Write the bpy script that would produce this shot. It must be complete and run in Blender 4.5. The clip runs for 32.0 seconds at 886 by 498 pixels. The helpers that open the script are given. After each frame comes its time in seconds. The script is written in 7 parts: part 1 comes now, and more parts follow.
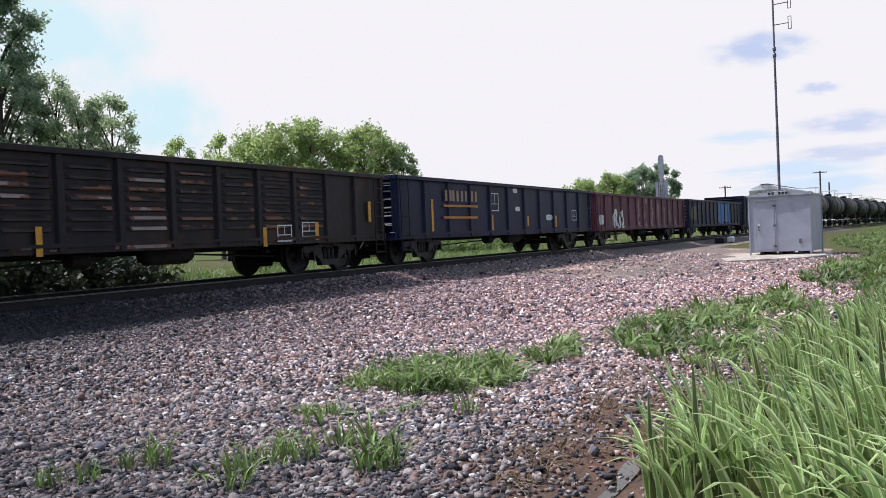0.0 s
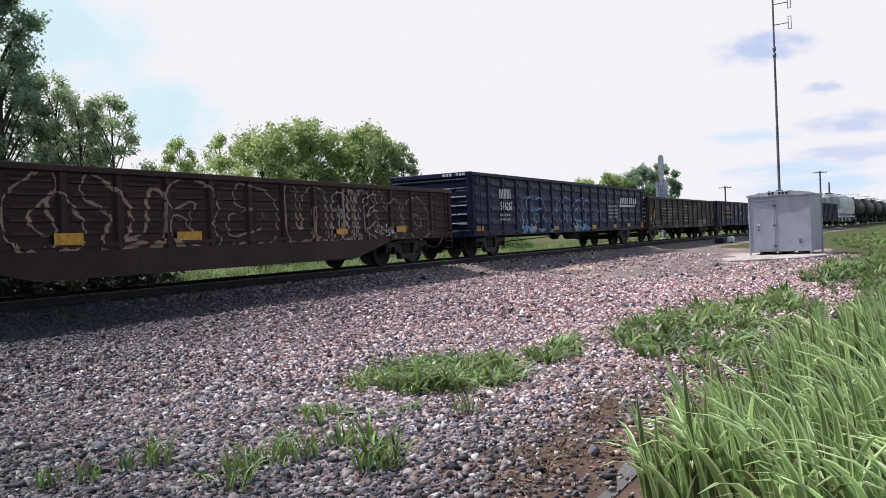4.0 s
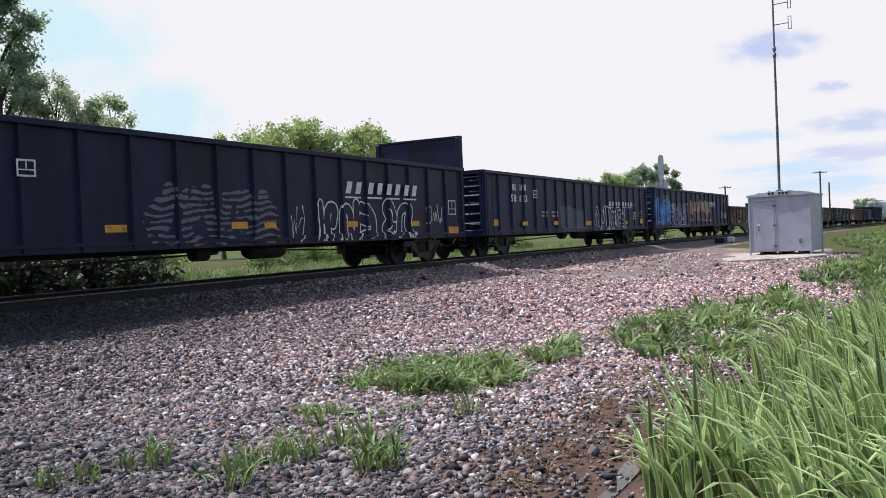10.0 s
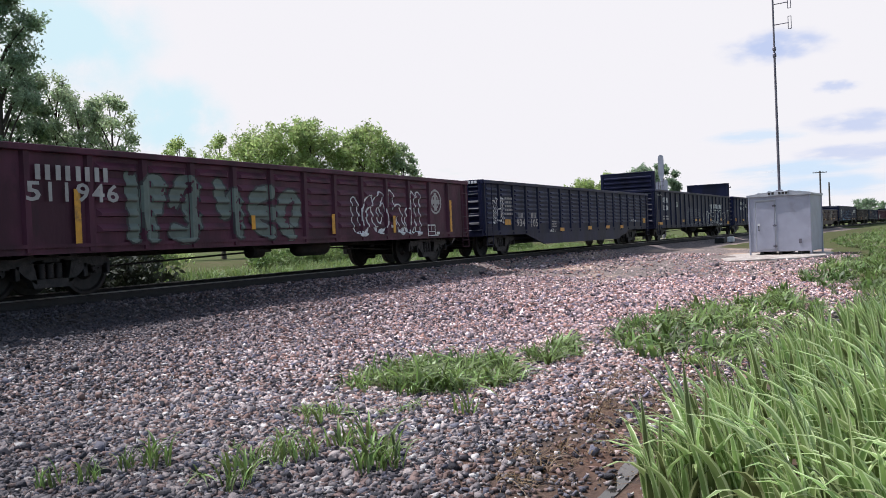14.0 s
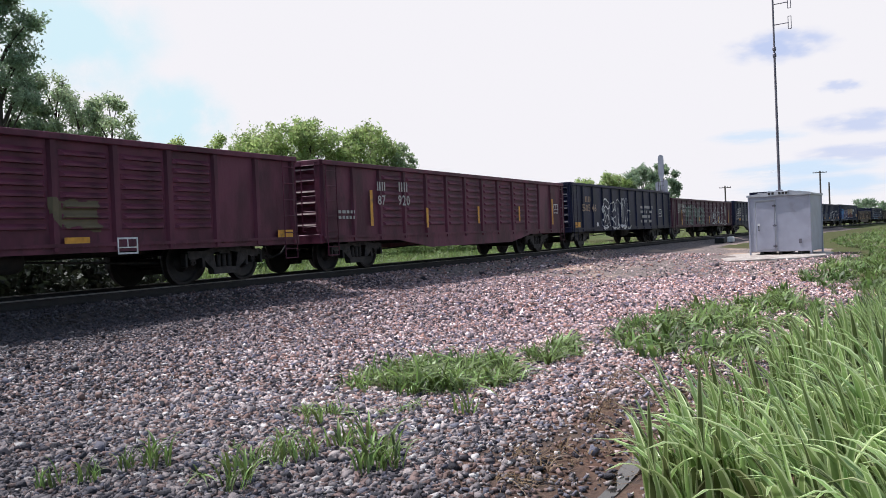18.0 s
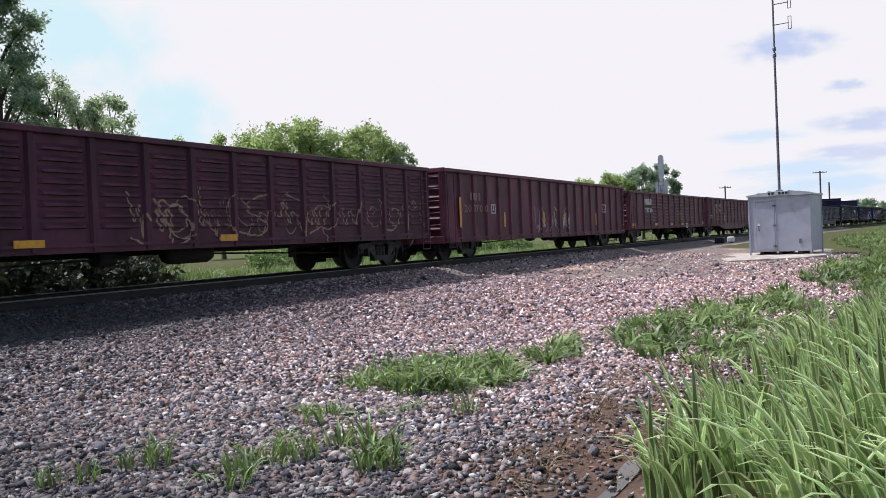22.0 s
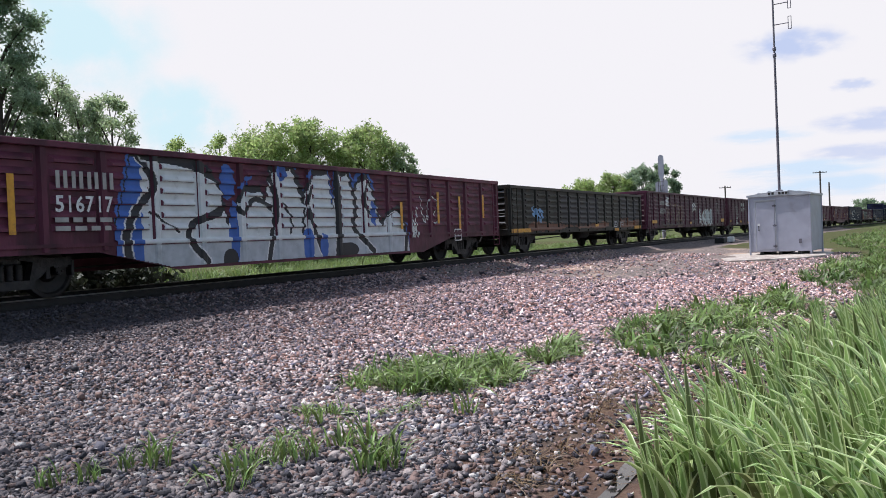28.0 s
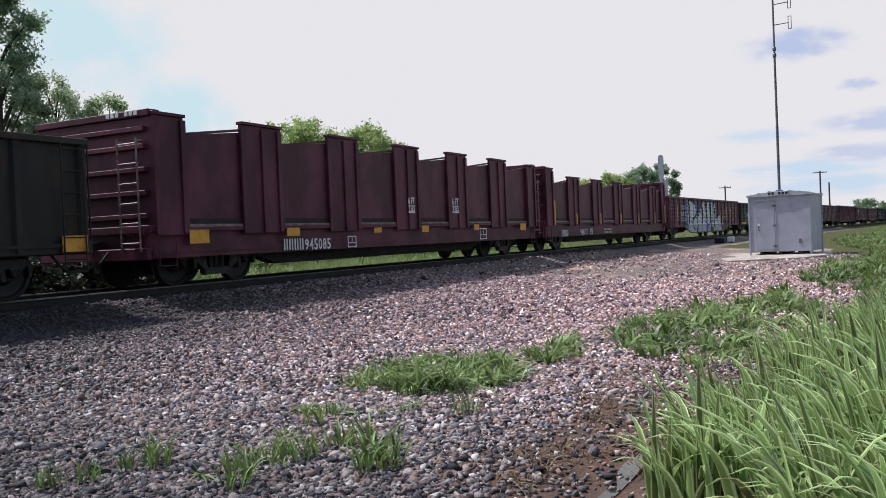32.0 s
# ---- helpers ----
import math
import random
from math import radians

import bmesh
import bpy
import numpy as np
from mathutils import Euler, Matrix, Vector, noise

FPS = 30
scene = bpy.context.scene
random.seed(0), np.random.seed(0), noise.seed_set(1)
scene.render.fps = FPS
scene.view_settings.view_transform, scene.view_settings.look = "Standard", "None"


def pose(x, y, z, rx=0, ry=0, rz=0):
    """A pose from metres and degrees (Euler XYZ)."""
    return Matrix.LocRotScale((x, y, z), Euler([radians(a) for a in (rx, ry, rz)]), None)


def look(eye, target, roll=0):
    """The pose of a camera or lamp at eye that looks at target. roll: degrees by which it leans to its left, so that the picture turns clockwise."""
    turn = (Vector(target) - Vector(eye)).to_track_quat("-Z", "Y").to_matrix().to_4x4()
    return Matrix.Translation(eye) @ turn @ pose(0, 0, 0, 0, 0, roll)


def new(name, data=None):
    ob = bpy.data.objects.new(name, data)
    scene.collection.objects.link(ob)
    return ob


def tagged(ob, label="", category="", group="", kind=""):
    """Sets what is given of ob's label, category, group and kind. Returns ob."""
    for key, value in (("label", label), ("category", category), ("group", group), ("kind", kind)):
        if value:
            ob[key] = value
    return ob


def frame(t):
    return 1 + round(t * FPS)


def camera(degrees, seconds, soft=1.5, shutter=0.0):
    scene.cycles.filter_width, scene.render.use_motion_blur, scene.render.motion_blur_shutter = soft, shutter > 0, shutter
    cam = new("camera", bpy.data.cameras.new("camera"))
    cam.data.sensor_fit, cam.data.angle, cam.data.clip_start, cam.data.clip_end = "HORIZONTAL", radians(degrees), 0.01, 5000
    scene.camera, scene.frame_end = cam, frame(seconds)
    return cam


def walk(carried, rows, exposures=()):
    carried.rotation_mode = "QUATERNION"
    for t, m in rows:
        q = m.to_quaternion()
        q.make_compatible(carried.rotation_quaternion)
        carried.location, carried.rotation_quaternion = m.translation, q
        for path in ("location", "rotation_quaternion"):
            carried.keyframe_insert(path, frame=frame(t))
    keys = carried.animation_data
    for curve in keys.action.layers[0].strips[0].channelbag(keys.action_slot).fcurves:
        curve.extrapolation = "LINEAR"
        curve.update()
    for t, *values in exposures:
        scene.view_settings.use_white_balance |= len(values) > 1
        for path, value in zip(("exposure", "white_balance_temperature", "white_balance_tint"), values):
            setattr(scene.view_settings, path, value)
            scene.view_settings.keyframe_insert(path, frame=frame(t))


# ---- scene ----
EYE = Vector((0.0, 0.0, 0.736))
YAW, PITCH = radians(27.558), radians(-0.804)
AIM = Vector((math.cos(PITCH) * math.cos(YAW), math.cos(PITCH) * math.sin(YAW), math.sin(PITCH)))
STAND = look(EYE, EYE + AIM * 10, -2.395)
cam = camera(55.02, 32.0, 0.5)
walk(cam, [(0.0, STAND), (32.0, STAND)], [(0.0, 0.0, 6120, 15), (28.5, 0.0, 6120, 15), (30.5, -0.10, 6120, 15), (32.0, -0.18, 6120, 15)])

# ---- light ----
SUN_EL, SUN_AZ = radians(58), radians(98)      # azimuth from +X towards +Y
HAZE_AZ = radians(48)                          # the brightest side of the cloud veil
sun_way = Vector((math.cos(SUN_EL) * math.cos(SUN_AZ), math.cos(SUN_EL) * math.sin(SUN_AZ), math.sin(SUN_EL)))
sun = new("sun", bpy.data.lights.new("sun", "SUN"))
sun.data.energy, sun.data.angle, sun.data.color = 5.0, radians(0.6), (1.0, 0.975, 0.94)
sun.matrix_world = look(sun_way * 50, (0, 0, 0))
scene.view_settings.exposure = 0.0


def make_world():
    w = bpy.data.worlds.new("sky")
    w.use_nodes = True
    scene.world = w
    t = w.node_tree
    t.nodes.clear()
    n, l = t.nodes.new, t.links.new
    out, bg = n("ShaderNodeOutputWorld"), n("ShaderNodeBackground")
    sky = n("ShaderNodeTexSky")
    sky.sky_type, sky.sun_disc = "NISHITA", False
    sky.sun_elevation, sky.sun_rotation = SUN_EL, math.pi / 2 - SUN_AZ
    sky.dust_density = 2.0
    co = n("ShaderNodeTexCoord")
    # streaky thin clouds: flatten the direction towards the horizon
    sep = n("ShaderNodeSeparateXYZ")
    l(co.outputs["Generated"], sep.inputs[0])
    up = n("ShaderNodeMath"); up.operation = "ADD"; up.inputs[1].default_value = 0.10
    l(sep.outputs[2], up.inputs[0])
    ab = n("ShaderNodeMath"); ab.operation = "MAXIMUM"; ab.inputs[1].default_value = 0.05
    l(up.outputs[0], ab.inputs[0])
    dx, dy = n("ShaderNodeMath"), n("ShaderNodeMath")
    for d, o in ((dx, 0), (dy, 1)):
        d.operation = "DIVIDE"
        l(sep.outputs[o], d.inputs[0]); l(ab.outputs[0], d.inputs[1])
    cmb = n("ShaderNodeCombineXYZ")
    l(dx.outputs[0], cmb.inputs[0]); l(dy.outputs[0], cmb.inputs[1])
    noi = n("ShaderNodeTexNoise")
    noi.inputs["Scale"].default_value, noi.inputs["Detail"].default_value, noi.inputs["Roughness"].default_value = 0.55, 7.0, 0.55
    l(cmb.outputs[0], noi.inputs["Vector"])
    ramp = n("ShaderNodeValToRGB")
    ramp.color_ramp.elements[0].position, ramp.color_ramp.elements[1].position = 0.22, 0.36
    l(noi.outputs["Fac"], ramp.inputs[0])
    # the cloud veil thins out overhead
    thin = n("ShaderNodeMapRange"); thin.interpolation_type = "SMOOTHSTEP"
    for k, v in (("From Min", .35), ("From Max", .75), ("To Min", 1.0), ("To Max", .3)):
        thin.inputs[k].default_value = v
    l(sep.outputs[2], thin.inputs["Value"])
    # and gives way to clear sky on the far side
    toward = n("ShaderNodeVectorMath"); toward.operation = "DOT_PRODUCT"
    toward.inputs[1].default_value = (math.cos(HAZE_AZ), math.sin(HAZE_AZ), 0.0)
    l(co.outputs["Generated"], toward.inputs[0])
    clear = n("ShaderNodeMapRange"); clear.interpolation_type = "SMOOTHSTEP"
    for k, v in (("From Min", -.35), ("From Max", .35), ("To Min", .12), ("To Max", 1.0)):
        clear.inputs[k].default_value = v
    l(toward.outputs["Value"], clear.inputs["Value"])
    cover = n("ShaderNodeMath"); cover.operation = "MULTIPLY"
    l(thin.outputs[0], cover.inputs[0]); l(clear.outputs[0], cover.inputs[1])
    veil = n("ShaderNodeMath"); veil.operation = "MULTIPLY"
    l(ramp.outputs[0], veil.inputs[0]); l(cover.outputs[0], veil.inputs[1])
    mix = n("ShaderNodeMix"); mix.data_type = "RGBA"
    l(veil.outputs[0], mix.inputs[0])
    lift = n("ShaderNodeMix"); lift.data_type, lift.blend_type = "RGBA", "MULTIPLY"
    lift.inputs[0].default_value, lift.inputs[7].default_value = 1.0, (1.7, 1.75, 1.6, 1)
    l(sky.outputs[0], lift.inputs[6])
    l(lift.outputs[2], mix.inputs[6])
    mix.inputs[7].default_value = (8.35, 8.15, 7.85, 1)
    l(mix.outputs[2], bg.inputs[0])
    bg.inputs[1].default_value = 0.11
    l(bg.outputs[0], out.inputs[0])


make_world()

# ---- the plan: track, ground ----
BEND, BEND_FROM, BEND_TO, TRACK_Y = 0.000854, 7.2, 102.0, 13.22


def smooth(a, b, x):
    t = np.clip((x - a) / (b - a), 0, 1)
    return t * t * (3 - 2 * t)


def on_track(s, off=0.0):
    """Place and heading of the track's centre at s metres along it; off: metres towards the near side."""
    u = max(min(s, BEND_TO) - BEND_FROM, 0.0)
    th = u * BEND
    rest = max(s - BEND_TO, 0.0)
    x = min(s, BEND_FROM) + math.sin(th) / BEND + rest * math.cos(th)
    y = TRACK_Y - (1 - math.cos(th)) / BEND - rest * math.sin(th)
    return x - off * math.sin(th), y - off * math.cos(th), -th


def track_y(x):
    u = np.clip(x, BEND_FROM, BEND_TO) - BEND_FROM
    return TRACK_Y - u ** 2 * BEND / 2 - np.clip(x - BEND_TO, 0, None) * (BEND_TO - BEND_FROM) * BEND


def lumps(x, y):
    return (np.sin(x * 1.3 + 2 * np.sin(y * .7)) * np.sin(y * 1.1 + 1.7 * np.sin(x * .53)) * .02
            + np.sin(x * .31 + y * .47) * .02)


def ground_z(x, y):
    x, y = np.asarray(x, float), np.asarray(y, float)
    d = track_y(x) - y
    base = -.80 + .16 * smooth(8, 34, x)
    z = base + (-.42 - base) * (1 - smooth(2.4, 9, d))
    z = z + .235 * (1 - smooth(1.45, 2.4, d))
    z = np.where(d < .9, -.30 + .09 * smooth(.9, .5, d), z)
    z = np.where(d < 0, -.21 - .5 * smooth(1.5, 3.6, -d), z)
    # shallow ditch under the tall grass
    side = np.exp(-((y - (1.55 - .03 * x)) / .7) ** 2) * (1 - smooth(9, 16, x))
    z = z - .16 * side
    return z + lumps(x, y) * smooth(2.3, 4, np.abs(d))


# ---- materials ----
def mat(name, color, rough=0.7, metal=0.0, color2=None, scale=3.0, amount=0.5, bump=0.0, bump_scale=30.0, detail=6.0,
        rnd=0.0, island=0.0, stretch=(1, 1, 1), dirt=None, dirt_scale=1.2, dirt_lo=.5, dirt_hi=.7, spec=0.5):
    m = bpy.data.materials.new(name)
    m.use_nodes = True
    t = m.node_tree
    n, l = t.nodes.new, t.links.new
    b = t.nodes["Principled BSDF"]
    b.inputs["Roughness"].default_value, b.inputs["Metallic"].default_value = rough, metal
    b.inputs["Specular IOR Level"].default_value = spec
    co, mp = n("ShaderNodeTexCoord"), n("ShaderNodeMapping")
    mp.inputs["Scale"].default_value = stretch
    l(co.outputs["Object"], mp.inputs["Vector"])
    c2 = color2 or tuple(c * .6 for c in color)
    noi = n("ShaderNodeTexNoise")
    noi.inputs["Scale"].default_value, noi.inputs["Detail"].default_value = scale, detail
    l(mp.outputs[0], noi.inputs["Vector"])
    ramp = n("ShaderNodeValToRGB")
    ramp.color_ramp.elements[0].position, ramp.color_ramp.elements[1].position = .5 - .25 * (1.2 - amount), .5 + .25 * (1.2 - amount)
    ramp.color_ramp.elements[0].color, ramp.color_ramp.elements[1].color = (*color, 1), (*c2, 1)
    l(noi.outputs["Fac"], ramp.inputs[0])
    col = ramp.outputs[0]
    if dirt:
        dn = n("ShaderNodeTexNoise")
        dn.inputs["Scale"].default_value, dn.inputs["Detail"].default_value = dirt_scale, 9
        dn.inputs["Roughness"].default_value = .65
        l(mp.outputs[0], dn.inputs["Vector"])
        dr = n("ShaderNodeValToRGB")
        dr.color_ramp.elements[0].position, dr.color_ramp.elements[1].position = dirt_lo, dirt_hi
        l(dn.outputs["Fac"], dr.inputs[0])
        mx = n("ShaderNodeMix"); mx.data_type = "RGBA"
        l(dr.outputs[0], mx.inputs[0]); l(col, mx.inputs[6])
        mx.inputs[7].default_value = (*dirt, 1)
        col = mx.outputs[2]
    if rnd or island:
        src = n("ShaderNodeNewGeometry").outputs["Random Per Island"] if island else n("ShaderNodeObjectInfo").outputs["Random"]
        mr = n("ShaderNodeMapRange")
        k = island or rnd
        mr.inputs["To Min"].default_value, mr.inputs["To Max"].default_value = 1 - k, 1 + k
        l(src, mr.inputs["Value"])
        hs = n("ShaderNodeHueSaturation")
        l(mr.outputs[0], hs.inputs["Value"]); l(col, hs.inputs["Color"])
        if island:
            hr = n("ShaderNodeMapRange")
            hr.inputs["To Min"].default_value, hr.inputs["To Max"].default_value = .485, .515
            l(src, hr.inputs["Value"]); l(hr.outputs[0], hs.inputs["Hue"])
        col = hs.outputs[0]
    l(col, b.inputs["Base Color"])
    if bump:
        bn, bp = n("ShaderNodeTexNoise"), n("ShaderNodeBump")
        bn.inputs["Scale"].default_value, bn.inputs["Detail"].default_value = bump_scale, 5
        l(mp.outputs[0], bn.inputs["Vector"]); l(bn.outputs["Fac"], bp.inputs["Height"])
        bp.inputs["Strength"].default_value, bp.inputs["Distance"].default_value = bump, .02
        l(bp.outputs[0], b.inputs["Normal"])
    return m


def leafy(name, color, color2, thin=.35, rough=.6, vary=.35):
    m = mat(name, color, rough, 0, color2, .6, .6, island=vary)
    t = m.node_tree
    b, o = t.nodes["Principled BSDF"], t.nodes["Material Output"]
    tr, mx = t.nodes.new("ShaderNodeBsdfTranslucent"), t.nodes.new("ShaderNodeMixShader")
    src = b.inputs["Base Color"].links[0].from_socket
    t.links.new(src, tr.inputs[0])
    mx.inputs[0].default_value = thin
    t.links.new(b.outputs[0], mx.inputs[1]); t.links.new(tr.outputs[0], mx.inputs[2])
    t.links.new(mx.outputs[0], o.inputs[0])
    return m


def paint(name, color, rust=(.09, .035, .02), lo=.55, hi=.72):
    return mat(name, tuple(c * 1.2 for c in color), .54, 0, tuple(c * .6 for c in color), 1.3, .8, .3, 11, dirt=rust, dirt_scale=1.7,
               dirt_lo=lo, dirt_hi=hi, stretch=(1, 1, .45), spec=.25)


# ---- mesh building ----
class Mesh:
    """Vertices and faces of one mesh, gathered piece by piece."""

    def __init__(self):
        self.v, self.f, self.mi = [], [], []

    def add(self, verts, faces, m=0):
        k = len(self.v)
        self.v += [tuple(p) for p in verts]
        self.f += [tuple(i + k for i in f) for f in faces]
        self.mi += [m] * len(faces)
        return self

    def box(self, x0, x1, y0, y1, z0, z1, b=0.0, m=0):
        if not b:
            vs = [(x, y, z) for x in (x0, x1) for y in (y0, y1) for z in (z0, z1)]
            return self.add(vs, [(0, 1, 3, 2), (4, 6, 7, 5), (0, 4, 5, 1), (2, 3, 7, 6), (0, 2, 6, 4), (1, 5, 7, 3)], m)
        lo, hi = (x0, y0, z0), (x1, y1, z1)
        vs, idx = [], {}
        for sx in (0, 1):
            for sy in (0, 1):
                for sz in (0, 1):
                    c = [(hi if s else lo)[i] for i, s in enumerate((sx, sy, sz))]
                    for a in range(3):
                        p = list(c)
                        for i, s in enumerate((sx, sy, sz)):
                            if i != a:
                                p[i] += -b if s else b
                        idx[sx, sy, sz, a] = len(vs)
                        vs.append(p)
        fs = []
        for a in range(3):
            o = [i for i in range(3) if i != a]
            for s in (0, 1):
                q = []
                for u, w in ((0, 0), (1, 0), (1, 1), (0, 1)):
                    k = [0, 0, 0]; k[a], k[o[0]], k[o[1]] = s, u, w
                    q.append(idx[(*k, a)])
                fs.append(q if s else q[::-1])
            for u in (0, 1):
                for w in (0, 1):
                    k0, k1 = [0, 0, 0], [0, 0, 0]
                    k0[o[0]] = k1[o[0]] = u; k0[o[1]] = k1[o[1]] = w; k1[a] = 1
                    fs.append((idx[(*k0, o[0])], idx[(*k1, o[0])], idx[(*k1, o[1])], idx[(*k0, o[1])]))
        for sx in (0, 1):
            for sy in (0, 1):
                for sz in (0, 1):
                    fs.append(tuple(idx[sx, sy, sz, a] for a in range(3)))
        return self.add(vs, fs, m)

    def prism(self, poly, axis, a0, a1, m=0):
        """A polygon in the two other axes (in order), drawn along axis from a0 to a1."""
        def at(u, w, a):
            return {0: (a, u, w), 1: (u, a, w), 2: (u, w, a)}[axis]
        n = len(poly)
        vs = [at(u, w, a0) for u, w in poly] + [at(u, w, a1) for u, w in poly]
        fs = [tuple(range(n))[::-1], tuple(range(n, 2 * n))] + [(i, (i + 1) % n, n + (i + 1) % n, n + i) for i in range(n)]
        return self.add(vs, fs, m)

    def lathe(self, prof, axis, c, n=20, m=0):
        """prof: (radius, place along axis) from end to end."""
        vs, fs = [], []
        for r, a in prof:
            for i in range(n):
                u, w = r * math.cos(2 * math.pi * i / n), r * math.sin(2 * math.pi * i / n)
                p = {0: (a, u, w), 1: (u, a, w), 2: (u, w, a)}[axis]
                vs.append((p[0] + c[0], p[1] + c[1], p[2] + c[2]))
        for j in range(len(prof) - 1):
            for i in range(n):
                k = (i + 1) % n
                fs.append((j * n + i, j * n + k, (j + 1) * n + k, (j + 1) * n + i))
        fs += [tuple(range(n))[::-1], tuple(range((len(prof) - 1) * n, len(prof) * n))]
        return self.add(vs, fs, m)

    def rod(self, p, q, r=.012, n=6, m=0):
        p, q = Vector(p), Vector(q)
        z = (q - p).normalized()
        x = z.orthogonal().normalized()
        y = z.cross(x)
        vs = [c + (x * math.cos(2 * math.pi * i / n) + y * math.sin(2 * math.pi * i / n)) * r for c in (p, q) for i in range(n)]
        fs = [(i, (i + 1) % n, n + (i + 1) % n, n + i) for i in range(n)] + [tuple(range(n))[::-1], tuple(range(n, 2 * n))]
        return self.add(vs, fs, m)

    def data(self, name, *mats, smooth_faces=False):
        me = bpy.data.meshes.new(name)
        me.from_pydata(self.v, [], self.f)
        for k in mats:
            me.materials.append(k)
        if len(mats) > 1:
            me.polygons.foreach_set("material_index", self.mi)
        bm = bmesh.new()
        bm.from_mesh(me)
        bmesh.ops.recalc_face_normals(bm, faces=bm.faces)
        bm.to_mesh(me)
        bm.free()
        if smooth_faces:
            me.polygons.foreach_set("use_smooth", [True] * len(me.polygons))
        return me


def part(name, me, material, parent, label="", sm=False):
    data = me.data(name, material, smooth_faces=sm) if isinstance(me, Mesh) else me
    ob = new(name, data)
    ob.parent = parent
    if label:
        ob["label"] = label
    return ob


def raw_mesh(name, verts, faces, material, smooth_faces=False):
    """A large mesh from numpy arrays: verts (n, 3), faces (m, k)."""
    me = bpy.data.meshes.new(name)
    verts, faces = np.asarray(verts, np.float32), np.asarray(faces, np.int32)
    me.vertices.add(len(verts)); me.vertices.foreach_set("co", verts.ravel())
    k = faces.shape[1]
    me.loops.add(faces.size); me.loops.foreach_set("vertex_index", faces.ravel())
    me.polygons.add(len(faces))
    me.polygons.foreach_set("loop_start", np.arange(0, faces.size, k, dtype=np.int32))
    me.update(calc_edges=True)
    me.validate()
    if material:
        me.materials.append(material)
    if smooth_faces:
        me.polygons.foreach_set("use_smooth", np.ones(len(me.polygons), bool))
    return me


def text_shape(word):
    """Corners and faces of a word in the built-in font, at size 1."""
    cu = bpy.data.curves.new("lettering", "FONT")
    cu.body, cu.offset, cu.resolution_u = word, .02, 2
    ob = new("lettering", cu)
    me = bpy.data.meshes.new_from_object(ob.evaluated_get(bpy.context.evaluated_depsgraph_get()))
    out = np.array([v.co[:] for v in me.vertices]), [tuple(p.vertices) for p in me.polygons]
    bpy.data.objects.remove(ob)
    bpy.data.meshes.remove(me)
    return out


TEXTS = {w: text_shape(w) for w in (*"0123456789", "6 FT", "TIES")}

# ---- ground ----
M_gravel = mat("gravel_bed", (.032, .027, .027), .95, 0, (.016, .014, .015), 9, .4, 1.0, 45, dirt=(.05, .034, .026), dirt_scale=.5, dirt_lo=.52, dirt_hi=.68)
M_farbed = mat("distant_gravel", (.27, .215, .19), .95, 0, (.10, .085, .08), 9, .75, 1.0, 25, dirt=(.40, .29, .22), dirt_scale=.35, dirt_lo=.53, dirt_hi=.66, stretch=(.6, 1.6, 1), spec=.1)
M_soil = mat("grassy_soil", (.06, .075, .024), .95, 0, (.09, .075, .04), .35, .5, .8, 20, dirt=(.05, .075, .02), dirt_scale=2.5, spec=.08)
M_mud = mat("damp_brown_soil", (.105, .048, .026), .85, 0, (.045, .03, .022), 2.5, .5, .9, 25, dirt=(.11, .066, .04), dirt_scale=6)
M_field = mat("far_field", (.06, .085, .028), .95, 0, (.10, .10, .045), .12, .5, .5, 4, dirt=(.05, .08, .02), dirt_scale=.03, spec=.05)


def build_ground():
    xs = np.unique(np.concatenate([np.linspace(-400, -20, 20), np.arange(-20, 2, .35), np.arange(2, 14, .15), np.arange(14, 45, .35), np.linspace(45, 140, 60), np.linspace(140, 700, 30), [1000, 1600, 2600]]))
    ys = np.unique(np.concatenate([[-2600, -1200, -600, -300, -120], np.linspace(-60, -4, 15), np.arange(-4, .6, .3), np.arange(.6, 5, .15), np.arange(5, 18, .3), np.linspace(18, 60, 22), [90, 150, 300, 700, 1400, 2600]]))
    X, Y = np.meshgrid(xs, ys, indexing="ij")
    V = np.c_[X.ravel(), Y.ravel(), ground_z(X, Y).ravel()]
    nx, ny = len(xs), len(ys)
    i, j = np.meshgrid(np.arange(nx - 1), np.arange(ny - 1), indexing="ij")
    a = (i * ny + j).ravel()
    F = np.c_[a, a + ny, a + ny + 1, a + 1]
    me = raw_mesh("ground", V, F, M_gravel, True)
    me.materials.append(M_soil); me.materials.append(M_field); me.materials.append(M_mud); me.materials.append(M_farbed)
    C = V[F].mean(1)
    d = track_y(C[:, 0]) - C[:, 1]
    edge = np.interp(C[:, 0], [0, 9, 14, 18, 24, 30, 36, 45], [-2, .4, .3, .0, 1.0, 1.4, 1.0, 2.6]) + .25 * np.sin(C[:, 0] * .8)
    soil = (C[:, 1] < edge) | (d < -3.2)
    idx = np.where(soil, 1, 0)
    idx[(C[:, 0] > 3) & (C[:, 0] < 10) & (C[:, 1] < 2.5 + .03 * C[:, 0]) & (C[:, 1] > -2)] = 3
    idx[((C[:, 0] - 7.0) / 1.1) ** 2 + ((C[:, 1] - 3.3) / .45) ** 2 < 1] = 3
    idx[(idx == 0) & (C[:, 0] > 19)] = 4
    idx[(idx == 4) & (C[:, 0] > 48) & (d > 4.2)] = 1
    idx[(np.abs(C[:, 1]) > 60) | (C[:, 0] > 130) | (C[:, 0] < -60)] = 2
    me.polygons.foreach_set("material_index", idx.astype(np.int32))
    return tagged(new("ground", me), "gravel and grass ground beside the railway", "ground", kind="structure")


build_ground()

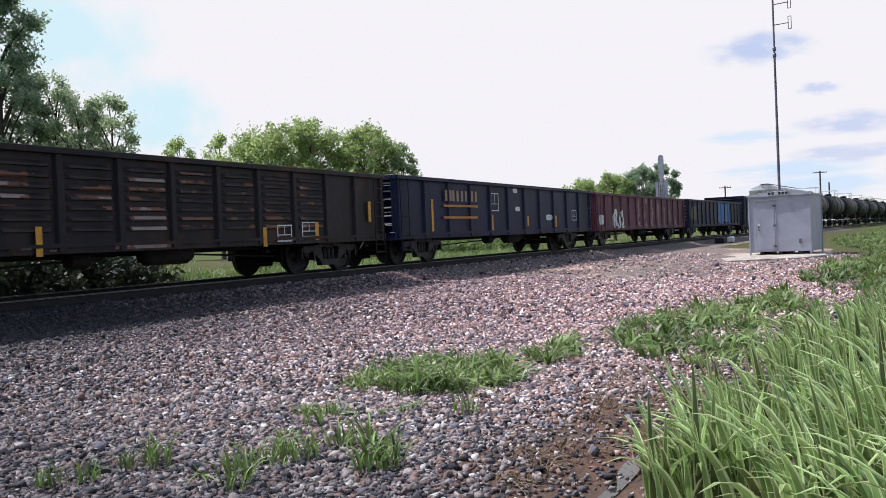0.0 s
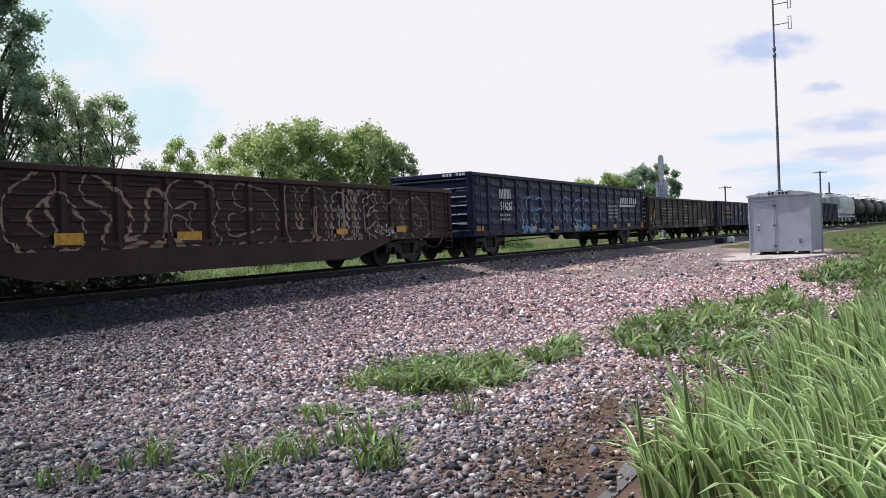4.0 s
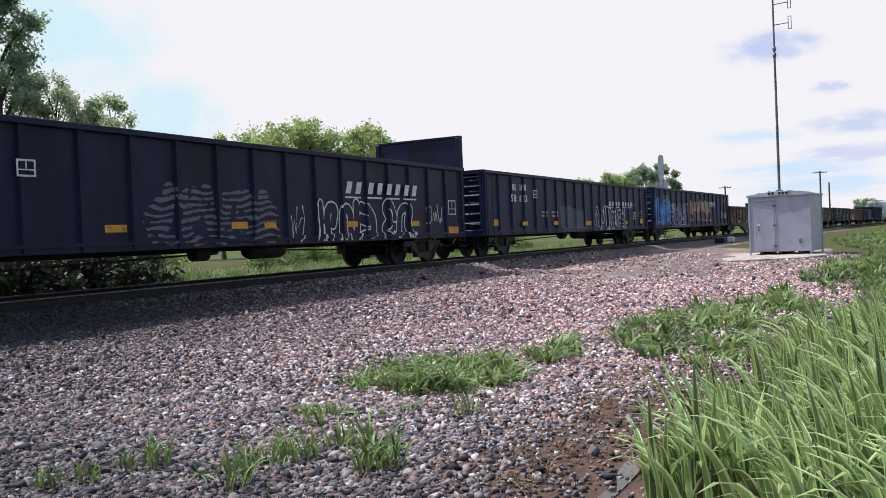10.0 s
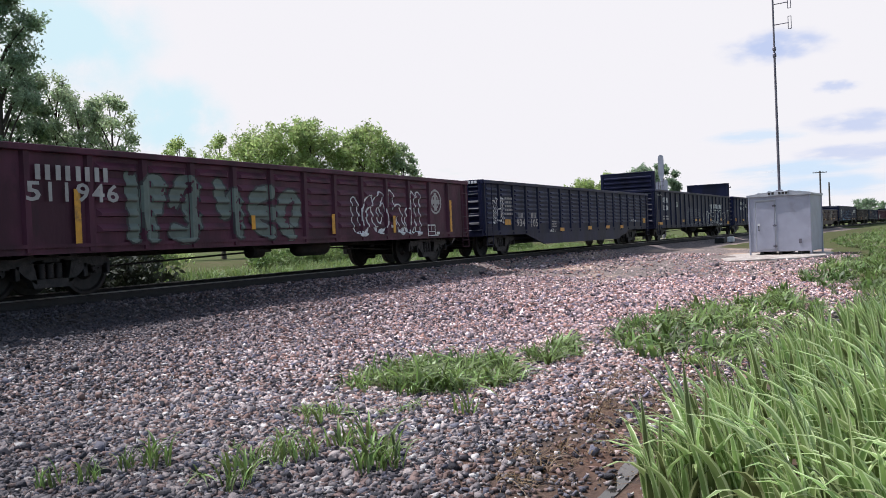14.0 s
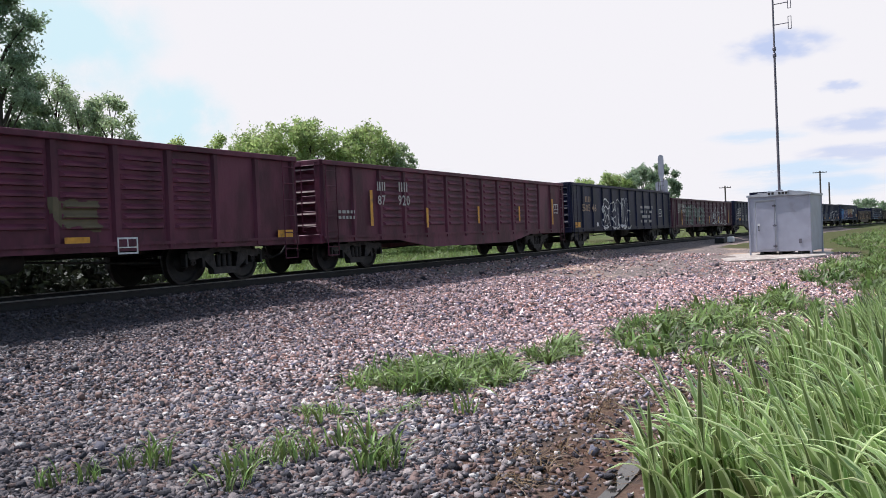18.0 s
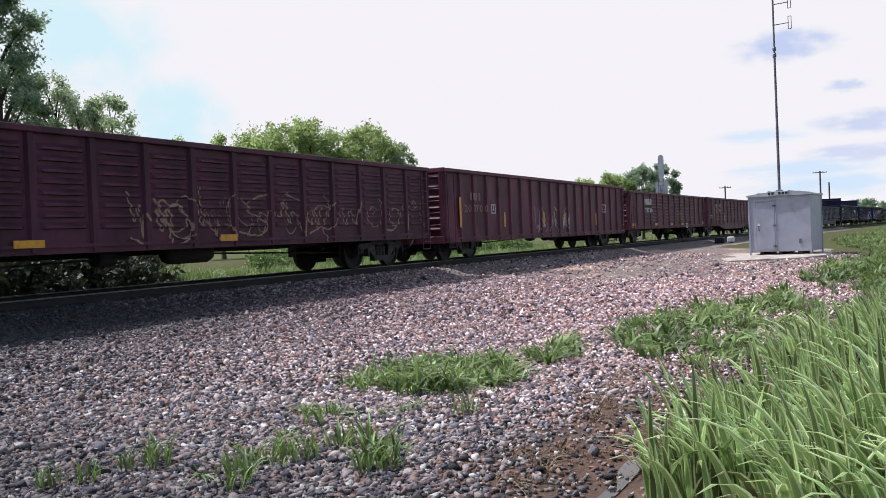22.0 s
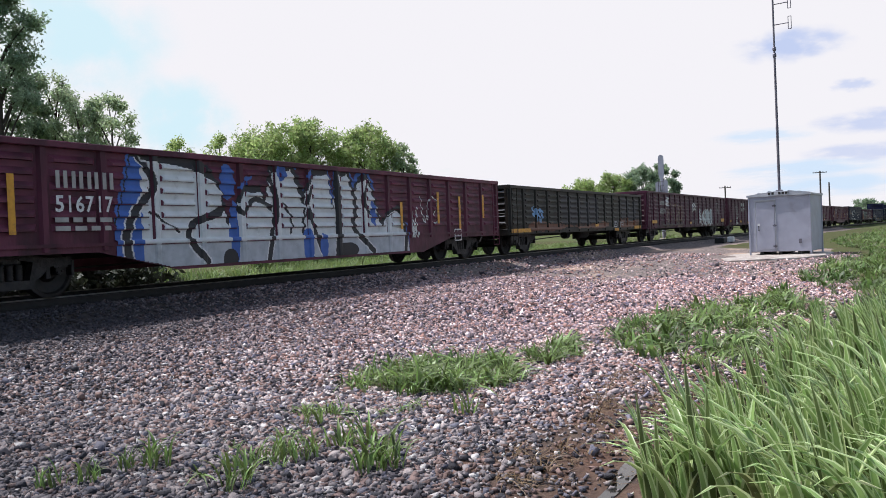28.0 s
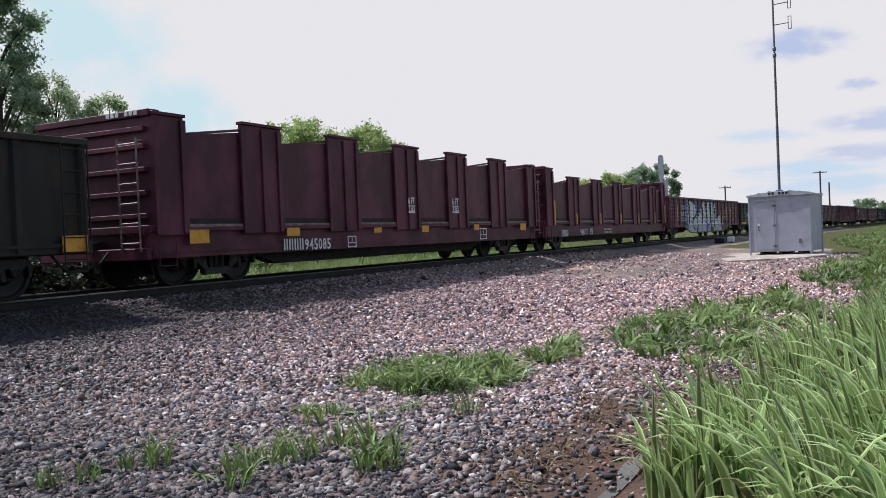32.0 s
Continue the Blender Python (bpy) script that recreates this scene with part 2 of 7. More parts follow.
# ---- track ----
M_rail = mat("rail_steel", (.013, .011, .012), .75, .2, (.024, .019, .018), 6, .5, .2, 60)
M_railtop = mat("rail_worn_top", (.34, .31, .28), .4, .6, (.2, .18, .17), 8, .4)
M_tie = mat("tie_wood", (.013, .011, .012), .9, 0, (.03, .025, .023), 7, .5, .6, 40, rnd=.3, stretch=(8, 1, 8))


def build_track():
    track = tagged(new("railway_track"), "curving single railway track on crushed stone", "railway track", kind="structure")
    ss = list(np.arange(-40, 240, 2.0)) + list(np.arange(240, 620, 10.0))
    ss = list(np.arange(-420, -40, 20.0)) + ss
    prof = [(-.07, -.172), (.07, -.172), (.07, -.155), (.012, -.135), (.010, -.045), (.036, -.036), (.037, -.020), (.024, 0.0), (-.024, 0.0), (-.037, -.020), (-.036, -.036), (-.010, -.045), (-.012, -.135), (-.07, -.155)]
    n = len(prof)
    for g in (-.755, .755):
        me = Mesh()
        vs = []
        for s in ss:
            for u, z in prof:
                x, y, h = on_track(s, g + u)
                vs.append((x, y, z))
        fs, mi = [], []
        for k in range(len(ss) - 1):
            for i in range(n):
                fs.append((k * n + i, k * n + (i + 1) % n, (k + 1) * n + (i + 1) % n, (k + 1) * n + i))
                mi.append(1 if i in (6, 7, 8) else 0)
        me.v, me.f, me.mi = vs, fs, mi
        part("rail", me.data("rail", M_rail, M_railtop), None, track, "rusty steel rail with a worn bright top")
    tie = Mesh().box(-.115, .115, -1.3, 1.3, -.355, -.178, .012).data("tie", M_tie)
    for k in range(290):
        s = -14 + k * .52
        x, y, h = on_track(s)
        t = new("tie", tie)
        t.parent = track
        t.matrix_basis = Matrix.Translation((x, y + random.uniform(-.04, .04), 0)) @ Euler((0, 0, h + random.uniform(-.015, .015))).to_matrix().to_4x4()
    return track


build_track()

# ---- train: where it runs ----
TRAIN_S = {0: 0, 1: 10.45, 2: 21.3, 3: 31.77, 6: 62.2, 7: 72.67, 8: 83.12, 9: 93.79, 10: 104.31, 11: 114.58, 12: 125.14, 13: 135.68,
           14: 146.43, 17: 178.39, 18: 188.82, 19: 199.42, 20: 210.17, 21: 220.42, 22: 231.25, 23: 241.59, 24: 252.6, 25: 263.01,
           28: 295.0, 29: 305.15, 30: 315.95, 31: 326.75, 32: 337.6}
ROWS = []          # (thing, half of its truck distance, place of its middle on the train)
WHEELS = []        # (wheelset, place on the train)

M_dark = mat("underframe_grime", (.007, .0065, .0075), .85, 0, (.022, .016, .014), 6, .5, .4, 40)
M_wheel = mat("wheel_steel", (.008, .007, .008), .6, .4, (.024, .019, .018), 9, .5, .2, 50)
M_frame = mat("truck_frame_cast", (.007, .0065, .008), .6, .3, (.032, .028, .028), 7, .7, .5, 30)
M_yellow = mat("yellow_reflector", (.64, .31, .015), .5, 0, (.50, .22, .012), 10, .5, dirt=(.16, .09, .03), dirt_lo=.56, dirt_hi=.75, dirt_scale=5)
M_white = mat("white_stencil", (.72, .72, .70), .7, 0, (.5, .5, .5), 12, .5, dirt=(.2, .2, .2), dirt_lo=.56, dirt_hi=.75, dirt_scale=6)
PAINTS = {
    "black": paint("black_car_paint", (.0050, .0075, .034), (.010, .011, .034)),
    "navy": paint("blue_black_car_paint", (.0048, .0078, .038), (.010, .011, .036)),
    "deep": paint("deep_blue_car_paint", (.0055, .0095, .046), (.011, .013, .042)),
    "rusty": paint("rusted_black_car_paint", (.013, .010, .013), (.045, .02, .014), .50, .66),
    "red": paint("oxide_red_car_paint", (.102, .024, .044), (.034, .013, .020)),
    "maroon": paint("brown_red_car_paint", (.072, .018, .036), (.028, .012, .018)),
    "stake": paint("plain_red_car_paint", (.090, .021, .038), (.05, .015, .024)),
    "brown": paint("faded_brown_car_paint", (.034, .012, .012), (.018, .010, .010)),
    "olive": paint("weathered_olive_car_paint", (.016, .015, .013), (.042, .024, .013), .52, .68),
    "tank": paint("black_tank_paint", (.012, .012, .016), (.04, .036, .036)),
    "pale": paint("pale_grey_hopper_paint", (.6, .6, .6), (.35, .33, .32)),
}


# lighter car paints: skylight on the pressed ribs, put into their colour
SKY_LIT = {k: paint("sky_lit_rib_paint", c, r) for k, c, r in (("black", (.034, .041, .078), (.060, .068, .105)), ("navy", (.012, .017, .05), (.02, .022, .05)),
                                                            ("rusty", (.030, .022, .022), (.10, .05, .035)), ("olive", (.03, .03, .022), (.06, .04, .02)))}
# worn edges, coloured paler still to carry the sky's glint on end ribs
M_rib = mat("worn_glint_rib_edge", (.05, .052, .062), .5, .1, (.12, .12, .13), 5, .7, .2, 30, stretch=(1, .4, 3), spec=.6)
M_rib_red = mat("worn_red_glint_rib_edge", (.10, .05, .05), .5, .05, (.22, .16, .15), 5, .7, .2, 30, stretch=(1, .4, 3), spec=.6)


def wheelset_mesh():
    me = Mesh()
    for s in (-1, 1):
        prof = [(.06, s * .66), (.30, s * .675), (.36, s * .69), (.39, s * .685), (.47, s * .685), (.482, s * .70), (.46, s * .72), (.455, s * .82), (.40, s * .825), (.37, s * .79), (.20, s * .76), (.13, s * .84), (.06, s * .84)]
        me.lathe(prof, 1, (0, 0, 0), 28)
    me.lathe([(.08, -.66), (.085, .66)], 1, (0, 0, 0), 12)
    me.lathe([(.075, -1.08), (.085, -1.06), (.085, -.86), (.085, .86), (.085, 1.06), (.075, 1.08)], 1, (0, 0, 0), 12)
    for s in (-1, 1):
        for a in (0, 120, 240):
            c, d = math.cos(radians(a)) * .05, math.sin(radians(a)) * .05
            me.box(c - .015, c + .015, min(s * 1.075, s * 1.10), max(s * 1.075, s * 1.10), d - .015, d + .015)
    return me


def frame_mesh(s):
    """A cast side frame with its sloping arms, pedestals and window."""
    y0, y1 = (.98, 1.13) if s > 0 else (-1.13, -.98)
    me = Mesh()
    for e in (-1, 1):
        me.prism([(e * .12, .78), (e * .62, .66), (e * 1.08, .66), (e * 1.08, .54), (e * .66, .52), (e * .30, .62), (e * .12, .64)][::e], 1, y0, y1)
        me.prism([(e * .36, .60), (e * .66, .52), (e * .52, .38), (e * .30, .24), (e * .30, .34)][::e], 1, y0, y1)
        me.box(min(e * .60, e * .68), max(e * .60, e * .68), y0, y1, .32, .56, .01)
        me.box(min(e * 1.08, e * 1.14), max(e * 1.08, e * 1.14), y0, y1, .36, .62, .01)
        me.box(min(e * .76, e * 1.02), max(e * .76, e * 1.02), y0 + .02, y1 - .02, .50, .56)
    me.prism([(-.36, .18), (.36, .18), (.40, .32), (-.40, .32)], 1, y0, y1)
    me.box(-.36, .36, y0, y1, .66, .80, .02)
    return me


def spring_mesh(s, i):
    prof = [(.045, .32)]
    for k in range(6):
        prof += [(.07, .335 + k * .045), (.05, .355 + k * .045)]
    return Mesh().lathe(prof, 2, (i * .16, s * 1.05, 0), 10)


WHEELSET = None


def make_truck(car, x):
    """One truck of a car, its middle x metres ahead of the car's middle."""
    global WHEELSET
    if not WHEELSET:
        WHEELSET = dict(
            wheel=wheelset_mesh().data("wheelset", M_wheel, smooth_faces=False),
            frames=[frame_mesh(s).data("side_frame", M_frame) for s in (-1, 1)],
            springs=[spring_mesh(s, i).data("spring", M_wheel, smooth_faces=True) for s in (-1, 1) for i in (-1, 0, 1)],
            bolster=Mesh().box(-.17, .17, -1.12, 1.12, .58, .70, .02).box(-.2, .2, -.3, .3, .68, .80, .02).data("bolster", M_frame),
            beam=Mesh().box(-.62, -.52, -.75, .75, .30, .40, .01).data("brake_beam", M_dark),
            beam2=Mesh().box(.52, .62, -.75, .75, .30, .40, .01).data("brake_beam", M_dark))
    truck = new("truck")
    truck.parent = car
    truck.location = (x, 0, 0)
    for me in (*WHEELSET["frames"], *WHEELSET["springs"], WHEELSET["bolster"], WHEELSET["beam"], WHEELSET["beam2"]):
        part(me.name.split(".")[0], me, None, truck)
    for e in (-1, 1):
        w = part("wheelset", WHEELSET["wheel"], None, truck, "steel wheel pair with bright worn rims")
        w.location = (e * .889, 0, .455)
        WHEELS.append((w, e * .889))
    return truck


class Side:
    """The near side of a gondola: posts and pressed ribs, and how far they stand out at (x, z)."""

    def __init__(self, length, z0, z1, posts, ribs, post_w=.13, post_d=.062, inset=.07, rib_d=.056, smooth_ends=0):
        self.L, self.z0, self.z1, self.n, self.ribs = length, z0, z1, posts, ribs
        self.pw, self.pd, self.inset, self.rd = post_w, post_d, inset, rib_d
        h = length / 2
        self.px = np.linspace(-h + .10, h - .10, posts)
        self.smooth_ends = smooth_ends
        self.rz = np.linspace(z0 + (z1 - z0) * .17, z1 - (z1 - z0) * .12, ribs) if ribs else np.array([])
        self.rh = (z1 - z0) * .29 / max(ribs, 1)

    def bays(self):
        out = []
        for i in range(self.n - 1):
            if self.smooth_ends and (i < self.smooth_ends or i >= self.n - 1 - self.smooth_ends):
                continue
            out.append((self.px[i] + self.pw / 2 + self.inset, self.px[i + 1] - self.pw / 2 - self.inset))
        return out

    def relief(self, x, z):
        x, z = np.asarray(x, float), np.asarray(z, float)
        r = np.zeros_like(x)
        for a, b in self.bays():
            inside = (x > a + .04) & (x < b - .04)
            for c in self.rz:
                r = np.where(inside & (np.abs(z - c) < self.rh), np.maximum(r, np.interp((z - c) / self.rh, [-.62, -.5, .05, 1], [0, self.rd, self.rd, 0])), r)
        for p in self.px:
            r = np.where(np.abs(x - p) < self.pw / 2, self.pd, r)
        r = np.where(z < self.z0 + .05, np.maximum(r, .035), r)
        r = np.where(np.abs(z - self.z0 - .01) < .045, np.maximum(r, .075), r)
        return r


HW = 1.52          # half of a car's width


def gondola(label, rear, front, top, paint_name, posts=14, ribs=0, belly=0.0, sill=.98, group="gondola cars of the train", smooth_ends=0,
            end_ribs=6, chord=.11, z0=.73):
    car = tagged(new("gondola_car"), label, "gondola car", group)
    L, mid, h = front - rear, (front + rear) / 2, (front - rear) / 2
    M = PAINTS[paint_name]
    side = Side(L, .86, top - chord, posts, ribs, smooth_ends=smooth_ends)
    yp = HW - side.pd                                    # plane of the side sheet
    for s in (-1, 1):
        me = Mesh()
        me.box(-h, h, min(s * (yp - .02), s * yp), max(s * (yp - .02), s * yp), z0 + .05, top - .02)
        sky_lit = SKY_LIT.get(paint_name, M)
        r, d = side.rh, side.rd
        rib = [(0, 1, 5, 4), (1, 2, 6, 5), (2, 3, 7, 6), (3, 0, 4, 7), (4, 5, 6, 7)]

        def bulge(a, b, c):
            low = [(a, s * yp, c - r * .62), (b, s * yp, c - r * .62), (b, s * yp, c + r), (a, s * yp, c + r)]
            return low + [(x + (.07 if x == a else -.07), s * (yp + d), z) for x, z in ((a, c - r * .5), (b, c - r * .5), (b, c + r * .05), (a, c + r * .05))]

        if s > 0:                                        # the far side's ribs stay in its sheet
            for a, b in side.bays():
                for c in side.rz:
                    me.add(bulge(a, b, c), rib)
        panel = part("side_panel", me, M, car)
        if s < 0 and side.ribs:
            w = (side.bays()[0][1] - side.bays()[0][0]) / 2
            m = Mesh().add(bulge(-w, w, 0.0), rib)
            # upper slope and face take the lighter paint, as if lit from above
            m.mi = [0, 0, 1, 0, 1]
            data = m.data("pressed_rib", M, sky_lit)
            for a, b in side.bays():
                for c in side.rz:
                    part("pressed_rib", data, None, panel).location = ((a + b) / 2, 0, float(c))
        part("top_chord", Mesh().box(-h - .02, h + .02, min(s * (yp - .04), s * (HW + .03)), max(s * (yp - .04), s * (HW + .03)), top - chord, top, .012), M, car)
        # side sill, deeper in the middle on the fish-belly cars
        t0 = h - 3.6
        poly = [(-h, z0 + .14), (-h, z0), (-t0 - .2, z0), (-t0 + 1.6, z0 - belly), (t0 - 1.6, z0 - belly), (t0 + .2, z0), (h, z0), (h, z0 + .14)] if belly else [(-h, z0 + .14), (-h, z0), (h, z0), (h, z0 + .14)]
        me = Mesh().prism(poly, 1, min(s * (yp - .03), s * (yp + .03)), max(s * (yp - .03), s * (yp + .03)))
        me.box(-h, h, min(s * (yp - .01), s * (yp + .07)), max(s * (yp - .01), s * (yp + .07)), z0 + .10, z0 + .16)
        part("side_sill", me, M, car)
        post = Mesh().prism([(-side.pw / 2 - .02, s * yp), (-side.pw / 2 + .015, s * HW), (side.pw / 2 - .015, s * HW), (side.pw / 2 + .02, s * yp)], 2, z0 + .03, top - chord).data("post", M)
        for px in side.px:
            part("post", post, None, car).location = (float(px), 0, 0)
    # ends with pressed ribs
    for e in (-1, 1):
        me = Mesh()
        x = e * (h - .06)
        me.box(min(x - e * .03, x), max(x - e * .03, x), -yp, yp, z0 + .1, top - .02)
        zz = np.linspace(z0 + .42, top - .22, end_ribs)
        part("end_panel", me, M, car)
        rib = Mesh().prism([(x, -.085), (x + e * .075, -.03), (x + e * .09, -.005), (x + e * .075, .03), (x, .07)], 1, -yp + .14, yp - .14)
        rib.mi[4] = 1
        rib = rib.data("end_rib", M, M_rib_red if paint_name in ("red", "maroon", "brown", "stake") else M_rib)
        for c in zz:
            part("end_rib", rib, None, car).location = (0, 0, float(c))
        for y in (-yp + .06, yp - .06):
            part("corner_post", Mesh().box(min(x, x + e * .09), max(x, x + e * .09), y - .06, y + .06, z0, top - .13), M, car)
        part("end_chord", Mesh().box(min(x - e * .03, x + e * .12), max(x - e * .03, x + e * .12), -HW, HW, top - .13, top + .012, .012), M, car)
        part("end_sill", Mesh().box(min(x, x + e * .16), max(x, x + e * .16), -HW + .05, HW - .05, z0 - .02, z0 + .2, .015), M, car)
    fittings(car, L, z0, top, yp, M)
    make_truck(car, -h + 2.05 if L > 17.5 else -h + 1.95)
    make_truck(car, h - 2.05 if L > 17.5 else h - 1.95)
    ROWS.append((car, h - 2.0, mid))
    car["half"] = h
    return car, side


def fittings(car, L, z0, top, yp, M):
    """Floor, centre sill, couplers, ladders, grab irons, brake gear."""
    h = L / 2
    part("floor", Mesh().box(-h + .1, h - .1, -yp + .02, yp - .02, z0 + .28, z0 + .34), M_dark, car)
    me = Mesh().box(-h + .2, h - .2, -.22, .22, .62, 1.02, .01)
    for x in np.linspace(-h + 3.2, h - 3.2, 7):
        me.box(x - .06, x + .06, -yp + .03, yp - .03, z0 + .08, z0 + .28)
    part("centre_sill", me, M_dark, car)
    for e in (-1, 1):
        me = Mesh().box(min(e * (h - .3), e * (h + .32)), max(e * (h - .3), e * (h + .32)), -.09, .09, .76, .92, .02)
        me.box(min(e * (h + .28), e * (h + .56)), max(e * (h + .28), e * (h + .56)), -.17, .15, .70, 1.0, .05)
        part("coupler", me, M_frame, car)
        me = Mesh()
        pts = [(h + .05, -.45, .74), (h + .25, -.42, .52), (h + .45, -.3, .42), (h + .62, -.2, .48)]
        for p, q in zip(pts, pts[1:]):
            me.rod((e * p[0], p[1], p[2]), (e * q[0], q[1], q[2]), .025)
        part("brake_hose", me, M_dark, car)
        for s in (-1, 1):
            # side ladder at each corner
            me = Mesh()
            xa, xb = e * (h - .10), e * (h - .52)
            y = s * (HW + .035)
            for z in np.arange(.62, top - .15, .36):
                me.rod((xa, y, z), (xb, y, z), .011)
            me.rod((xb, y, .42), (xb, y, top - .1), .014)
            me.rod((xa, y, .42), (xa, y, top - .1), .014)
            me.rod((xa, y, .42), (xb, y, .42), .014)
            part("ladder", me, M, car)
            me = Mesh()
            for z in np.arange(1.1, top - .1, .36):
                me.rod((e * (h + .12), s * 1.0, z), (e * (h + .12), s * 1.4, z), .011)
            for yy in (1.0, 1.4):
                me.rod((e * (h + .12), s * yy, 1.0), (e * (h + .12), s * yy, top - .06), .014)
                me.rod((e * (h - .02), s * yy, 1.0), (e * (h + .12), s * yy, 1.0), .011)
                me.rod((e * (h - .02), s * yy, top - .06), (e * (h + .12), s * yy, top - .06), .011)
            part("end_ladder", me, M, car)
    me = Mesh().lathe([(.02, -.62), (.16, -.6), (.2, -.5), (.2, .5), (.16, .6), (.02, .62)], 0, (1.1, -.75, .62), 14)
    part("air_reservoir", me, M_dark, car, sm=True)
    me = Mesh().lathe([(.03, -.3), (.15, -.28), (.15, .1), (.05, .14), (.03, .45)], 0, (-.9, -.8, .60), 12)
    part("brake_cylinder", me, M_dark, car)
    part("brake_rod", Mesh().rod((-.5, -.8, .6), (-h + 3.2, -.5, .45), .02), M_dark, car)
    part("brake_rod", Mesh().rod((1.8, -.75, .6), (h - 3.2, -.5, .45), .02), M_dark, car)


CARS = {}


def build_train():
    for key, label, rear, front, top, pn, posts, ribs, belly in (
        ("D", "dark weathered gondola car with a blue tag", 53.85, 69.9, 2.45, "black", 15, 0, 0),
        ("C", "oxide red gondola car with white paint marks", 36.55, 52.63, 2.43, "red", 14, 0, 0),
        ("B", "black gondola car with yellow side marks", 19.81, 35.89, 2.47, "navy", 12, 0, 0),
        ("A", "rusted black gondola car with ribbed sides", 3.08, 19.1, 2.43, "rusty", 14, 7, 0),
        ("G", "blue-black gondola car with blue graffiti outlines", -17.53, 1.99, 2.77, "navy", 18, 4, 0),
        ("J", "brown low gondola car with deep belly sides", -38.32, -19.0, 2.15, "brown", 18, 5, .42),
        ("K", "black gondola car with large coloured graffiti", -58.24, -38.9, 2.96, "deep", 17, 0, 0),
        ("M", "blue-black smooth-sided gondola car with white tags", -79.0, -59.6, 2.88, "deep", 19, 0, 0),
        ("N", "black gondola car with a tall end bulkhead", -100.1, -80.5, 2.85, "black", 19, 0, 0),
        ("O", "black gondola car with pressed ribbed sides", -121.2, -101.6, 2.55, "black", 18, 8, .4),
        ("P", "maroon gondola car with pale graffiti", -139.0, -122.4, 2.45, "maroon", 15, 5, 0),
        ("Q", "black gondola car with white outlined graffiti", -155.3, -139.4, 2.77, "black", 13, 0, 0),
        ("R", "oxide red gondola car with belly sides", -172.4, -156.3, 2.67, "red", 14, 7, .25),
        ("S", "oxide red gondola car with ribbed sides", -189.6, -173.4, 2.66, "red", 14, 8, 0),
        ("U", "oxide red smooth gondola car with side posts", -208.7, -190.6, 2.80, "red", 20, 0, 0),
        ("V", "maroon ribbed gondola car with scratched tags", -229.5, -209.7, 2.74, "maroon", 18, 8, 0),
        ("X", "maroon ribbed gondola car with white graffiti", -250.2, -230.7, 2.72, "maroon", 18, 7, 0),
        ("Y", "weathered olive gondola car streaked with rust", -267.7, -251.4, 2.45, "olive", 15, 6, 0),
        ("Z", "oxide red gondola car with white and blue graffiti", -288.4, -268.7, 2.53, "red", 18, 6, .38),
        ("AA", "oxide red gondola car with tall side stakes", -307.1, -289.55, 1.16, "stake", 2, 0, 0),
        ("AB", "oxide red gondola car with tall stakes", -326.4, -308.1, 1.16, "stake", 2, 0, 0),
        ("AC", "olive black gondola car with yellow marks", -344.5, -327.8, 2.6, "olive", 15, 0, 0),
        ("E", "tall black gondola car", 71.1, 85.6, 3.0, "black", 14, 0, 0),
    ):
        CARS[key] = gondola(label, rear, front, top, pn, posts, ribs, belly, z0=.56 if key in ("U", "AA", "AB") else .72, end_ribs=0 if key in ("AA", "AB") else 6,
                            smooth_ends=2 if key in ("A", "P", "R", "S") else 0)


build_train()

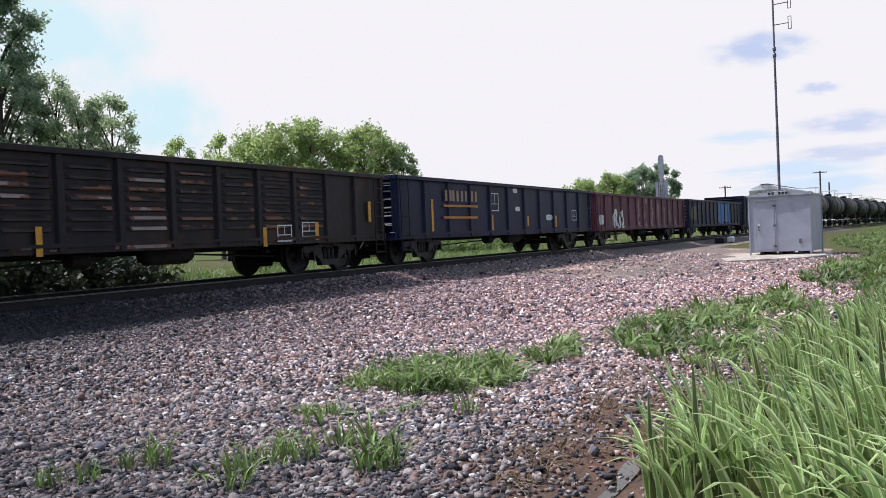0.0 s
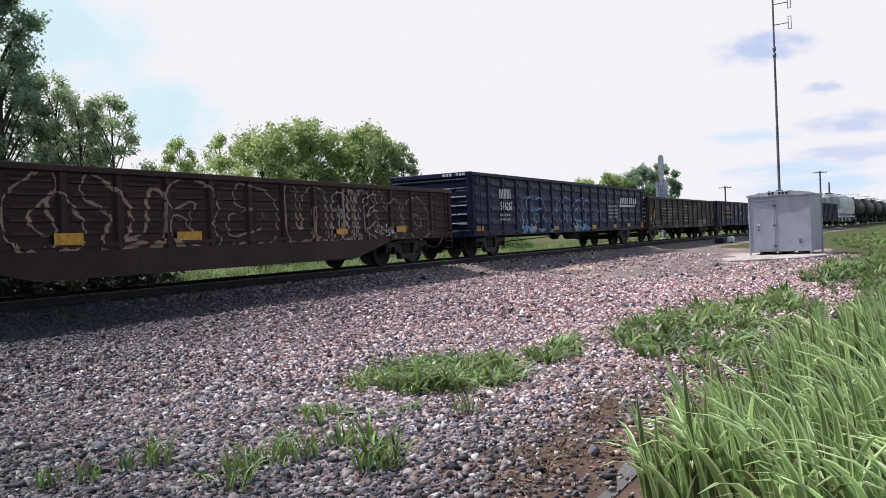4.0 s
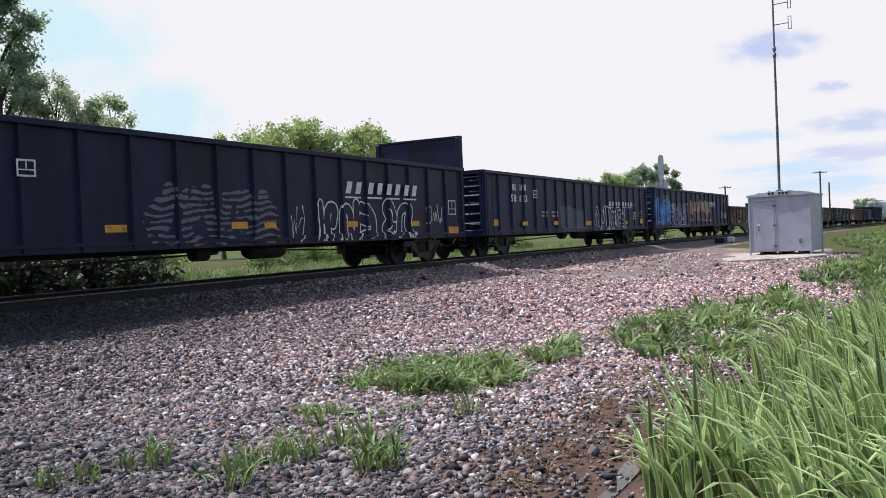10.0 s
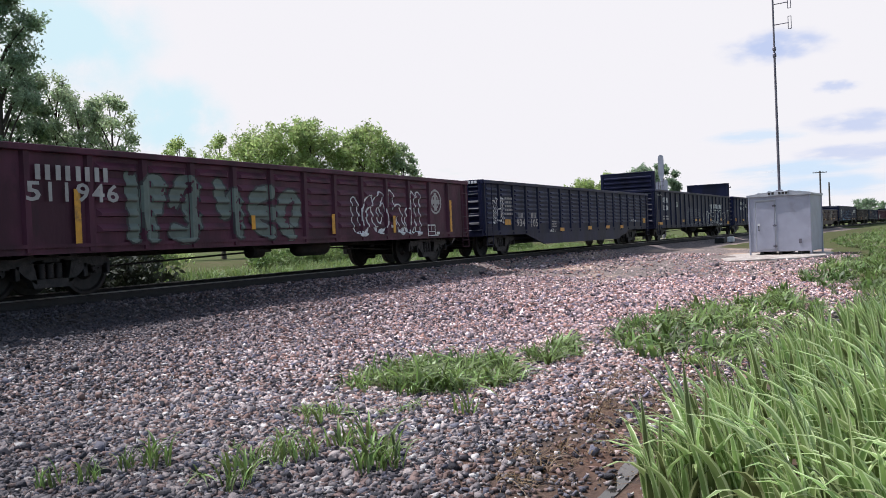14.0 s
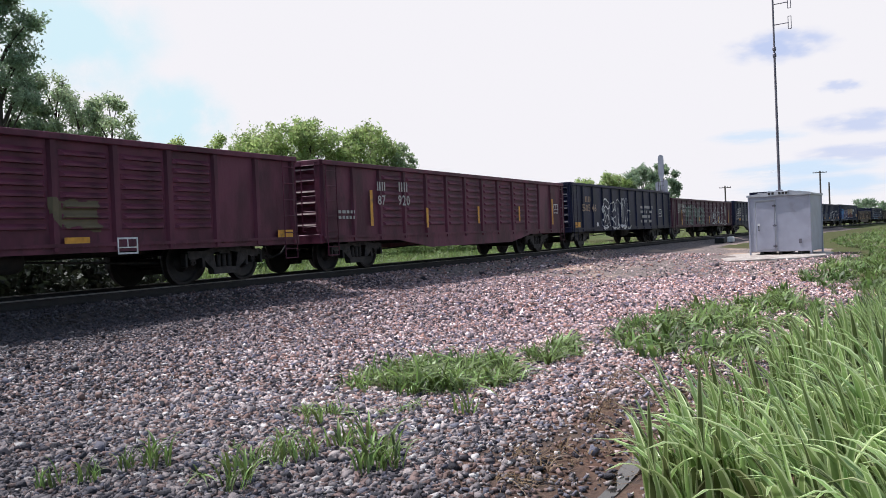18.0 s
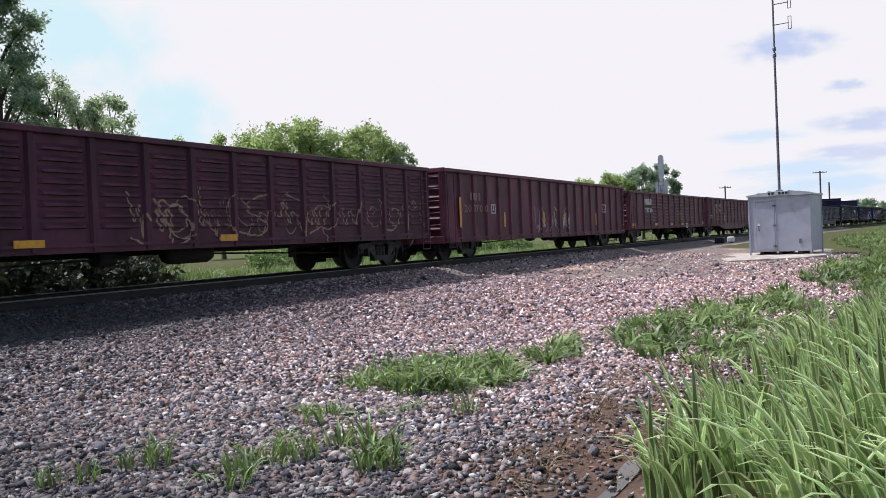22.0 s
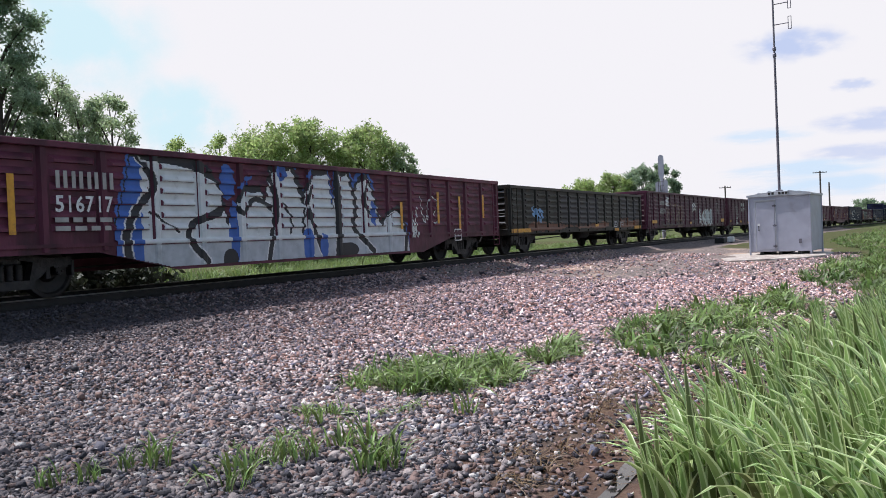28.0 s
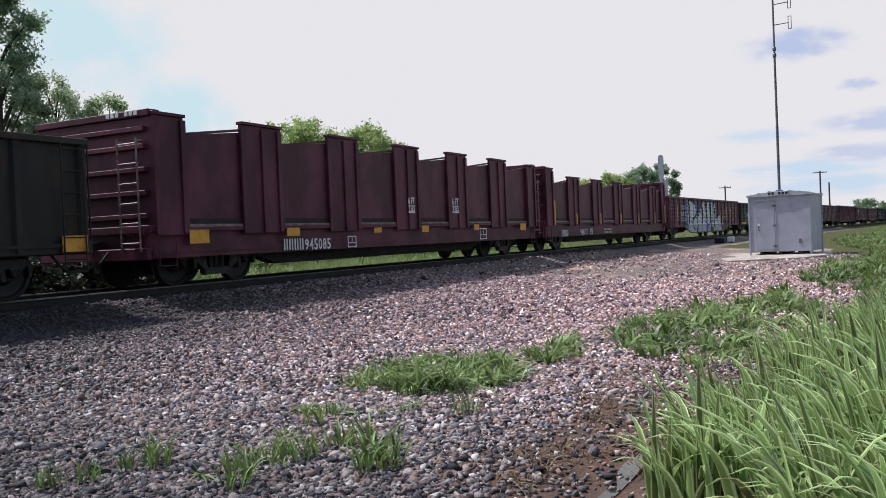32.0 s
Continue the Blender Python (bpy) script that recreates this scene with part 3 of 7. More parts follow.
# ---- crushed stone ----
def stone_material():
    m = mat("crushed_stone", (.5, .5, .5), .92, 0, None, 30, .3, .5, 80)
    t = m.node_tree
    n, l = t.nodes.new, t.links.new
    b = t.nodes["Principled BSDF"]
    geo, ramp = n("ShaderNodeNewGeometry"), n("ShaderNodeValToRGB")
    l(geo.outputs["Random Per Island"], ramp.inputs[0])
    r = ramp.color_ramp
    r.interpolation = "CONSTANT"
    cols = [(.10, .085, .10), (.29, .25, .26), (.25, .155, .13), (.47, .40, .40), (.38, .25, .22), (.03, .028, .036), (.60, .51, .50), (.19, .185, .24), (.86, .81, .80)]
    pos = [0, .15, .30, .42, .55, .68, .78, .86, .96]
    while len(r.elements) < len(cols):
        r.elements.new(.5)
    for e, p, c in zip(r.elements, pos, cols):
        e.position, e.color = p, (*c, 1)
    src = b.inputs["Base Color"].links[0].from_socket
    mx = n("ShaderNodeMix"); mx.data_type, mx.blend_type = "RGBA", "MULTIPLY"
    mx.inputs[0].default_value = 1.0
    br = n("ShaderNodeMix"); br.data_type = "RGBA"; br.blend_type = "ADD"; br.inputs[0].default_value = 1.0
    l(src, br.inputs[6]); br.inputs[7].default_value = (.55, .55, .55, 1)
    l(ramp.outputs[0], mx.inputs[6]); l(br.outputs[2], mx.inputs[7])
    # stones darken towards the track: brake dust, and the train's shade painted in
    pos, sp, dust_shade = n("ShaderNodeNewGeometry"), n("ShaderNodeSeparateXYZ"), n("ShaderNodeMapRange")
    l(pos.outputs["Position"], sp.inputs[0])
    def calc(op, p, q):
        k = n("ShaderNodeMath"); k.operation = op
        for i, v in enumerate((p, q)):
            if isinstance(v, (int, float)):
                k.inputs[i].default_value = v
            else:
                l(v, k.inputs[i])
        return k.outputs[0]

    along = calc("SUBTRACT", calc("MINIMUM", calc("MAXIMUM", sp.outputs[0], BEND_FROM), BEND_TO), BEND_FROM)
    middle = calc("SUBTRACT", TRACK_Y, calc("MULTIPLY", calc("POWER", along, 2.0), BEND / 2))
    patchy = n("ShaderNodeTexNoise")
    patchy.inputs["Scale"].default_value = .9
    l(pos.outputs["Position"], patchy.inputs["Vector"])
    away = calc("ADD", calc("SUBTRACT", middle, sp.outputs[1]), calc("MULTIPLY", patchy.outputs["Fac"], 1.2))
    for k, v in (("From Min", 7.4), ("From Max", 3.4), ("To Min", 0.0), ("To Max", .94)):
        dust_shade.inputs[k].default_value = v
    l(away, dust_shade.inputs["Value"])
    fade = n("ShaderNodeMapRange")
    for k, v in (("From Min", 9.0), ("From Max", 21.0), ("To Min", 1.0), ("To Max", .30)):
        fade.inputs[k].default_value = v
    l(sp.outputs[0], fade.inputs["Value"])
    zone_weight = calc("MULTIPLY", dust_shade.outputs[0], fade.outputs[0])
    # stones get darker towards the start of the yard
    near_dark, big = n("ShaderNodeMapRange"), n("ShaderNodeMath")
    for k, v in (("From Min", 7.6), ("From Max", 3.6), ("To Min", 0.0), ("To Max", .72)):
        near_dark.inputs[k].default_value = v
    l(sp.outputs[0], near_dark.inputs["Value"])
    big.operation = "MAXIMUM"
    l(zone_weight, big.inputs[0]); l(near_dark.outputs[0], big.inputs[1])
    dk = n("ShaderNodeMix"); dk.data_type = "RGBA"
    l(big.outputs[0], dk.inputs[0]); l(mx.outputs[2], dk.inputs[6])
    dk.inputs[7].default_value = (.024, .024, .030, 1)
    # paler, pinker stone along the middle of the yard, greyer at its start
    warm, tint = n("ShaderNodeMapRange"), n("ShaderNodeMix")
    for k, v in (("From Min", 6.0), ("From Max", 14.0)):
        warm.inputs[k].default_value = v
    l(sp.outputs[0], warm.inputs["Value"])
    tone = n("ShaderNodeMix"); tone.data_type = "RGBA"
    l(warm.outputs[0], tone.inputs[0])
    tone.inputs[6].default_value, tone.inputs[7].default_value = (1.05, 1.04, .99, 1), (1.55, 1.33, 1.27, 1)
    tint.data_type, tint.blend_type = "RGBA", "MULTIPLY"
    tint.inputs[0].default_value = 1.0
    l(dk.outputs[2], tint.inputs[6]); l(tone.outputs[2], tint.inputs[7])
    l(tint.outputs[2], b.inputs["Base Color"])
    return m


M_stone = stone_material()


def grass_edge(x):
    """Where the stones give way to grass, y for each x."""
    return np.interp(x, [-12, 2.4, 3.4, 5, 8, 12, 18, 22, 30, 36, 60], [-2.2, -2.2, 1.9, 2.0, 2.0, 1.3, .4, 1.2, 1.5, 1.2, 2.6])


def build_stones():
    # two base forms: a chipped block for the near stones, a plainer wedge farther off
    block = np.array([(x, y, z) for x in (-.8, .8) for y in (-.8, .8) for z in (-.8, .8)], float)
    block_f = np.array([(0, 1, 3), (0, 3, 2), (4, 6, 7), (4, 7, 5), (0, 4, 5), (0, 5, 1), (2, 3, 7), (2, 7, 6), (0, 2, 6), (0, 6, 4), (1, 5, 7), (1, 7, 3)])
    wedge = np.array([(1, 0, 0), (-1, 0, 0), (0, 1, 0), (0, -1, 0), (.2, .1, .9), (-.1, 0, -.9)], float)
    wedge_f = np.array([(0, 2, 4), (2, 1, 4), (1, 3, 4), (3, 0, 4), (2, 0, 5), (1, 2, 5), (3, 1, 5), (0, 3, 5)])
    rng = np.random.default_rng(7)
    pts = []
    for r0, r1, dens, size in ((4.0, 9.0, 1750, .0122), (9.0, 14, 1250, .0165), (14, 24, 430, .0205), (24, 40, 45, .026)):
        area = math.pi * (r1 ** 2 - r0 ** 2) * 58 / 360
        n = int(area * dens)
        r = np.sqrt(rng.uniform(r0 ** 2, r1 ** 2, n))
        a = rng.uniform(radians(27.5 - 28), radians(27.5 + 30), n)
        pts.append(np.c_[r * np.cos(a), r * np.sin(a), rng.lognormal(0, .30, n) * size])
    for r0, r1, a0, a1, dens, size in ((.5, 4.0, 0, 360, 330, .024), (4.0, 13, 57, 190, 130, .036), (4.0, 9, 190, 330, 60, .036)):
        n = int(math.pi * (r1 ** 2 - r0 ** 2) * (a1 - a0) / 360 * dens)
        r, a = np.sqrt(rng.uniform(r0 ** 2, r1 ** 2, n)), np.radians(rng.uniform(a0, a1, n))
        pts.append(np.c_[r * np.cos(a), r * np.sin(a), rng.lognormal(0, .33, n) * size])
    P = np.concatenate(pts)
    d = track_y(P[:, 0]) - P[:, 1]
    keep = (d > -2.6) & (P[:, 1] > grass_edge(P[:, 0]) + rng.normal(0, .35, len(P)))
    bare = np.exp(-((P[:, 0] - 6.6) / 2.1) ** 4 - ((P[:, 1] - 2.2) / .60) ** 2) + .9 * np.exp(-((P[:, 0] - 7.0) / .7) ** 2 - ((P[:, 1] - 3.3) / .35) ** 2)
    keep &= rng.uniform(0, 1, len(P)) > bare * .8
    zone_weight = np.exp(-((P[:, 0] - 25) / 7) ** 2 - ((P[:, 1] - 6.9) / .9) ** 2)
    keep &= rng.uniform(0, 1, len(P)) > zone_weight * .9
    keep &= ((P[:, 0] - 37.3) / 4.6) ** 2 + ((P[:, 1] - 4.4) / 2.3) ** 2 > .92
    # none on the rails
    off = np.abs(np.abs(d) - .755)
    keep &= off > .12
    P = P[keep]
    near = np.hypot(P[:, 0], P[:, 1]) < 9.0
    V, F, k = [], [], 0
    for who, bv, bf, jit in ((near, block, block_f, .42), (~near, wedge, wedge_f, .34)):
        Q = P[who]
        m = len(Q)
        forms = np.stack([bv + rng.uniform(-jit, jit, bv.shape) for _ in range(80)])
        # most stones lie flat, some stand tilted
        yaw, tilt, spin = rng.uniform(0, 6.283, m), rng.normal(0, .75, m), rng.uniform(0, 6.283, m)
        S = np.stack([np.full(m, 1.2), rng.uniform(.6, 1.0, m), rng.uniform(.38, .72, m)], 1) * Q[:, 2:3] * 1.35
        v = forms[rng.integers(0, 80, m)] * S[:, None, :]
        c, w = np.cos(spin)[:, None], np.sin(spin)[:, None]
        v = np.stack([v[..., 0] * c - v[..., 1] * w, v[..., 0] * w + v[..., 1] * c, v[..., 2]], -1)
        c, w = np.cos(tilt)[:, None], np.sin(tilt)[:, None]
        v = np.stack([v[..., 0], v[..., 1] * c - v[..., 2] * w, v[..., 1] * w + v[..., 2] * c], -1)
        c, w = np.cos(yaw)[:, None], np.sin(yaw)[:, None]
        v = np.stack([v[..., 0] * c - v[..., 1] * w, v[..., 0] * w + v[..., 1] * c, v[..., 2]], -1)
        v += np.c_[Q[:, :2], ground_z(Q[:, 0], Q[:, 1]) + Q[:, 2] * rng.uniform(.1, .85, m)][:, None, :]
        V.append(v.reshape(-1, 3))
        F.append((bf[None] + (np.arange(m) * len(bv))[:, None, None]).reshape(-1, 3) + k)
        k += m * len(bv)
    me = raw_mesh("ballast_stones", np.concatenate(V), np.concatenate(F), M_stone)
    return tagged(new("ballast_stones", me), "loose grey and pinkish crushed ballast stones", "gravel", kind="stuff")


build_stones()

# ---- grass ----
M_grass = leafy("green_grass", (.12, .19, .05), (.21, .27, .09), .4)
M_weed = leafy("broad_leaved_weeds", (.068, .125, .028), (.20, .275, .08), .32, .45, .65)
M_reed = leafy("broad_green_grass", (.115, .20, .045), (.42, .50, .20), .28, .34, .6)
M_reed_edge = leafy("pale_grass_margin", (.46, .55, .25), (.66, .72, .42), .3, .36, .25)
M_dead = leafy("dead_grass", (.13, .075, .035), (.20, .13, .07), .2)
M_dry = leafy("dry_grass", (.20, .17, .08), (.12, .13, .04))


def blade_strips(roots, height, width, lean, seed, segs=4, droop=.55):
    """Curved tapering leaves: roots (n, 3); returns vertices and quads."""
    rng = np.random.default_rng(seed)
    n = len(roots)
    h = height * rng.uniform(.55, 1.15, n)
    az = rng.uniform(0, 2 * np.pi, n)
    ln = lean * rng.uniform(.3, 1.3, n)
    wd = width * rng.uniform(.6, 1.2, n)
    t = np.linspace(0, 1, segs + 1)
    out = h[:, None] * (ln[:, None] * t ** 1.6)
    up = h[:, None] * (t - droop * ln[:, None] * t ** 2.6)
    cx, cy = np.cos(az)[:, None], np.sin(az)[:, None]
    tw = az[:, None] + np.pi / 2 + rng.normal(0, .5, n)[:, None] * t
    hw = wd[:, None] * .5 * np.clip(np.minimum(.45 + 1.6 * t, 1.25 * (1 - t) ** .7 + .02), .02, 1)
    C = np.stack([roots[:, 0:1] + out * cx, roots[:, 1:2] + out * cy, roots[:, 2:3] + up], -1)
    D = np.stack([np.cos(tw) * hw, np.sin(tw) * hw, .25 * hw], -1)
    V = np.stack([C - D, C + D], 2).reshape(n, -1, 3)
    m = (segs + 1) * 2
    f = np.array([[2 * i, 2 * i + 1, 2 * i + 3, 2 * i + 2] for i in range(segs)])
    F = (f[None] + (np.arange(n) * m)[:, None, None]).reshape(-1, 4)
    return V.reshape(-1, 3), F


def in_poly(x, y, poly):
    c = np.zeros(len(x), bool)
    for (ax, ay), (bx, by) in zip(poly, poly[1:] + poly[:1]):
        hit = ((ay > y) != (by > y)) & (x < (bx - ax) * (y - ay) / (by - ay + 1e-9) + ax)
        c ^= hit
    return c


def scatter(poly, n, seed, clump=.0):
    rng = np.random.default_rng(seed)
    a = np.array(poly)
    x, y = rng.uniform(a[:, 0].min(), a[:, 0].max(), n), rng.uniform(a[:, 1].min(), a[:, 1].max(), n)
    k = in_poly(x, y, poly)
    if clump:
        f = np.sin(x * 3.1 + 2 * np.sin(y * 2.3)) * np.sin(y * 3.7 + 1.5 * np.sin(x * 1.9))
        k &= rng.uniform(-1, 1, n) < f + .5 - clump
    x, y = x[k], y[k]
    return np.c_[x, y, ground_z(x, y) - .01]


def grass_stuff(name, label, poly, n, height, width, lean, seed, material, clump=.4, per=12):
    """Grass in tufts that thin out towards the edge of the patch."""
    rng = np.random.default_rng(seed)
    P = scatter(poly, n // per, seed, clump)
    c = np.array(poly).mean(0)
    R = np.repeat(P, per, 0)
    R[:, :2] += rng.normal(0, height * .22, (len(R), 2))
    k = np.repeat(rng.uniform(.45, 1.25, len(P)), per)
    V, F = blade_strips(R, height, width, lean, seed, 4)
    m = len(V) // len(R)
    V = V.reshape(len(R), m, 3)
    V[:, :, :] = R[:, None, :] + (V - R[:, None, :]) * k[:, None, None]
    return tagged(new(name, raw_mesh(name, V.reshape(-1, 3), F, material)), label, "grass", kind="stuff")


def build_grass():
    grass_stuff("grass_patch", "low green grass growing through the gravel", [(7.3, 4.9), (8.1, 5.4), (8.9, 5.3), (9.3, 4.8), (9.5, 4.1), (8.7, 3.5), (7.9, 3.45), (7.15, 4.1)], 3400, .33, .030, 1.15, 11, M_weed, .12, 16)
    grass_stuff("grass_patch", "low green grass growing through the gravel", [(9.5, 4.2), (11.0, 4.3), (11.6, 3.8), (10.9, 3.3), (9.7, 3.2), (9.3, 3.6)], 1500, .26, .028, 1.1, 21, M_weed, .35, 14)
    grass_stuff("grass_patch", "thick green weeds at the edge of the gravel", [(11.6, 3.5), (13.6, 3.9), (15.6, 3.5), (17.0, 2.7), (18.7, 1.9), (16.2, 1.0), (13.7, .9), (11.5, 1.3), (10.0, 1.6), (9.5, 2.0), (9.8, 2.5), (10.7, 3.0)], 8600, .36, .040, 1.15, 12, M_weed, .28, 14)
    grass_stuff("grass_patch", "sparse weeds sprouting between the stones", [(3.6, 4.6), (4.4, 4.9), (6.4, 5.0), (7.2, 3.6), (5.0, 2.6), (4.3, 3.2)], 1300, .17, .017, 1.3, 13, M_weed, .8)
    grass_stuff("grass_patch", "scattered weeds and grass beside the shelter pad", [(18.3, .9), (22.0, 2.1), (27.9, 2.0), (33, 1.2), (34, -.5), (18.8, -.6)], 5200, .36, .05, 1.0, 17, M_weed, .55)
    grass_stuff("grass_patch", "rough grass between the ditch and the field", [(9.5, .8), (14, .7), (19, .2), (22, .0), (20, -3), (12, -3)], 14000, .36, .034, 1.0, 19, M_weed, .2)
    grass_stuff("grass_field", "rough green grass field beyond the shelter", [(15, -.6), (22, .0), (34, .4), (42, .8), (60, 3.2), (130, 1.2), (130, -30), (20, -9), (12, -3)], 70000, .30, .04, .9, 14, M_grass, .1)
    grass_stuff("grass_field", "rough uneven grass between the shelter and the rails", [(41, 1.0), (60, 3.4), (85, 3.0), (95, -4), (60, -9), (36, -6), (36, .2)], 26000, .34, .05, 1.0, 22, M_weed, .25, 14)
    grass_stuff("dry_grass", "dry straw coloured grass in the field", [(41, .8), (60, 3.2), (85, 2.6), (90, -6), (36, -6)], 5200, .32, .04, .9, 23, M_dry, .6, 14)
    grass_stuff("grass_bank", "long wild grass behind the railway track", [(17, 15.6), (40, 14.6), (75, 13.2), (75, 30), (10, 30), (13, 22)], 60000, .62, .045, .7, 15, M_grass, .1)
    grass_stuff("dry_grass", "dry straw coloured grass in the field", [(16, -.6), (30, .2), (120, 0), (120, -20), (20, -5)], 9000, .28, .03, .8, 16, M_dry, .3)
    grass_stuff("dead_grass", "flattened brown dead grass along the ditch", [(4.6, 2.1), (6, 2.6), (8.5, 2.7), (10, 2.0), (8, 1.5), (5.5, 1.5)], 2600, .16, .010, 2.2, 18, M_dead, .3)


build_grass()
TUFTS = []


def reed_mesh(n, height, width, seed, spread=.8, least=.22, reach=.19):
    """A tuft of broad folded leaves with paler margins, most of them arching one way."""
    rng = np.random.default_rng(seed)
    segs = 8
    t = np.linspace(0, 1, segs + 1)[None, :]
    r, a = reach * rng.uniform(0, 1, n) ** .6, rng.uniform(0, 6.28, n)
    h, wd = height * rng.uniform(.55, 1.15, n)[:, None], width * rng.uniform(.65, 1.25, n)[:, None]
    az = (rng.normal(2.05, spread, n))[:, None]
    ln = rng.uniform(least, .70, n)[:, None]
    out = h * ln * (.35 * t + .65 * t ** 3.2)
    up = h * (t - .50 * ln * t ** 4)
    C = np.stack([(r * np.cos(a))[:, None] + out * np.cos(az), (r * np.sin(a))[:, None] + out * np.sin(az), up], -1)
    tw = az + np.pi / 2 + rng.normal(0, .4, n)[:, None] * (.5 + .8 * t)
    hw = wd * .5 * np.clip(np.minimum(.55 + 1.3 * t, 1.3 * (1 - t) ** .6), .02, 1)
    D = np.stack([np.cos(tw) * hw, np.sin(tw) * hw, .1 * hw], -1)
    fold = np.stack([np.cos(az) * hw * .35, np.sin(az) * hw * .35, -.2 * hw], -1)
    V = np.stack([C - D, C - D * .66 + fold * .5, C + fold, C + D * .66 + fold * .5, C + D], 2).reshape(n, -1, 3)
    m = (segs + 1) * 5
    f = np.array([[5 * i + j, 5 * i + j + 1, 5 * i + j + 6, 5 * i + j + 5] for i in range(segs) for j in range(4)])
    F = (f[None] + (np.arange(n) * m)[:, None, None]).reshape(-1, 4)
    me = raw_mesh("leafy_shoot", V.reshape(-1, 3), F, M_reed, True)
    me.materials.append(M_reed_edge)
    me.polygons.foreach_set("material_index", np.tile(np.tile([1, 0, 0, 1], segs), n).astype(np.int32))
    return me


def build_tall_grass():
    meshes = [[reed_mesh(8, .77, .060, 200 + v * 10 + k, .9, .04) for k in range(4)] for v in range(8)]
    rng = np.random.default_rng(5)
    poly = [(3.9, 1.04), (4.8, 1.16), (5.6, 1.12), (6.6, 1.02), (8.2, .78), (10.2, .35), (13.0, -.4), (16.0, -.9), (15, -3.4), (12.4, -3.2), (5.6, -1.8), (3.4, -.6)]
    P = []
    while len(P) < 200:
        x, y = rng.uniform(3.4, 16), rng.uniform(-3.4, 1.5)
        if in_poly(np.array([x]), np.array([y]), poly)[0] and all((x - a) ** 2 + (y - b) ** 2 > .20 ** 2 for a, b in P):
            P.append((x, y))
    for x, y in P:
        ob = tagged(new("tall_grass_clump"), "tall broad-bladed green grass bending in the wind", "grass", "tall grass clumps")
        k = rng.uniform(.85, 1.2)
        ob.scale = (k, k, k)
        ob.location = (x, y, float(ground_z(x, y)) - .02)
        for me in meshes[rng.integers(0, 8)]:
            part("leafy_shoot", me, None, ob)
        TUFTS.append((ob, x, y, rng.uniform(-.5, .5)))


build_tall_grass()


def build_weed_tufts():
    rng = np.random.default_rng(77)
    meshes = [reed_mesh(20, .27, .019, 300 + v, 2.5, .45, .12) for v in range(4)]
    V, F, k = [], [], 0
    for x, y in ((3.71, 4.91), (3.86, 4.75), (4.2, 4.75), (4.32, 4.6), (4.07, 3.64), (4.2, 3.75), (4.62, 3.95), (4.76, 3.86), (4.9, 3.95), (4.85, 3.7), (5.05, 3.85), (5.3, 3.7), (5.42, 3.6), (4.75, 3.1), (4.85, 3.0), (4.95, 3.12), (6.1, 4.6), (6.3, 4.45), (5.9, 4.4), (6.6, 3.3)):
        me = meshes[rng.integers(0, 4)]
        v = np.empty(len(me.vertices) * 3, np.float32); me.vertices.foreach_get("co", v)
        f = np.empty(len(me.loops), np.int32); me.loops.foreach_get("vertex_index", f)
        a, g = rng.uniform(0, 6.28), rng.uniform(.7, 1.3)
        v = v.reshape(-1, 3) * g
        v = np.c_[v[:, 0] * math.cos(a) - v[:, 1] * math.sin(a) + x, v[:, 0] * math.sin(a) + v[:, 1] * math.cos(a) + y, v[:, 2] + float(ground_z(x, y))]
        V.append(v); F.append(f.reshape(-1, 4) + k); k += len(v)
    for me in meshes:
        bpy.data.meshes.remove(me)
    tagged(new("weeds", raw_mesh("weeds", np.concatenate(V), np.concatenate(F), M_weed)), "small tufts of green weeds sprouting from the gravel", "weeds", kind="stuff")


build_weed_tufts()


def build_slab():
    rng = np.random.default_rng(12)
    ring = [(math.cos(a) * .15 * rng.uniform(.75, 1.15), math.sin(a) * .09 * rng.uniform(.75, 1.15)) for a in np.linspace(0, 6.283, 8)[:-1]]
    me = Mesh().prism(ring, 2, -.03, .035)
    n = len(ring)
    me.v = [(x * (.82 if i >= n else 1), y * (.8 if i >= n else 1), z + (.03 * x / .15 if i >= n else 0)) for i, (x, y, z) in enumerate(me.v)]
    ob = tagged(new("stone_slab", me.data("stone_slab", mat("dark_slab_stone", (.05, .045, .04), .9, 0, (.025, .023, .022), 9, .5, .6, 40))), "dark flat broken stone lying in the gravel", "stone")
    ob.matrix_world = Matrix.Translation((4.05, 4.86, float(ground_z(4.05, 4.86)) + .03)) @ Euler((.18, -.12, 2.3)).to_matrix().to_4x4()


build_slab()

# ---- trees ----
M_bark = mat("tree_bark", (.085, .065, .05), .95, 0, (.04, .032, .026), 5, .5, .9, 18, stretch=(1, 1, .25))
M_leaf = leafy("tree_leaves", (.24, .33, .10), (.44, .52, .22), .6)
M_leaf3 = leafy("deep_green_leaves", (.17, .26, .15), (.34, .42, .27), .6)
# leaf colour darkened to hold the shade seen beneath the train
M_brush = leafy("dark_brush_leaves", (.022, .032, .015), (.05, .062, .03), .2)
M_leaf2 = leafy("silvery_tree_leaves", (.25, .33, .17), (.46, .53, .33), .65)


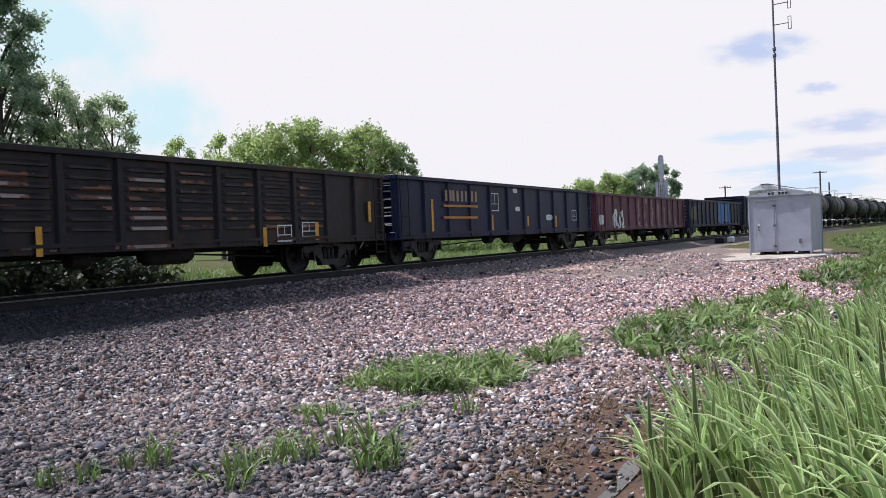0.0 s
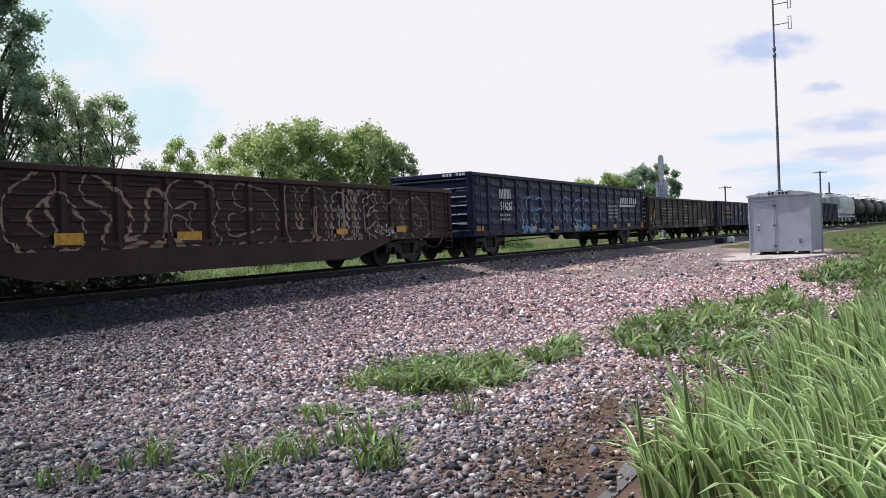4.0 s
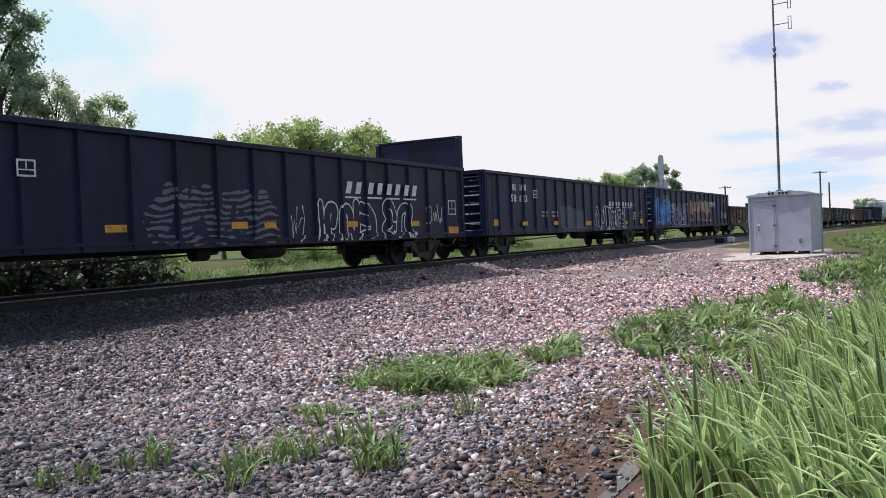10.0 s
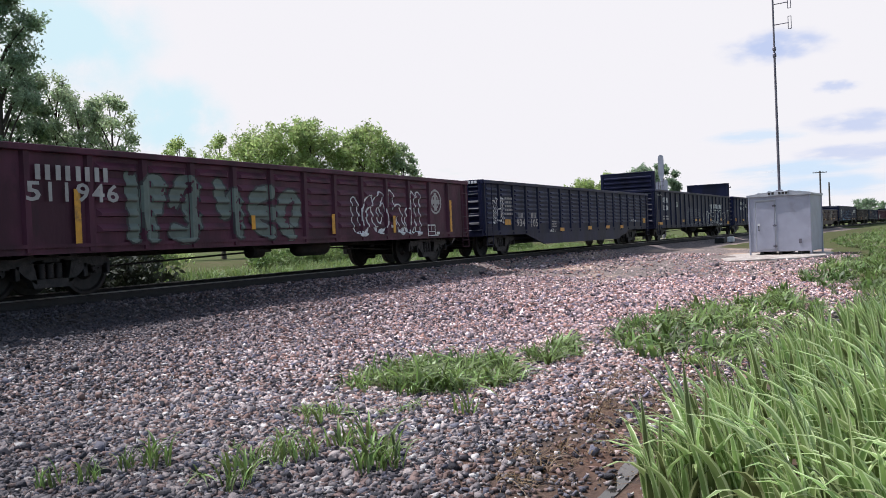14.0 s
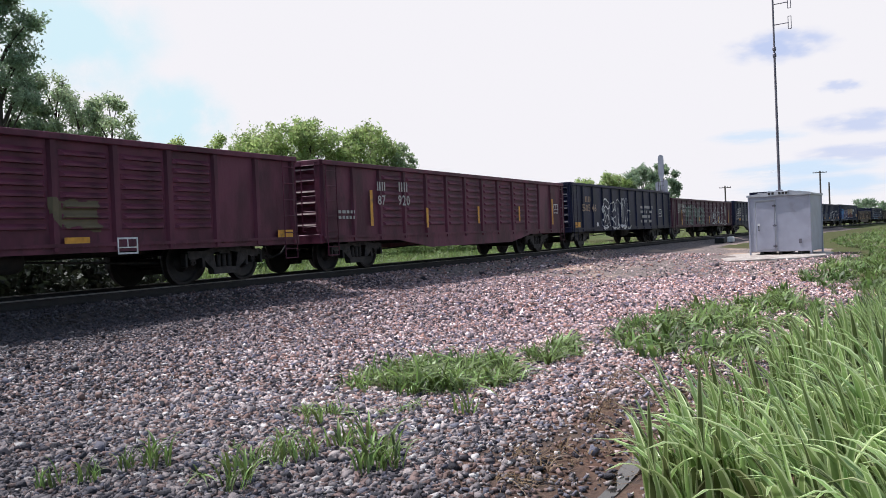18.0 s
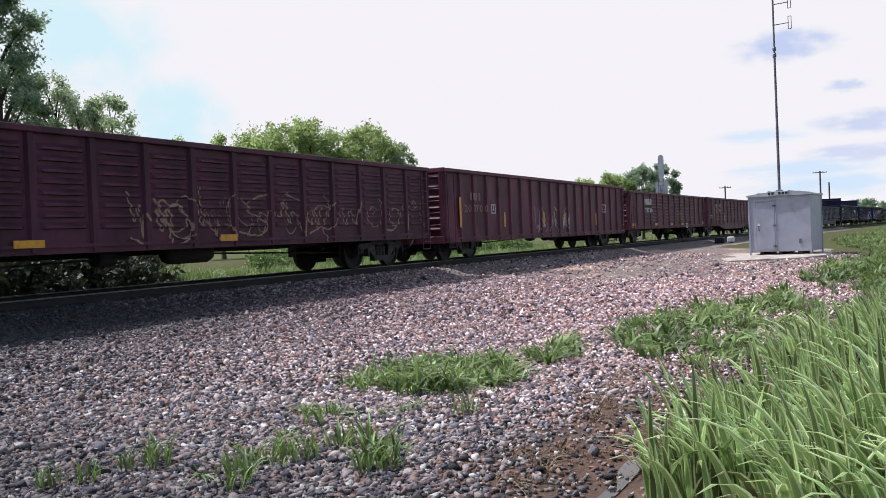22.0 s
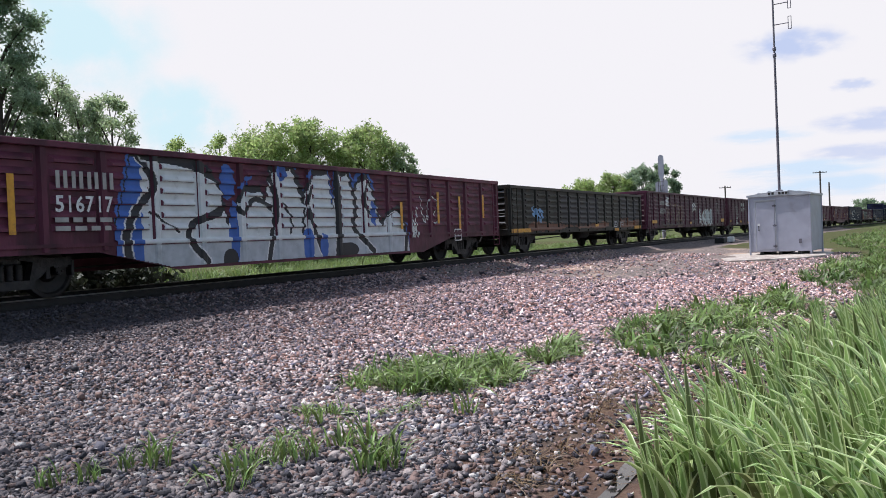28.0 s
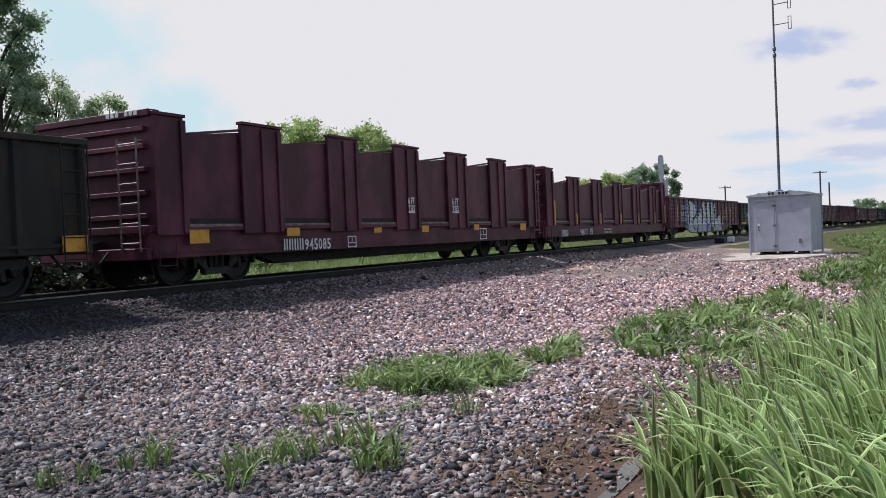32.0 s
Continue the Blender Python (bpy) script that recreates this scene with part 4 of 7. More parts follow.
def tree(label, x, y, top, radius, seed, crown_low=2.0, lobes=7, leaves=8000, leaf=.2, material=None, group="trees behind the railway", peak=.4):
    rng = np.random.default_rng(seed)
    base = float(ground_z(x, y)) - .1
    ob = tagged(new("tree"), label, "tree", group)
    ob.location = (x, y, base)
    H = top - base
    me = Mesh()
    me.lathe([(.045 * H * .5, 0), (.028 * H * .5, H * .12), (.022 * H * .5, H * .4), (.008 * H * .5, H * .8)], 2, (0, 0, 0), 9)
    part("trunk", me, M_bark, ob)
    # lobes of the crown, each on a limb
    C = []
    lobes = int(lobes * 3.6)
    for i in range(lobes):
        a = i * 2.4 + rng.uniform(-.4, .4)
        f = (i + .5) / lobes
        cr = radius * rng.uniform(.17, .34) * (1.08 - .3 * f)
        zz = crown_low + cr * .7 + (H - crown_low - cr * 1.7) * f
        wide = math.sqrt(max(0, 1 - ((f - peak) / max(peak, 1 - peak) * .93) ** 2))
        rr = max(0.0, radius * wide - cr * .8) * rng.uniform(.35, 1.08)
        C.append((rr * math.cos(a), rr * math.sin(a), zz, cr))
    for cx, cy, cz, cr in C:
        m = Mesh()
        z0 = max(cz - 1.2 - math.hypot(cx, cy) * .8, H * .12)
        p0, p1, p2 = (0, 0, z0), (cx * .5, cy * .5, z0 + (cz - z0) * .6), (cx, cy, cz)
        m.rod(p0, p1, .007 * H * .5, 6); m.rod(p1, p2, .0045 * H * .5, 5)
        for _ in range(4):
            d = np.clip(rng.normal(0, .4, 3), -.7, .7) * cr
            m.rod(p2, (cx + d[0], cy + d[1], cz + abs(d[2]) * .7), .003 * H * .5, 4)
        part("limb", m, M_bark, ob)
    C = np.array(C)
    # sprigs of leaves on the lobes' shells
    leaves, leaf = int(leaves * 2.1), leaf * .70
    ns = leaves // 28
    k = rng.integers(0, len(C), ns)
    d = rng.normal(size=(ns, 3)); d /= np.linalg.norm(d, axis=1, keepdims=True)
    rad = C[k, 3] * rng.uniform(.15, 1.35, ns) ** .7
    S = C[k, :3] + d * rad[:, None] * np.array([1, 1, .85])
    S[:, 2] = np.minimum(S[:, 2], H)
    L = np.repeat(S, 28, 0) + rng.normal(0, 1, (ns * 28, 3)) * np.minimum(radius * .06, .26)
    n = len(L)
    u = rng.normal(size=(n, 3)); u /= np.linalg.norm(u, axis=1, keepdims=True)
    w = np.cross(u, rng.normal(size=(n, 3))); w /= np.linalg.norm(w, axis=1, keepdims=True)
    s = (leaf * rng.uniform(.55, 1.2, n))[:, None]
    V = np.stack([L - u * s, L + w * s * .42, L + u * s, L - w * s * .42], 1).reshape(-1, 3)
    F = np.arange(n * 4).reshape(-1, 4)
    part("crown", raw_mesh("crown", V, F, material or M_leaf), None, ob)
    return ob


def build_trees():
    tree("tall leafy tree with a dense dark crown", 29.6, 41.8, 16.6, 3.0, 1, 1, 15, 16500, .19, M_leaf3, peak=.42)
    tree("leafy tree with ragged silvery foliage", 32.6, 41.2, 11.0, 2.6, 3, 1.5, 9, 6400, .17, M_leaf2)
    tree("thin leafy tree with ragged silvery foliage", 32.4, 36.6, 9.4, 2.2, 4, 1.2, 7, 3600, .17, M_leaf2)
    tree("low leafy tree behind the track", 32.0, 38.6, 9.6, 2.3, 5, 1, 8, 4600, .17, M_leaf2)
    tree("small rounded leafy tree", 72.4, 65.2, 13.2, 3.4, 6, 2, 6, 4000, .24)
    tree("low rounded leafy tree", 68.5, 67.2, 12.9, 3.2, 16, 2, 6, 4000, .24)
    tree("broad leafy tree with a rounded crown", 52.0, 42.6, 10.1, 4.1, 7, 2, 9, 9000, .22)
    tree("broad leafy tree with a rounded crown", 54.0, 39.4, 10.6, 3.8, 8, 2, 10, 10000, .22)
    tree("broad leafy tree with a rounded crown", 56.1, 35.9, 10.0, 3.6, 9, 2, 9, 9500, .22)
    tree("small leafy tree with a thin crown", 57.2, 33.0, 8.4, 2.1, 10, 1, 6, 4000, .2, M_leaf2)
    tree("low spreading leafy tree", 112.5, 36.6, 8.0, 3.6, 11, 1, 8, 7000, .28)
    tree("low spreading leafy tree", 112.5, 32.4, 8.5, 3.4, 12, 1, 8, 7000, .28)
    tree("leafy tree with an upright dark crown", 115, 29.2, 9.6, 3.0, 13, 1, 9, 8000, .26, M_leaf3)
    tree("leafy tree with an upright dark crown", 116, 26.6, 9.7, 2.6, 14, 1, 8, 7000, .26, M_leaf3)
    for i, (x, y, top, r) in enumerate(((4, 17.2, .9, 1.5), (6.2, 17.6, 1.0, 1.7), (8.4, 17.1, .9, 1.6), (10.4, 17.7, 1.1, 1.8), (12.4, 17.2, .9, 1.7), (14.4, 17.9, 1.1, 1.8), (16.2, 18.2, .8, 1.6), (17.6, 20.4, 1.2, 1.9), (13, 20.6, 1.4, 2.2), (9, 20.4, 1.4, 2.2))):
        tree("low dense weeds and brush in shade behind the track", x, y, top, r, 60 + i, .05, 8, 3800, .14, M_brush, "bushes behind the railway")
    for i, (x, y, top, r) in enumerate(((19.5, 26.5, 2.6, 2.6), (24, 27, 2.4, 2.6), (75, 40, 3.2, 4.0), (84, 40, 3.4, 4.2))):
        tree("low dense green bush behind the railway", x, y, top, r, 70 + i, .2, 6, 4200, .16, M_leaf if i % 2 else M_leaf2, "bushes behind the railway")
    for i, (x, y) in enumerate(((38, 30.5), (42, 31.5), (45.5, 30.2), (49, 31.4), (52, 29.8), (55, 28.6), (58.5, 27.8), (62, 26.4))):
        tree("low green scrub in front of the trees", x, y, .55 + .12 * (i % 3), 2.3, 90 + i, .05, 7, 2600, .16, M_grass, "bushes behind the railway")
    rng = np.random.default_rng(31)
    for i in range(14):
        f = i / 13
        tree("distant dark leafy tree on the horizon", 250 + rng.uniform(-25, 45), 8 - 75 * f + rng.uniform(-3, 3), rng.uniform(5.5, 8.5), rng.uniform(4, 6.5), 40 + i, .5, 6, 2600, .5, M_leaf3, "distant trees along the horizon")


build_trees()

# ---- equipment shelter, mast, poles, signal ----
M_galv = mat("galvanised_sheet", (.355, .36, .43), .5, .3, (.31, .315, .375), 2.2, .6, .05, 12, dirt=(.24, .23, .23), dirt_lo=.58, dirt_hi=.8)
M_roof = mat("shelter_roof_sheet", (.42, .43, .47), .5, .3, (.32, .33, .36), 3, .5)
M_conc = mat("pale_concrete", (.50, .45, .40), .9, 0, (.36, .31, .27), 3.5, .8, .6, 30, dirt=(.22, .17, .14), dirt_scale=1.6, dirt_lo=.48, dirt_hi=.66, spec=.2)
M_steel = mat("dull_steel", (.17, .16, .19), .55, .5, (.11, .10, .12), 6, .5)
M_black = mat("black_gap", (.012, .012, .012), .8)
M_pole = mat("weathered_pole_wood", (.10, .085, .075), .9, 0, (.06, .05, .045), 4, .5, .6, 30, stretch=(1, 1, .1))
BOX = pose(38.98, 3.79, -.64, 0, 0, -6.7)


def build_shelter():
    pad = Mesh()
    rng = np.random.default_rng(3)
    ring = [(math.cos(a) * (4.6 + rng.uniform(-.7, .5)), math.sin(a) * (2.3 + rng.uniform(-.35, .25))) for a in np.linspace(0, 6.283, 26)[:-1]]
    pad.prism(ring, 2, -.10, .055)
    p = tagged(new("concrete_pad", pad.data("concrete_pad", M_conc)), "pale worn concrete pad under the shelter", "concrete pad", kind="structure")
    p.matrix_world = BOX @ pose(-1.7, .35, .01)
    sh = tagged(new("equipment_shelter"), "grey galvanised steel railway equipment shelter on skids", "equipment shelter")
    sh.matrix_world = BOX
    w, z0, z1 = 1.2, .19, 2.52
    me = Mesh().box(-w, w, -w, w, z0, z1, .02)
    part("body", me, M_galv, sh)
    for sx in (-1, 1):
        for sy in (-1, 1):
            part("corner_post", Mesh().box(sx * w - .035, sx * w + .035, sy * w - .035, sy * w + .035, .06, z1 - .02, .01), M_galv, sh)
    for y in (-.75, 0, .75):
        part("skid", Mesh().box(-w + .02, w - .02, y - .07, y + .07, .05, .19), M_black, sh)
    # low gabled roof, ridge along the depth
    me = Mesh().prism([(-w - .07, z1 - .02), (-w - .07, z1 + .05), (0, z1 + .20), (w + .07, z1 + .05), (w + .07, z1 - .02)], 0, -w - .09, w + .09)
    part("roof", me, M_roof, sh)
    for y in (-.8, -.4, .4, .8):
        zr = z1 + .20 - abs(y) * .12
        part("roof_seam", Mesh().box(-w - .08, w + .08, y - .015, y + .015, zr - .01, zr + .045), M_roof, sh)
    # sign board over the door
    part("sign_board", Mesh().box(-w - .115, -w - .092, -.42, .42, z1 + .0, z1 + .17, .004), M_roof, sh, "pale name board with dark lettering")
    for i in range(6):
        y = .34 - i * .135
        if i != 2:
            part("sign_mark", Mesh().box(-w - .121, -w - .115, y - .045, y + .045, z1 + .04, z1 + .135), M_black, sh)
    # door in the front, hinged on its right
    d = part("door", Mesh().box(-w - .03, -w - .002, .18, .92, .28, 2.28, .01), M_galv, sh, "flat galvanised door")
    part("door_frame", Mesh().box(-w - .022, -w - .001, .13, .17, .24, 2.33).box(-w - .022, -w - .001, .93, .97, .24, 2.33).box(-w - .022, -w - .001, .17, .93, 2.29, 2.33), M_roof, sh)
    part("door_hood", Mesh().box(-w - .09, -w - .001, .1, 1.0, 2.34, 2.365), M_roof, sh)
    for z in (.42, 1.28, 2.1):
        part("hinge", Mesh().box(-w - .05, -w - .03, .10, .26, z - .03, z + .03).lathe([(.02, z - .06), (.02, z + .06)], 2, (-w - .04, .17, 0), 8), M_steel, d)
    part("handle", Mesh().lathe([(.012, -.09), (.012, .09)], 2, (-w - .07, .82, 1.18), 8).box(-w - .07, -w - .03, .80, .84, 1.25, 1.28).box(-w - .07, -w - .03, .80, .84, 1.08, 1.11), M_black, d)
    part("lock_plate", Mesh().box(-w - .04, -w - .03, .77, .87, 1.29, 1.38), M_white, d, "white lock plate")
    part("vent", Mesh().box(-w - .03, -w - .002, -.86, -.74, .52, .70, .005), M_steel, sh)
    # mast on the shelter
    mast = tagged(new("antenna_mast"), "tall thin grey steel radio mast with antennas", "antenna mast")
    mast.matrix_world = BOX
    x, y = -.45, .12
    me = Mesh().lathe([(.055, z1 + .08), (.055, 5.5), (.05, 5.5), (.046, 8.5)], 2, (x, y, 0), 10)
    part("lower_tube", me, M_steel, mast)
    part("upper_tube", Mesh().lathe([(.040, 8.5), (.034, 13.2)], 2, (x, y, 0), 10), M_steel, mast)
    for z in (8.45, 8.72):
        part("joint", Mesh().lathe([(.05, z - .09), (.075, z - .05), (.075, z + .05), (.05, z + .09)], 2, (x, y, 0), 10), M_steel, mast)
    part("base_bracket", Mesh().box(x - .16, x + .16, y - .12, y + .12, z1 + .10, z1 + .26, .02), M_steel, mast)
    for z in (9.72, 10.58):
        arm = part("antenna_arm", Mesh().rod((x, y, z), (x - .05, y - .62, z), .02), M_steel, mast)
        m = Mesh()
        xa, ya = x - .05, y - .60
        m.rod((xa, ya, z - .26), (xa, ya, z + .26), .014); m.rod((xa, ya - .12, z - .26), (xa, ya - .12, z + .26), .014)
        m.rod((xa, ya, z - .26), (xa, ya - .12, z - .26), .014); m.rod((xa, ya, z + .26), (xa, ya - .12, z + .26), .014)
        part("dipole", m, M_steel, arm)


build_shelter()


def utility_pole(label, x, y, top, arms, curved=False):
    ob = tagged(new("utility_pole"), label, "utility pole", "wooden utility poles")
    zb = float(ground_z(x, y)) - .2
    ob.location = (x, y, zb)
    H = top - zb
    part("pole", Mesh().lathe([(.17, 0), (.12, H)], 2, (0, 0, 0), 9), M_pole, ob)
    for z, half in arms:
        part("crossarm", Mesh().box(-.06, .06, -half, half, H - z - .06, H - z + .06, .01), M_pole, ob)
        for k in (-1, -.45, .45, 1):
            part("insulator", Mesh().lathe([(.03, 0), (.05, .06), (.03, .14)], 2, (0, k * half * .93, H - z + .06), 7), M_steel, ob)
    if curved:
        m = Mesh()
        pts = [(0, -.1, H - 2.6), (0, -.7, H - 2.4), (0, -1.0, H - 1.9), (0, -1.0, H - .1)]
        for p, q in zip(pts, pts[1:]):
            m.rod(p, q, .09)
        m.lathe([(.22, H - .3), (.25, H - .05), (.12, H + .1)], 2, (0, -1.0, 0), 9)
        part("lamp_arm", m, M_steel, ob)


utility_pole("wooden utility pole with a crossarm", 156.3, 25.0, 7.7, [(.35, 1.0)])
utility_pole("wooden utility pole with crossarm and curved lamp bracket", 152.9, 9.4, 9.0, [(.25, 1.1)])
utility_pole("short weathered pole behind the shelter", 158.6, 8.4, 7.3, [], False)


def build_signal():
    x, y = 61.6, 14.2
    ob = tagged(new("railway_signal"), "tall grey railway signal mast seen from behind", "railway signal")
    zb = float(ground_z(x, y))
    ob.location = (x, y, zb)
    ob.rotation_euler = (0, 0, radians(-3))
    H = 5.95 - zb
    part("mast", Mesh().lathe([(.09, 0), (.09, H - .3)], 2, (0, 0, 0), 10), M_galv, ob)
    part("base", Mesh().box(-.25, .25, -.25, .25, 0, .35, .02), M_conc, ob)
    for y0, z0, z1, w in ((0, H - 1.7, H + .02, .20), (.27, H - 3.2, H - 1.9, .17), (-.27, H - 3.2, H - 1.75, .17)):
        m = Mesh()
        ring = [(y0 - w, z0 + .3)] + [(y0 - w * math.cos(a), z1 - w + w * math.sin(a)) for a in np.linspace(0, math.pi, 9)] + [(y0 + w, z0 + .3), (y0 + w * .6, z0), (y0 - w * .6, z0)]
        m.prism(ring, 0, -.10, -.06)
        hd = part("signal_head", m, M_galv, ob, "oval grey signal backing plate")
        for k in range(3):
            zc = z0 + .35 + k * (z1 - z0 - .6) / 2.4
            part("lamp_unit", Mesh().lathe([(.10, -.05), (.10, .10), (.09, .22)], 0, (0, y0, zc), 10), M_steel, hd)
    m = Mesh().box(-.3, .3, -.75, .75, H - 3.6, H - 3.52)
    part("platform", m, M_steel, ob)
    m = Mesh()
    for k in range(14):
        m.rod((-.2, -.2, .5 + k * .3), (-.2, .2, .5 + k * .3), .02, 5)
    m.rod((-.2, -.2, .2), (-.2, -.2, 4.6), .02, 5); m.rod((-.2, .2, .2), (-.2, .2, 4.6), .02, 5)
    part("ladder", m, M_steel, ob)


build_signal()


def build_trackside():
    x, y, h = on_track(57.5, 2.6)
    z = float(ground_z(x, y))
    ob = tagged(new("switch_machine"), "low dark steel switch machine box beside the rail", "switch machine")
    ob.location, ob.rotation_euler = (x, y, z), (0, 0, h)
    part("housing", Mesh().box(-.55, .35, -.3, .3, .02, .34, .04), M_black, ob)
    part("cover", Mesh().box(-.5, .1, -.25, .25, .34, .40, .02), M_steel, ob)
    x, y, h = on_track(58.6, 3.0)
    ob = tagged(new("junction_box"), "small white painted junction box beside the track", "junction box")
    ob.location = (x, y, float(ground_z(x, y)))
    part("case", Mesh().box(-.28, .28, -.2, .2, .05, .40, .05), M_white, ob)
    part("foot", Mesh().box(-.08, .08, -.08, .08, -.02, .06), M_steel, ob)


build_trackside()

# puddle in the ditch
M_water = mat("puddle_water", (.03, .028, .025), .10, 0, (.05, .042, .034), 2, .5, .05, 6)
ring = [(5.5 + .62 * math.cos(a) * (1 + .2 * math.sin(3 * a)), 1.62 + .10 * math.sin(a) * (1 + .25 * math.cos(2 * a))) for a in np.linspace(0, 6.283, 40)[:-1]]
tagged(new("puddle", Mesh().prism(ring, 2, -1.1, -0.918).data("puddle", M_water)), "shallow puddle reflecting the sky in the ditch", "puddle", kind="structure")


# ---- thin clouds and blue gaps high in the sky ----
def cloud_material(name, color, cover, seed):
    m = bpy.data.materials.new(name)
    m.use_nodes = True
    t = m.node_tree
    t.nodes.clear()
    n, l = t.nodes.new, t.links.new
    out, em, tr, mx = n("ShaderNodeOutputMaterial"), n("ShaderNodeEmission"), n("ShaderNodeBsdfTransparent"), n("ShaderNodeMixShader")
    em.inputs[0].default_value = (*color, 1)
    co, noi = n("ShaderNodeTexCoord"), n("ShaderNodeTexNoise")
    mp = n("ShaderNodeMapping")
    mp.inputs["Scale"].default_value, mp.inputs["Location"].default_value = (3.2, 2.2, 1), (seed, seed * .7, 0)
    l(co.outputs["UV"], mp.inputs[0]); l(mp.outputs[0], noi.inputs["Vector"])
    noi.inputs["Scale"].default_value, noi.inputs["Detail"].default_value = 1.6, 6
    gr = n("ShaderNodeTexGradient"); gr.gradient_type = "SPHERICAL"
    m2 = n("ShaderNodeMapping"); m2.inputs["Location"].default_value, m2.inputs["Scale"].default_value = (-1, -1, 0), (2, 2, 1)
    l(co.outputs["UV"], m2.inputs[0]); l(m2.outputs[0], gr.inputs[0])
    mu = n("ShaderNodeMath"); mu.operation = "MULTIPLY"
    l(gr.outputs["Fac"], mu.inputs[0]); l(noi.outputs["Fac"], mu.inputs[1])
    mr = n("ShaderNodeMapRange"); mr.interpolation_type = "SMOOTHSTEP"
    mr.inputs["From Min"].default_value, mr.inputs["From Max"].default_value, mr.inputs["To Max"].default_value = .10, .42, cover
    l(mu.outputs[0], mr.inputs["Value"])
    l(mr.outputs[0], mx.inputs[0]); l(tr.outputs[0], mx.inputs[1]); l(em.outputs[0], mx.inputs[2]); l(mx.outputs[0], out.inputs[0])
    return m


CLOUDS = []


def sky_spot(az, el):
    a, e = radians(az), radians(el)
    return EYE + Vector((math.cos(e) * math.cos(a), math.cos(e) * math.sin(a), math.sin(e))) * 3000


def cloud(label, az, el, w, h, color, cover, drift):
    k = len(CLOUDS)
    me = bpy.data.meshes.new("cloud")
    W, Hh = 3000 * radians(w) / 2, 3000 * radians(h) / 2
    me.from_pydata([(-W, -Hh, 0), (W, -Hh, 0), (W, Hh, 0), (-W, Hh, 0)], [], [(0, 1, 2, 3)])
    uv = me.uv_layers.new(name="UVMap")
    for i, c in enumerate(((0, 0), (1, 0), (1, 1), (0, 1))):
        uv.data[i].uv = c
    me.materials.append(cloud_material("cloud_veil", color, cover, 1.7 * k + .6))
    ob = tagged(new("cloud", me), label, "cloud", "thin clouds in the sky", "structure")
    CLOUDS.append((ob, az, el, drift))


GREY, BLUE, CYAN = (.56, .64, .82), (.66, .80, .90), (.52, .86, .90)
cloud("small blue-grey cloud in the bright sky", 6.8, 10.9, 9.5, 3.2, GREY, 1.0, -2.2)
cloud("small blue-grey cloud in the bright sky", 3.4, 8.1, 4.0, 1.3, GREY, .75, -2.2)
cloud("long thin grey cloud streak", 1.8, 5.9, 9.0, 2.2, GREY, .8, -1.2)
cloud("pale blue gap between thin clouds", 7.6, 5.5, 9.0, 1.5, BLUE, .8, -1.0)
cloud("pale blue gap between thin clouds", 2.0, 4.1, 10.0, 1.8, GREY, .7, -1.0)
cloud("pale blue gap between thin clouds", 5.2, 3.3, 14.0, 1.9, BLUE, .95, -.8)
cloud("pale blue gap between thin clouds", 3.8, 2.2, 15.0, 2.2, BLUE, .95, -.8)
cloud("pale cyan gap in the white haze", 50.8, 13.2, 16.0, 11.0, CYAN, .6, -1.0)
cloud("pale cyan gap in the white haze", 45.2, 8.2, 11.0, 8.0, CYAN, .6, -1.0)

# ---- paint, lettering and graffiti on the cars ----
def flat_paint(name, c, k=.75):
    return mat(name, c, .6, 0, tuple(v * k for v in c), 5, .5, dirt=tuple(v * .5 for v in c), dirt_scale=4, dirt_lo=.58, dirt_hi=.8)


INK = {
    "white": M_white, "pale": flat_paint("dulled_white_paint", (.38, .36, .34)), "tan": flat_paint("tan_paint", (.30, .20, .13)),
    "dull": flat_paint("faded_pink_paint", (.22, .10, .09)), "orange": flat_paint("orange_paint", (.45, .18, .03)),
    "olive": flat_paint("olive_smear_paint", (.11, .085, .04)), "oxide": flat_paint("dark_oxide_patch", (.05, .018, .022)), "icy": flat_paint("pale_blue_spray", (.17, .34, .56)),
    "cyan": flat_paint("bright_blue_spray", (.05, .25, .62)), "navy": flat_paint("dark_blue_spray", (.015, .03, .12)),
    "purple": flat_paint("purple_spray", (.075, .03, .16)), "tanfill": flat_paint("tan_spray", (.42, .26, .15)),
    "maroonline": flat_paint("maroon_spray", (.12, .02, .02)), "greyfill": flat_paint("grey_spray", (.12, .12, .15)),
    "palegreen": flat_paint("pale_green_spray", (.12, .155, .13)), "darkline": flat_paint("dark_spray_line", (.03, .03, .03)),
    "whitefill": flat_paint("white_spray", (.62, .64, .64), .85), "black": flat_paint("black_spray", (.012, .012, .016)),
    "blue": flat_paint("blue_spray", (.04, .12, .42)), "greyblue": flat_paint("grey_blue_cover_paint", (.045, .062, .10)),
    "rustscrap": flat_paint("flaked_pale_paint", (.30, .22, .19)), "rust": flat_paint("bright_rust", (.16, .06, .03)),
    "palestreak": flat_paint("pale_pink_streaks", (.26, .15, .14)), "bluesmear": flat_paint("blue_smear_spray", (.06, .16, .38)),
    "silver": flat_paint("pale_lower_spray", (.45, .47, .50)), "patchred": flat_paint("dark_red_letter", (.10, .02, .02)),
}
